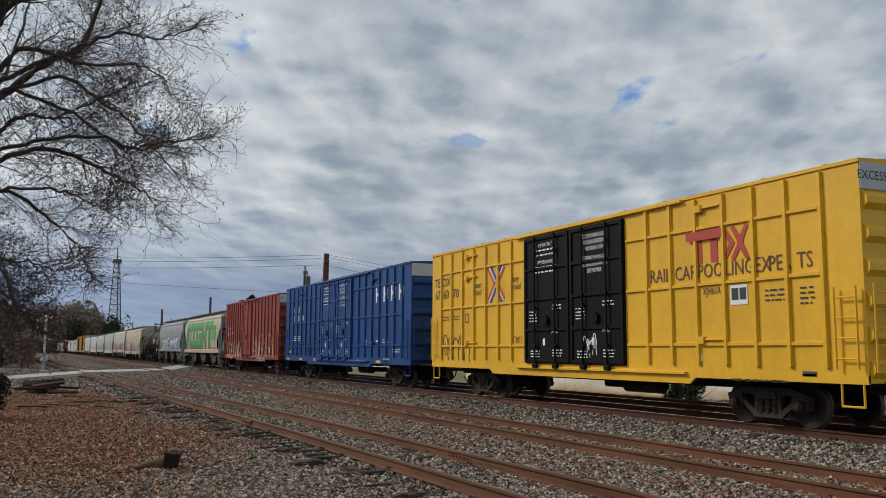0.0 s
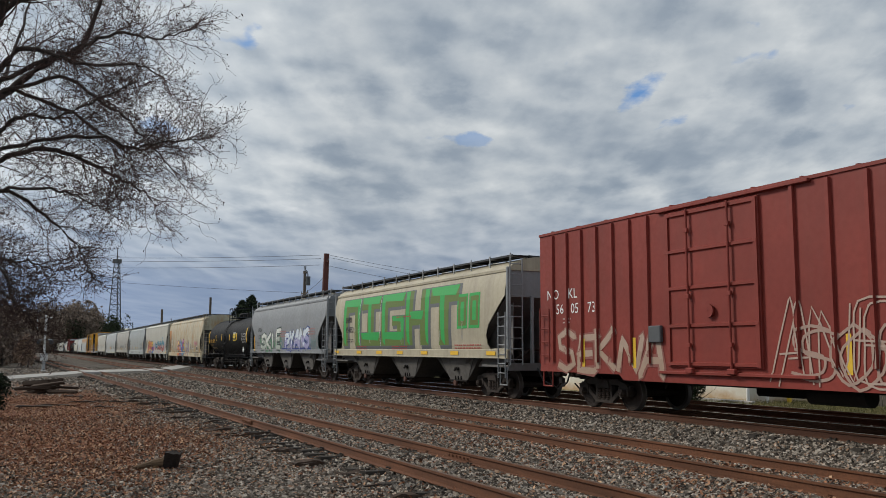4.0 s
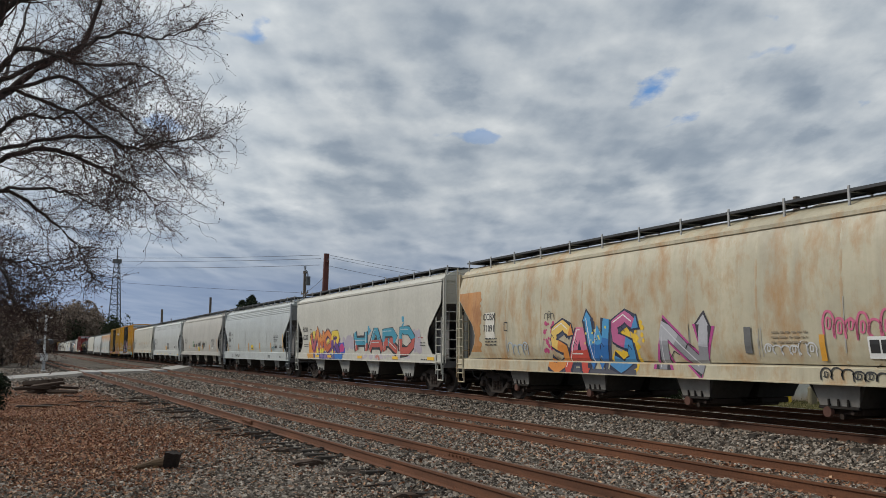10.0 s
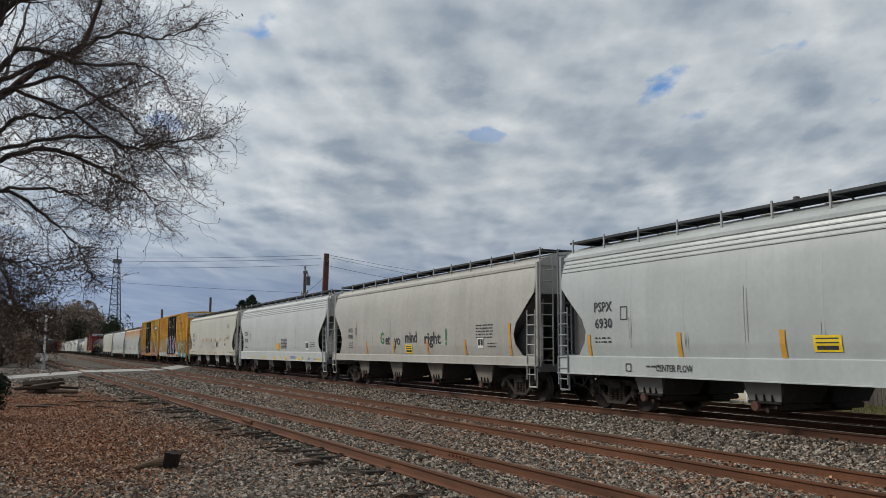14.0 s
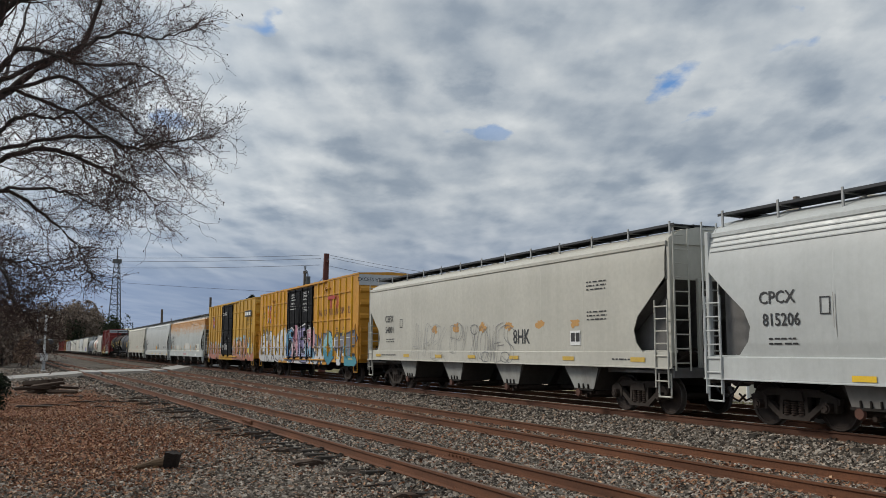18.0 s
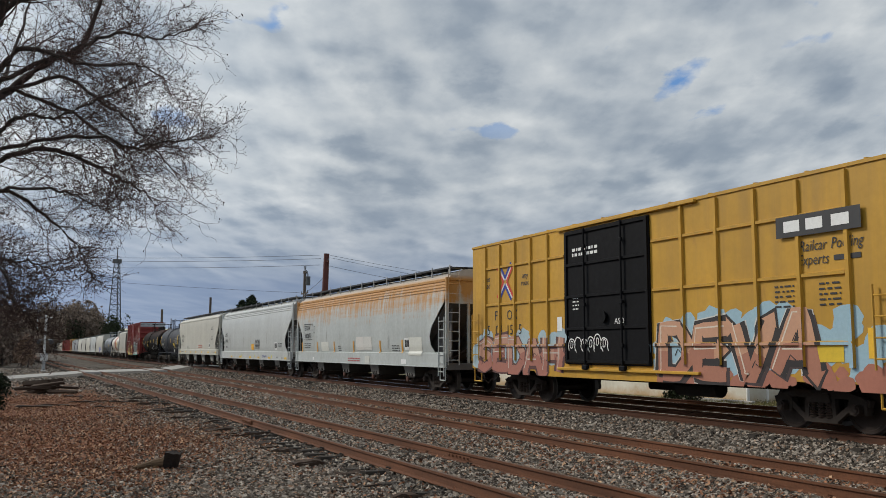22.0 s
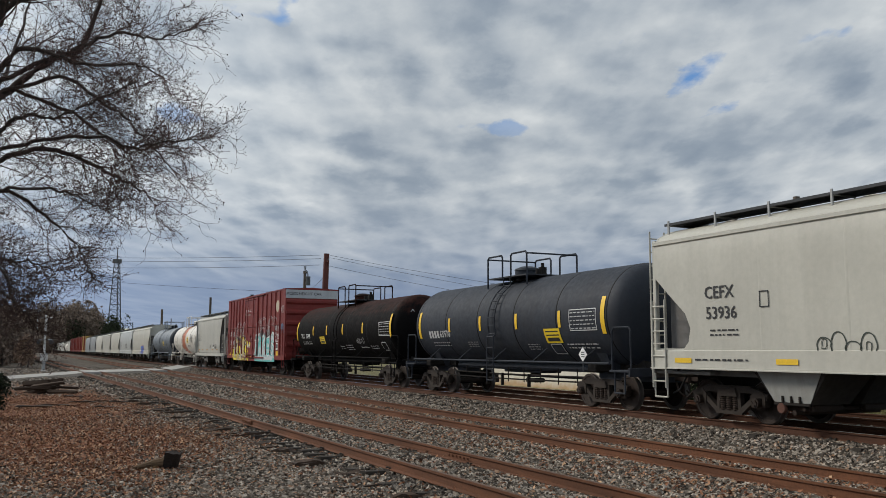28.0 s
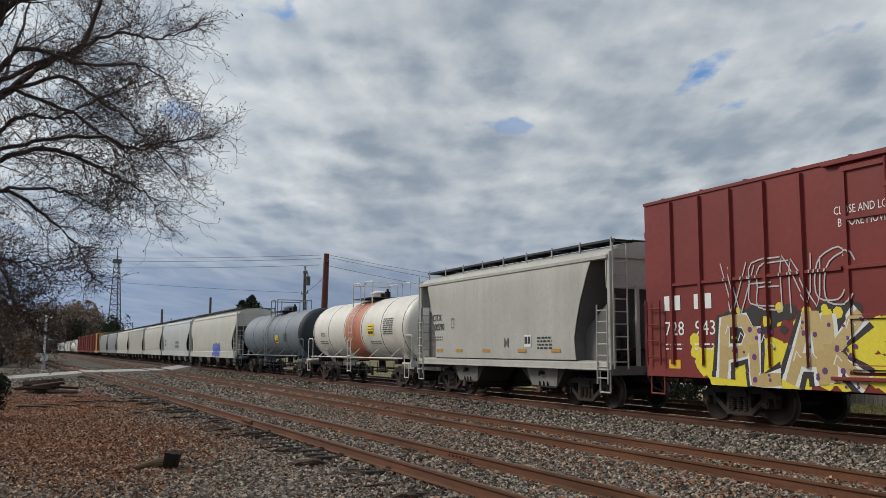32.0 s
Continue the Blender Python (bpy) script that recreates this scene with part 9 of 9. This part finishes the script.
mu.word("DEVA", 1.5, 6.2, 0.95, 2.35, [((0.38, 0.16, 0.10), (0.52, 0.28, 0.17))], (0.02, 0.015, 0.015), 0.34, (0.58, 0.56, 0.52), 0.09, rim_fat=0.07, lean=0.05, wave=0.08, shine=(0.66, 0.58, 0.48), drop=(0.05, 0.03, 0.03))
mu.cloud(6.0, 7.9, 0.9, 1.4, (0.38, 0.14, 0.09), 2, 16, 0.18)
mu.cloud(-7.9, -2.6, 1.2, 2.0, (0.34, 0.45, 0.50), 0, 60, 0.26)
mu.word("SEDAH", -7.8, -2.7, 0.85, 1.95, [((0.36, 0.14, 0.10), (0.45, 0.24, 0.17))], (0.10, 0.04, 0.035), 0.30, None, rim_fat=0.05, lean=0.05, wave=0.08, shine=(0.52, 0.48, 0.42))
mu.done("brown graffiti letters on a pale blue cloud")
scrawl(c13, -2.2, -0.4, 1.5, 2.0, W, 94, DOOR, 0.03, 6)
m = Marks(c13, DOOR, 0.008)
m.lines(-2.0, 4.35, 1.2, 2, W, 0.08, 0.14).text(0.1, 2.3, 0.22, "ASD", W).lines(-2.0, 3.0, 0.3, 4, W)
m.done()

# car 14: rust along the roof edge
m = Marks(c14, on_sill(sk_p, 1.45), 0.012)
m.frame_box(-7.35, 2.5, 1.5, 0.85, K, 0.03).text(-7.45, 2.70, 0.42, "ECUX").text(-7.35, 2.28, 0.42, "880875", wide=0.95).lines(-8.0, 1.9, 1.2, 3, K).frame_box(-6.2, 2.6, 0.22, 0.34, K)
m.rect(-4.4, 1.73, 1.2, 0.46, (0.60, 0.60, 0.54), "patch", "pale repainted patch").rect(0.75, 1.84, 1.0, 0.6, (0.60, 0.58, 0.54), "patch", "pale repainted patch").rect(1.77, 1.84, 0.98, 0.6, (0.58, 0.57, 0.53), "patch").rect(1.75, 1.12, 0.6, 0.36, (0.55, 0.55, 0.5), "patch").rect(7.0, 1.7, 1.3, 0.7, (0.60, 0.60, 0.54), "patch")
m.strips((-8.42, -5.68, -2.93, -0.11, 3.26, 5.71), 1.70, 0.15, 0.52, (0.60, 0.30, 0.03)).plate(6.2, 1.80, 0.5, 0.46).lines(4.6, 1.75, 0.8, 3, K).lines(-0.8, 1.2, 1.6, 2, (0.45, 0.10, 0.10), 0.05, 0.1).lines(-2.3, 1.75, 0.4, 3, K).rect(-6.3, 1.12, 0.22, 0.14, W).rect(5.9, 1.1, 0.5, 0.18, W)
m.done()

# car 17 and 18: dark tanks
m = Marks(c17, sk_t, 0.014)
g = m.geo((0.50, 0.50, 0.50), "painted_emblem", "pale blocks of a company mark")
for x in (-5.1, -4.87, -4.64, -4.41):
    block(g, x - 0.08, x + 0.08, 2.0, 2.26, sk_t, 0.014)
m.text(-3.82, 2.13, 0.4, "63970", (0.5, 0.5, 0.5)).lines(-5.0, 1.85, 1.4, 2, (0.35, 0.35, 0.35)).lines(-2.2, 1.85, 0.8, 3, (0.2, 0.2, 0.2), 0.03, 0.07).yellow_card(3.41, 1.98, 0.85, 0.42).frame_box(5.05, 2.4, 1.3, 0.6, (0.55, 0.55, 0.55)).lines(4.45, 2.62, 1.2, 5, (0.45, 0.45, 0.45), 0.03, 0.11).lines(4.0, 1.75, 1.5, 2, (0.55, 0.55, 0.55)).frame_box(3.4, 1.6, 0.6, 0.3, (0.5, 0.5, 0.5)).lines(1.8, 1.75, 0.7, 3, (0.3, 0.3, 0.3), 0.03, 0.07)
m.strips((-3.38, -1.0, 1.42, 3.89), 2.45, 0.14, 0.48).strips((-6.0, 6.0), 2.5, 0.18, 1.0)
m.done()
diamond(c17, 5.2, 1.45, -1.52, 0.2)
m = Marks(c18, sk_t, 0.014)
m.text(-5.9, 2.28, 0.38, "TILX", W, 0.0, 0.9).text(-4.92, 2.28, 0.38, "262498", W, 0.0, 0.72).lines(-6.1, 2.0, 1.6, 2, (0.5, 0.5, 0.5)).yellow_card(-2.5, 2.06, 0.8, 0.36).frame_box(6.3, 2.46, 1.35, 0.6, (0.6, 0.6, 0.6)).lines(5.7, 2.68, 1.2, 5, (0.45, 0.45, 0.45), 0.03, 0.11).frame_box(5.9, 1.72, 0.55, 0.36, W).lines(0.9, 1.8, 0.9, 3, (0.5, 0.5, 0.5)).lines(2.9, 1.7, 1.0, 1, W).lines(4.2, 1.75, 0.9, 2, (0.5, 0.5, 0.5)).lines(0.0, 1.75, 0.6, 2, (0.4, 0.4, 0.4))
m.strips((-3.98, -1.7, 0.8, 3.6), 2.55, 0.14, 0.48).strips((-7.0, 7.0), 2.58, 0.18, 1.0)
m.done()
scrawl(c18, 2.6, 3.6, 1.8, 2.1, (0.45, 0.45, 0.45), 95, sk_t, 0.02, 5)

# car 19: dark red with two pieces
m = Marks(c19)
for x in (-7.22, -6.86, -6.2, -5.84):
    m.rect(x, 2.66, 0.2, 0.34, W, "painted_emblem", "white block of a company mark")
m.text(-6.98, 2.05, 0.46, "728", W).text(-5.95, 2.05, 0.46, "943", W).lines(-7.3, 1.72, 0.6, 2, W).lines(-6.3, 1.72, 0.6, 2, W).rect(-7.0, 1.25, 0.4, 0.2, (0.72, 0.42, 0.02)).rect(6.35, 1.34, 0.5, 0.26, (0.74, 0.44, 0.02)).lines(5.6, 2.5, 0.3, 6, W, 0.04, 0.08).lines(6.4, 2.5, 0.3, 4, W, 0.04, 0.08).lines(5.9, 2.15, 0.9, 2, W)
m.plate(6.31, 1.75, 0.42, 0.4).strips((-4.8, -2.9, -0.4, 2.3, 4.4), 1.05, 0.5, 0.13, (0.74, 0.40, 0.02))
m.done()
disc = Geo()
disc.cyl((6.3, -HW - 0.012, 4.17), (6.3, -HW - 0.004, 4.17), 0.36, 28)
part("painted_disc", disc, ink((0.52, 0.44, 0.33)), c19, "faded cream disc")
mu = Mural(c19, boxcar_plates(16.0, 5.2, (-2.2, 1.5), 5, (3.08,)), 101)
mu.cloud(-6.3, -1.3, 0.9, 1.7, (0.70, 0.58, 0.03), 0, 80, 0.28)
mu.cloud(-1.9, -1.2, 0.9, 2.15, (0.70, 0.58, 0.03), 0, 16, 0.2)
mu.dots(-6.6, -0.3, 1.4, 2.3, (0.70, 0.58, 0.03), 0, 12, 0.14)
mu.cloud(-5.4, -1.9, 1.9, 2.35, (0.02, 0.016, 0.016), 1, 40, 0.16)
mu.dots(-5.2, -2.0, 2.15, 2.45, (0.70, 0.58, 0.03), 2, 9, 0.11)
mu.word("PLAK", -5.6, -1.75, 0.86, 2.28, [((0.46, 0.33, 0.13), (0.50, 0.37, 0.16))], (0.70, 0.69, 0.66), 0.27, (0.02, 0.016, 0.016), 0.14, rim_fat=0.045, lean=0.04, wave=0.05, spikes=False)
mu.dots(-5.5, -1.8, 0.9, 2.15, (0.12, 0.03, 0.16), 6, 38, 0.055)
mu.sketch("VENC", -5.4, -2.0, 2.45, 3.4, (0.50, 0.47, 0.46), 0.032)
mu.cloud(1.9, 5.3, 2.0, 2.6, (0.03, 0.018, 0.02), 0, 50, 0.22)
mu.word("TKOPS", 0.75, 5.5, 0.85, 2.32, [((0.46, 0.50, 0.51), (0.54, 0.57, 0.58)), ((0.50, 0.54, 0.55), (0.12, 0.46, 0.44))], (0.10, 0.42, 0.40), 0.27, (0.68, 0.70, 0.69), 0.20, rim_fat=0.085, lean=0.06, wave=0.1, shine=(0.74, 0.76, 0.76))
mu.line([(0.7, 0.93), (2.2, 0.92), (4.0, 0.92), (5.8, 0.94), (5.5, 1.35), (5.1, 1.5)], 0.22, (0.12, 0.46, 0.43), 2)
mu.line([(0.75, 1.02), (2.2, 1.03), (4.0, 1.02), (5.4, 1.05)], 0.20, (0.52, 0.55, 0.56), 4)
mu.sketch("OENCS", 1.4, 6.2, 2.35, 3.5, (0.50, 0.47, 0.46), 0.034)
mu.done("tan and turquoise graffiti letters with white rims")
scrawl(c19, 5.6, 6.8, 2.7, 3.0, (0.66, 0.64, 0.62), 106, flat_skin, 0.035, 5)
scrawl(c19, 7.2, 7.7, 3.7, 4.2, (0.6, 0.58, 0.56), 107, flat_skin, 0.03, 4)
scrawl(c19, 7.2, 7.7, 2.5, 3.2, (0.10, 0.32, 0.55), 108, flat_skin, 0.04, 3)
m = Marks(c19, DOOR, 0.008)
m.text(-1.35, 4.15, 0.22, "CLOSE AND LOCK DOORS", W, wide=0.75).text(-1.45, 3.92, 0.22, "BEFORE MOVING CAR", W, wide=0.75).lines(-1.3, 1.95, 0.7, 4, W, 0.04, 0.08).text(0.1, 2.3, 0.2, "ASD", W)
m.done()

# car 20: short grey hopper; cars 21 to 23
m = Marks(c20, on_sill(skin_of(BOXY, -0.1)), 0.012)
m.text(-4.4, 2.72, 0.4, "CITX").text(-4.3, 2.38, 0.4, "200590").lines(-4.8, 2.05, 0.9, 2, K).frame_box(-3.1, 2.5, 0.24, 0.34, K).text(0.75, 1.78, 0.5, "M", (0.1, 0.1, 0.1), -0.01).plate(2.05, 1.84, 0.4, 0.36).lines(2.6, 1.95, 0.8, 4, K, 0.05, 0.1)
m.strips((-4.2, -2.6, -0.6, 1.7, 3.6), 1.55, 0.5, 0.1, (0.45, 0.24, 0.05))
m.done()
m = Marks(c21, sk_t, 0.016)
m.text(-4.5, 2.3, 0.36, "ACFX", K, 0.0, 0.9).lines(-5.2, 2.0, 1.3, 2, K).yellow_card(2.4, 2.45, 0.8, 0.5).lines(3.9, 2.9, 1.1, 8, K, 0.05, 0.09).lines(2.2, 1.95, 1.2, 2, K)
m.done()
m = Marks(c22, sk_t, 0.016)
m.yellow_card(2.0, 2.2, 0.7, 0.45).lines(3.6, 2.5, 0.8, 5, K, 0.06, 0.1)
m.done()
spray(c23, 1.2, 3.9, 0.98, 2.1, [(0.03, 0.12, 0.50), (0.05, 0.18, 0.60)], (0.30, 0.10, 0.12), 3, 111, on_sill(sk_p), (0.04, 0.14, 0.52), None, 0.3)
m = Marks(c24, on_sill(sk_p), 0.012)
m.lines(0.5, 2.4, 2.6, 2, (0.2, 0.2, 0.2), 0.3, 0.4).lines(-6.5, 2.6, 0.8, 2, K, 0.25, 0.4).done()

# words on the pale end plates
for car, colour in ((c00, K), (c12, K), (c19, K), (c02, (0.3, 0.3, 0.3))):
    half = max(v.co.x for v in [o for o in car.children if o.name.startswith("end_plate")][0].data.vertices)
    topz = {c00: 5.13, c12: 5.13, c19: 5.2, c02: 5.0}[car]
    g = write(Geo(), "EXCESS HEIGHT CAR", -0.55, topz - 0.36, 0.24, end=half, off=0.006)
    part("lettering", g, ink(colour), car)


# ---- movement ----
def run(t):
    """How far the train has gone at t seconds; it gathers speed slowly."""
    return 11.25 * t + 0.01775 * t * t


def motions():
    for car, x in CARS:
        walk(car, [(t, pose(x + run(t), MAIN_Y, 0)) for t in range(0, 33, 2)])
    for e, wheels in WHEELS.items():
        first = wheels[0]
        turns = [(k / FPS, Matrix.Translation((e * AXLE, 0, WHEEL_R)) @ Matrix.Rotation(run(k / FPS) / WHEEL_R, 4, "Y")) for k in range(int(CLIP * FPS) + 1)]
        walk(first, turns)
        for w in wheels[1:]:
            w.rotation_mode = "QUATERNION"
            w.animation_data_create()
            w.animation_data.action = first.animation_data.action
            w.animation_data.action_slot = first.animation_data.action_slot
    walk(clouds, [(t, pose(1.27 * t, 0.21 * t, DECK)) for t in (0, 8, 16, 24, 32)])


motions()
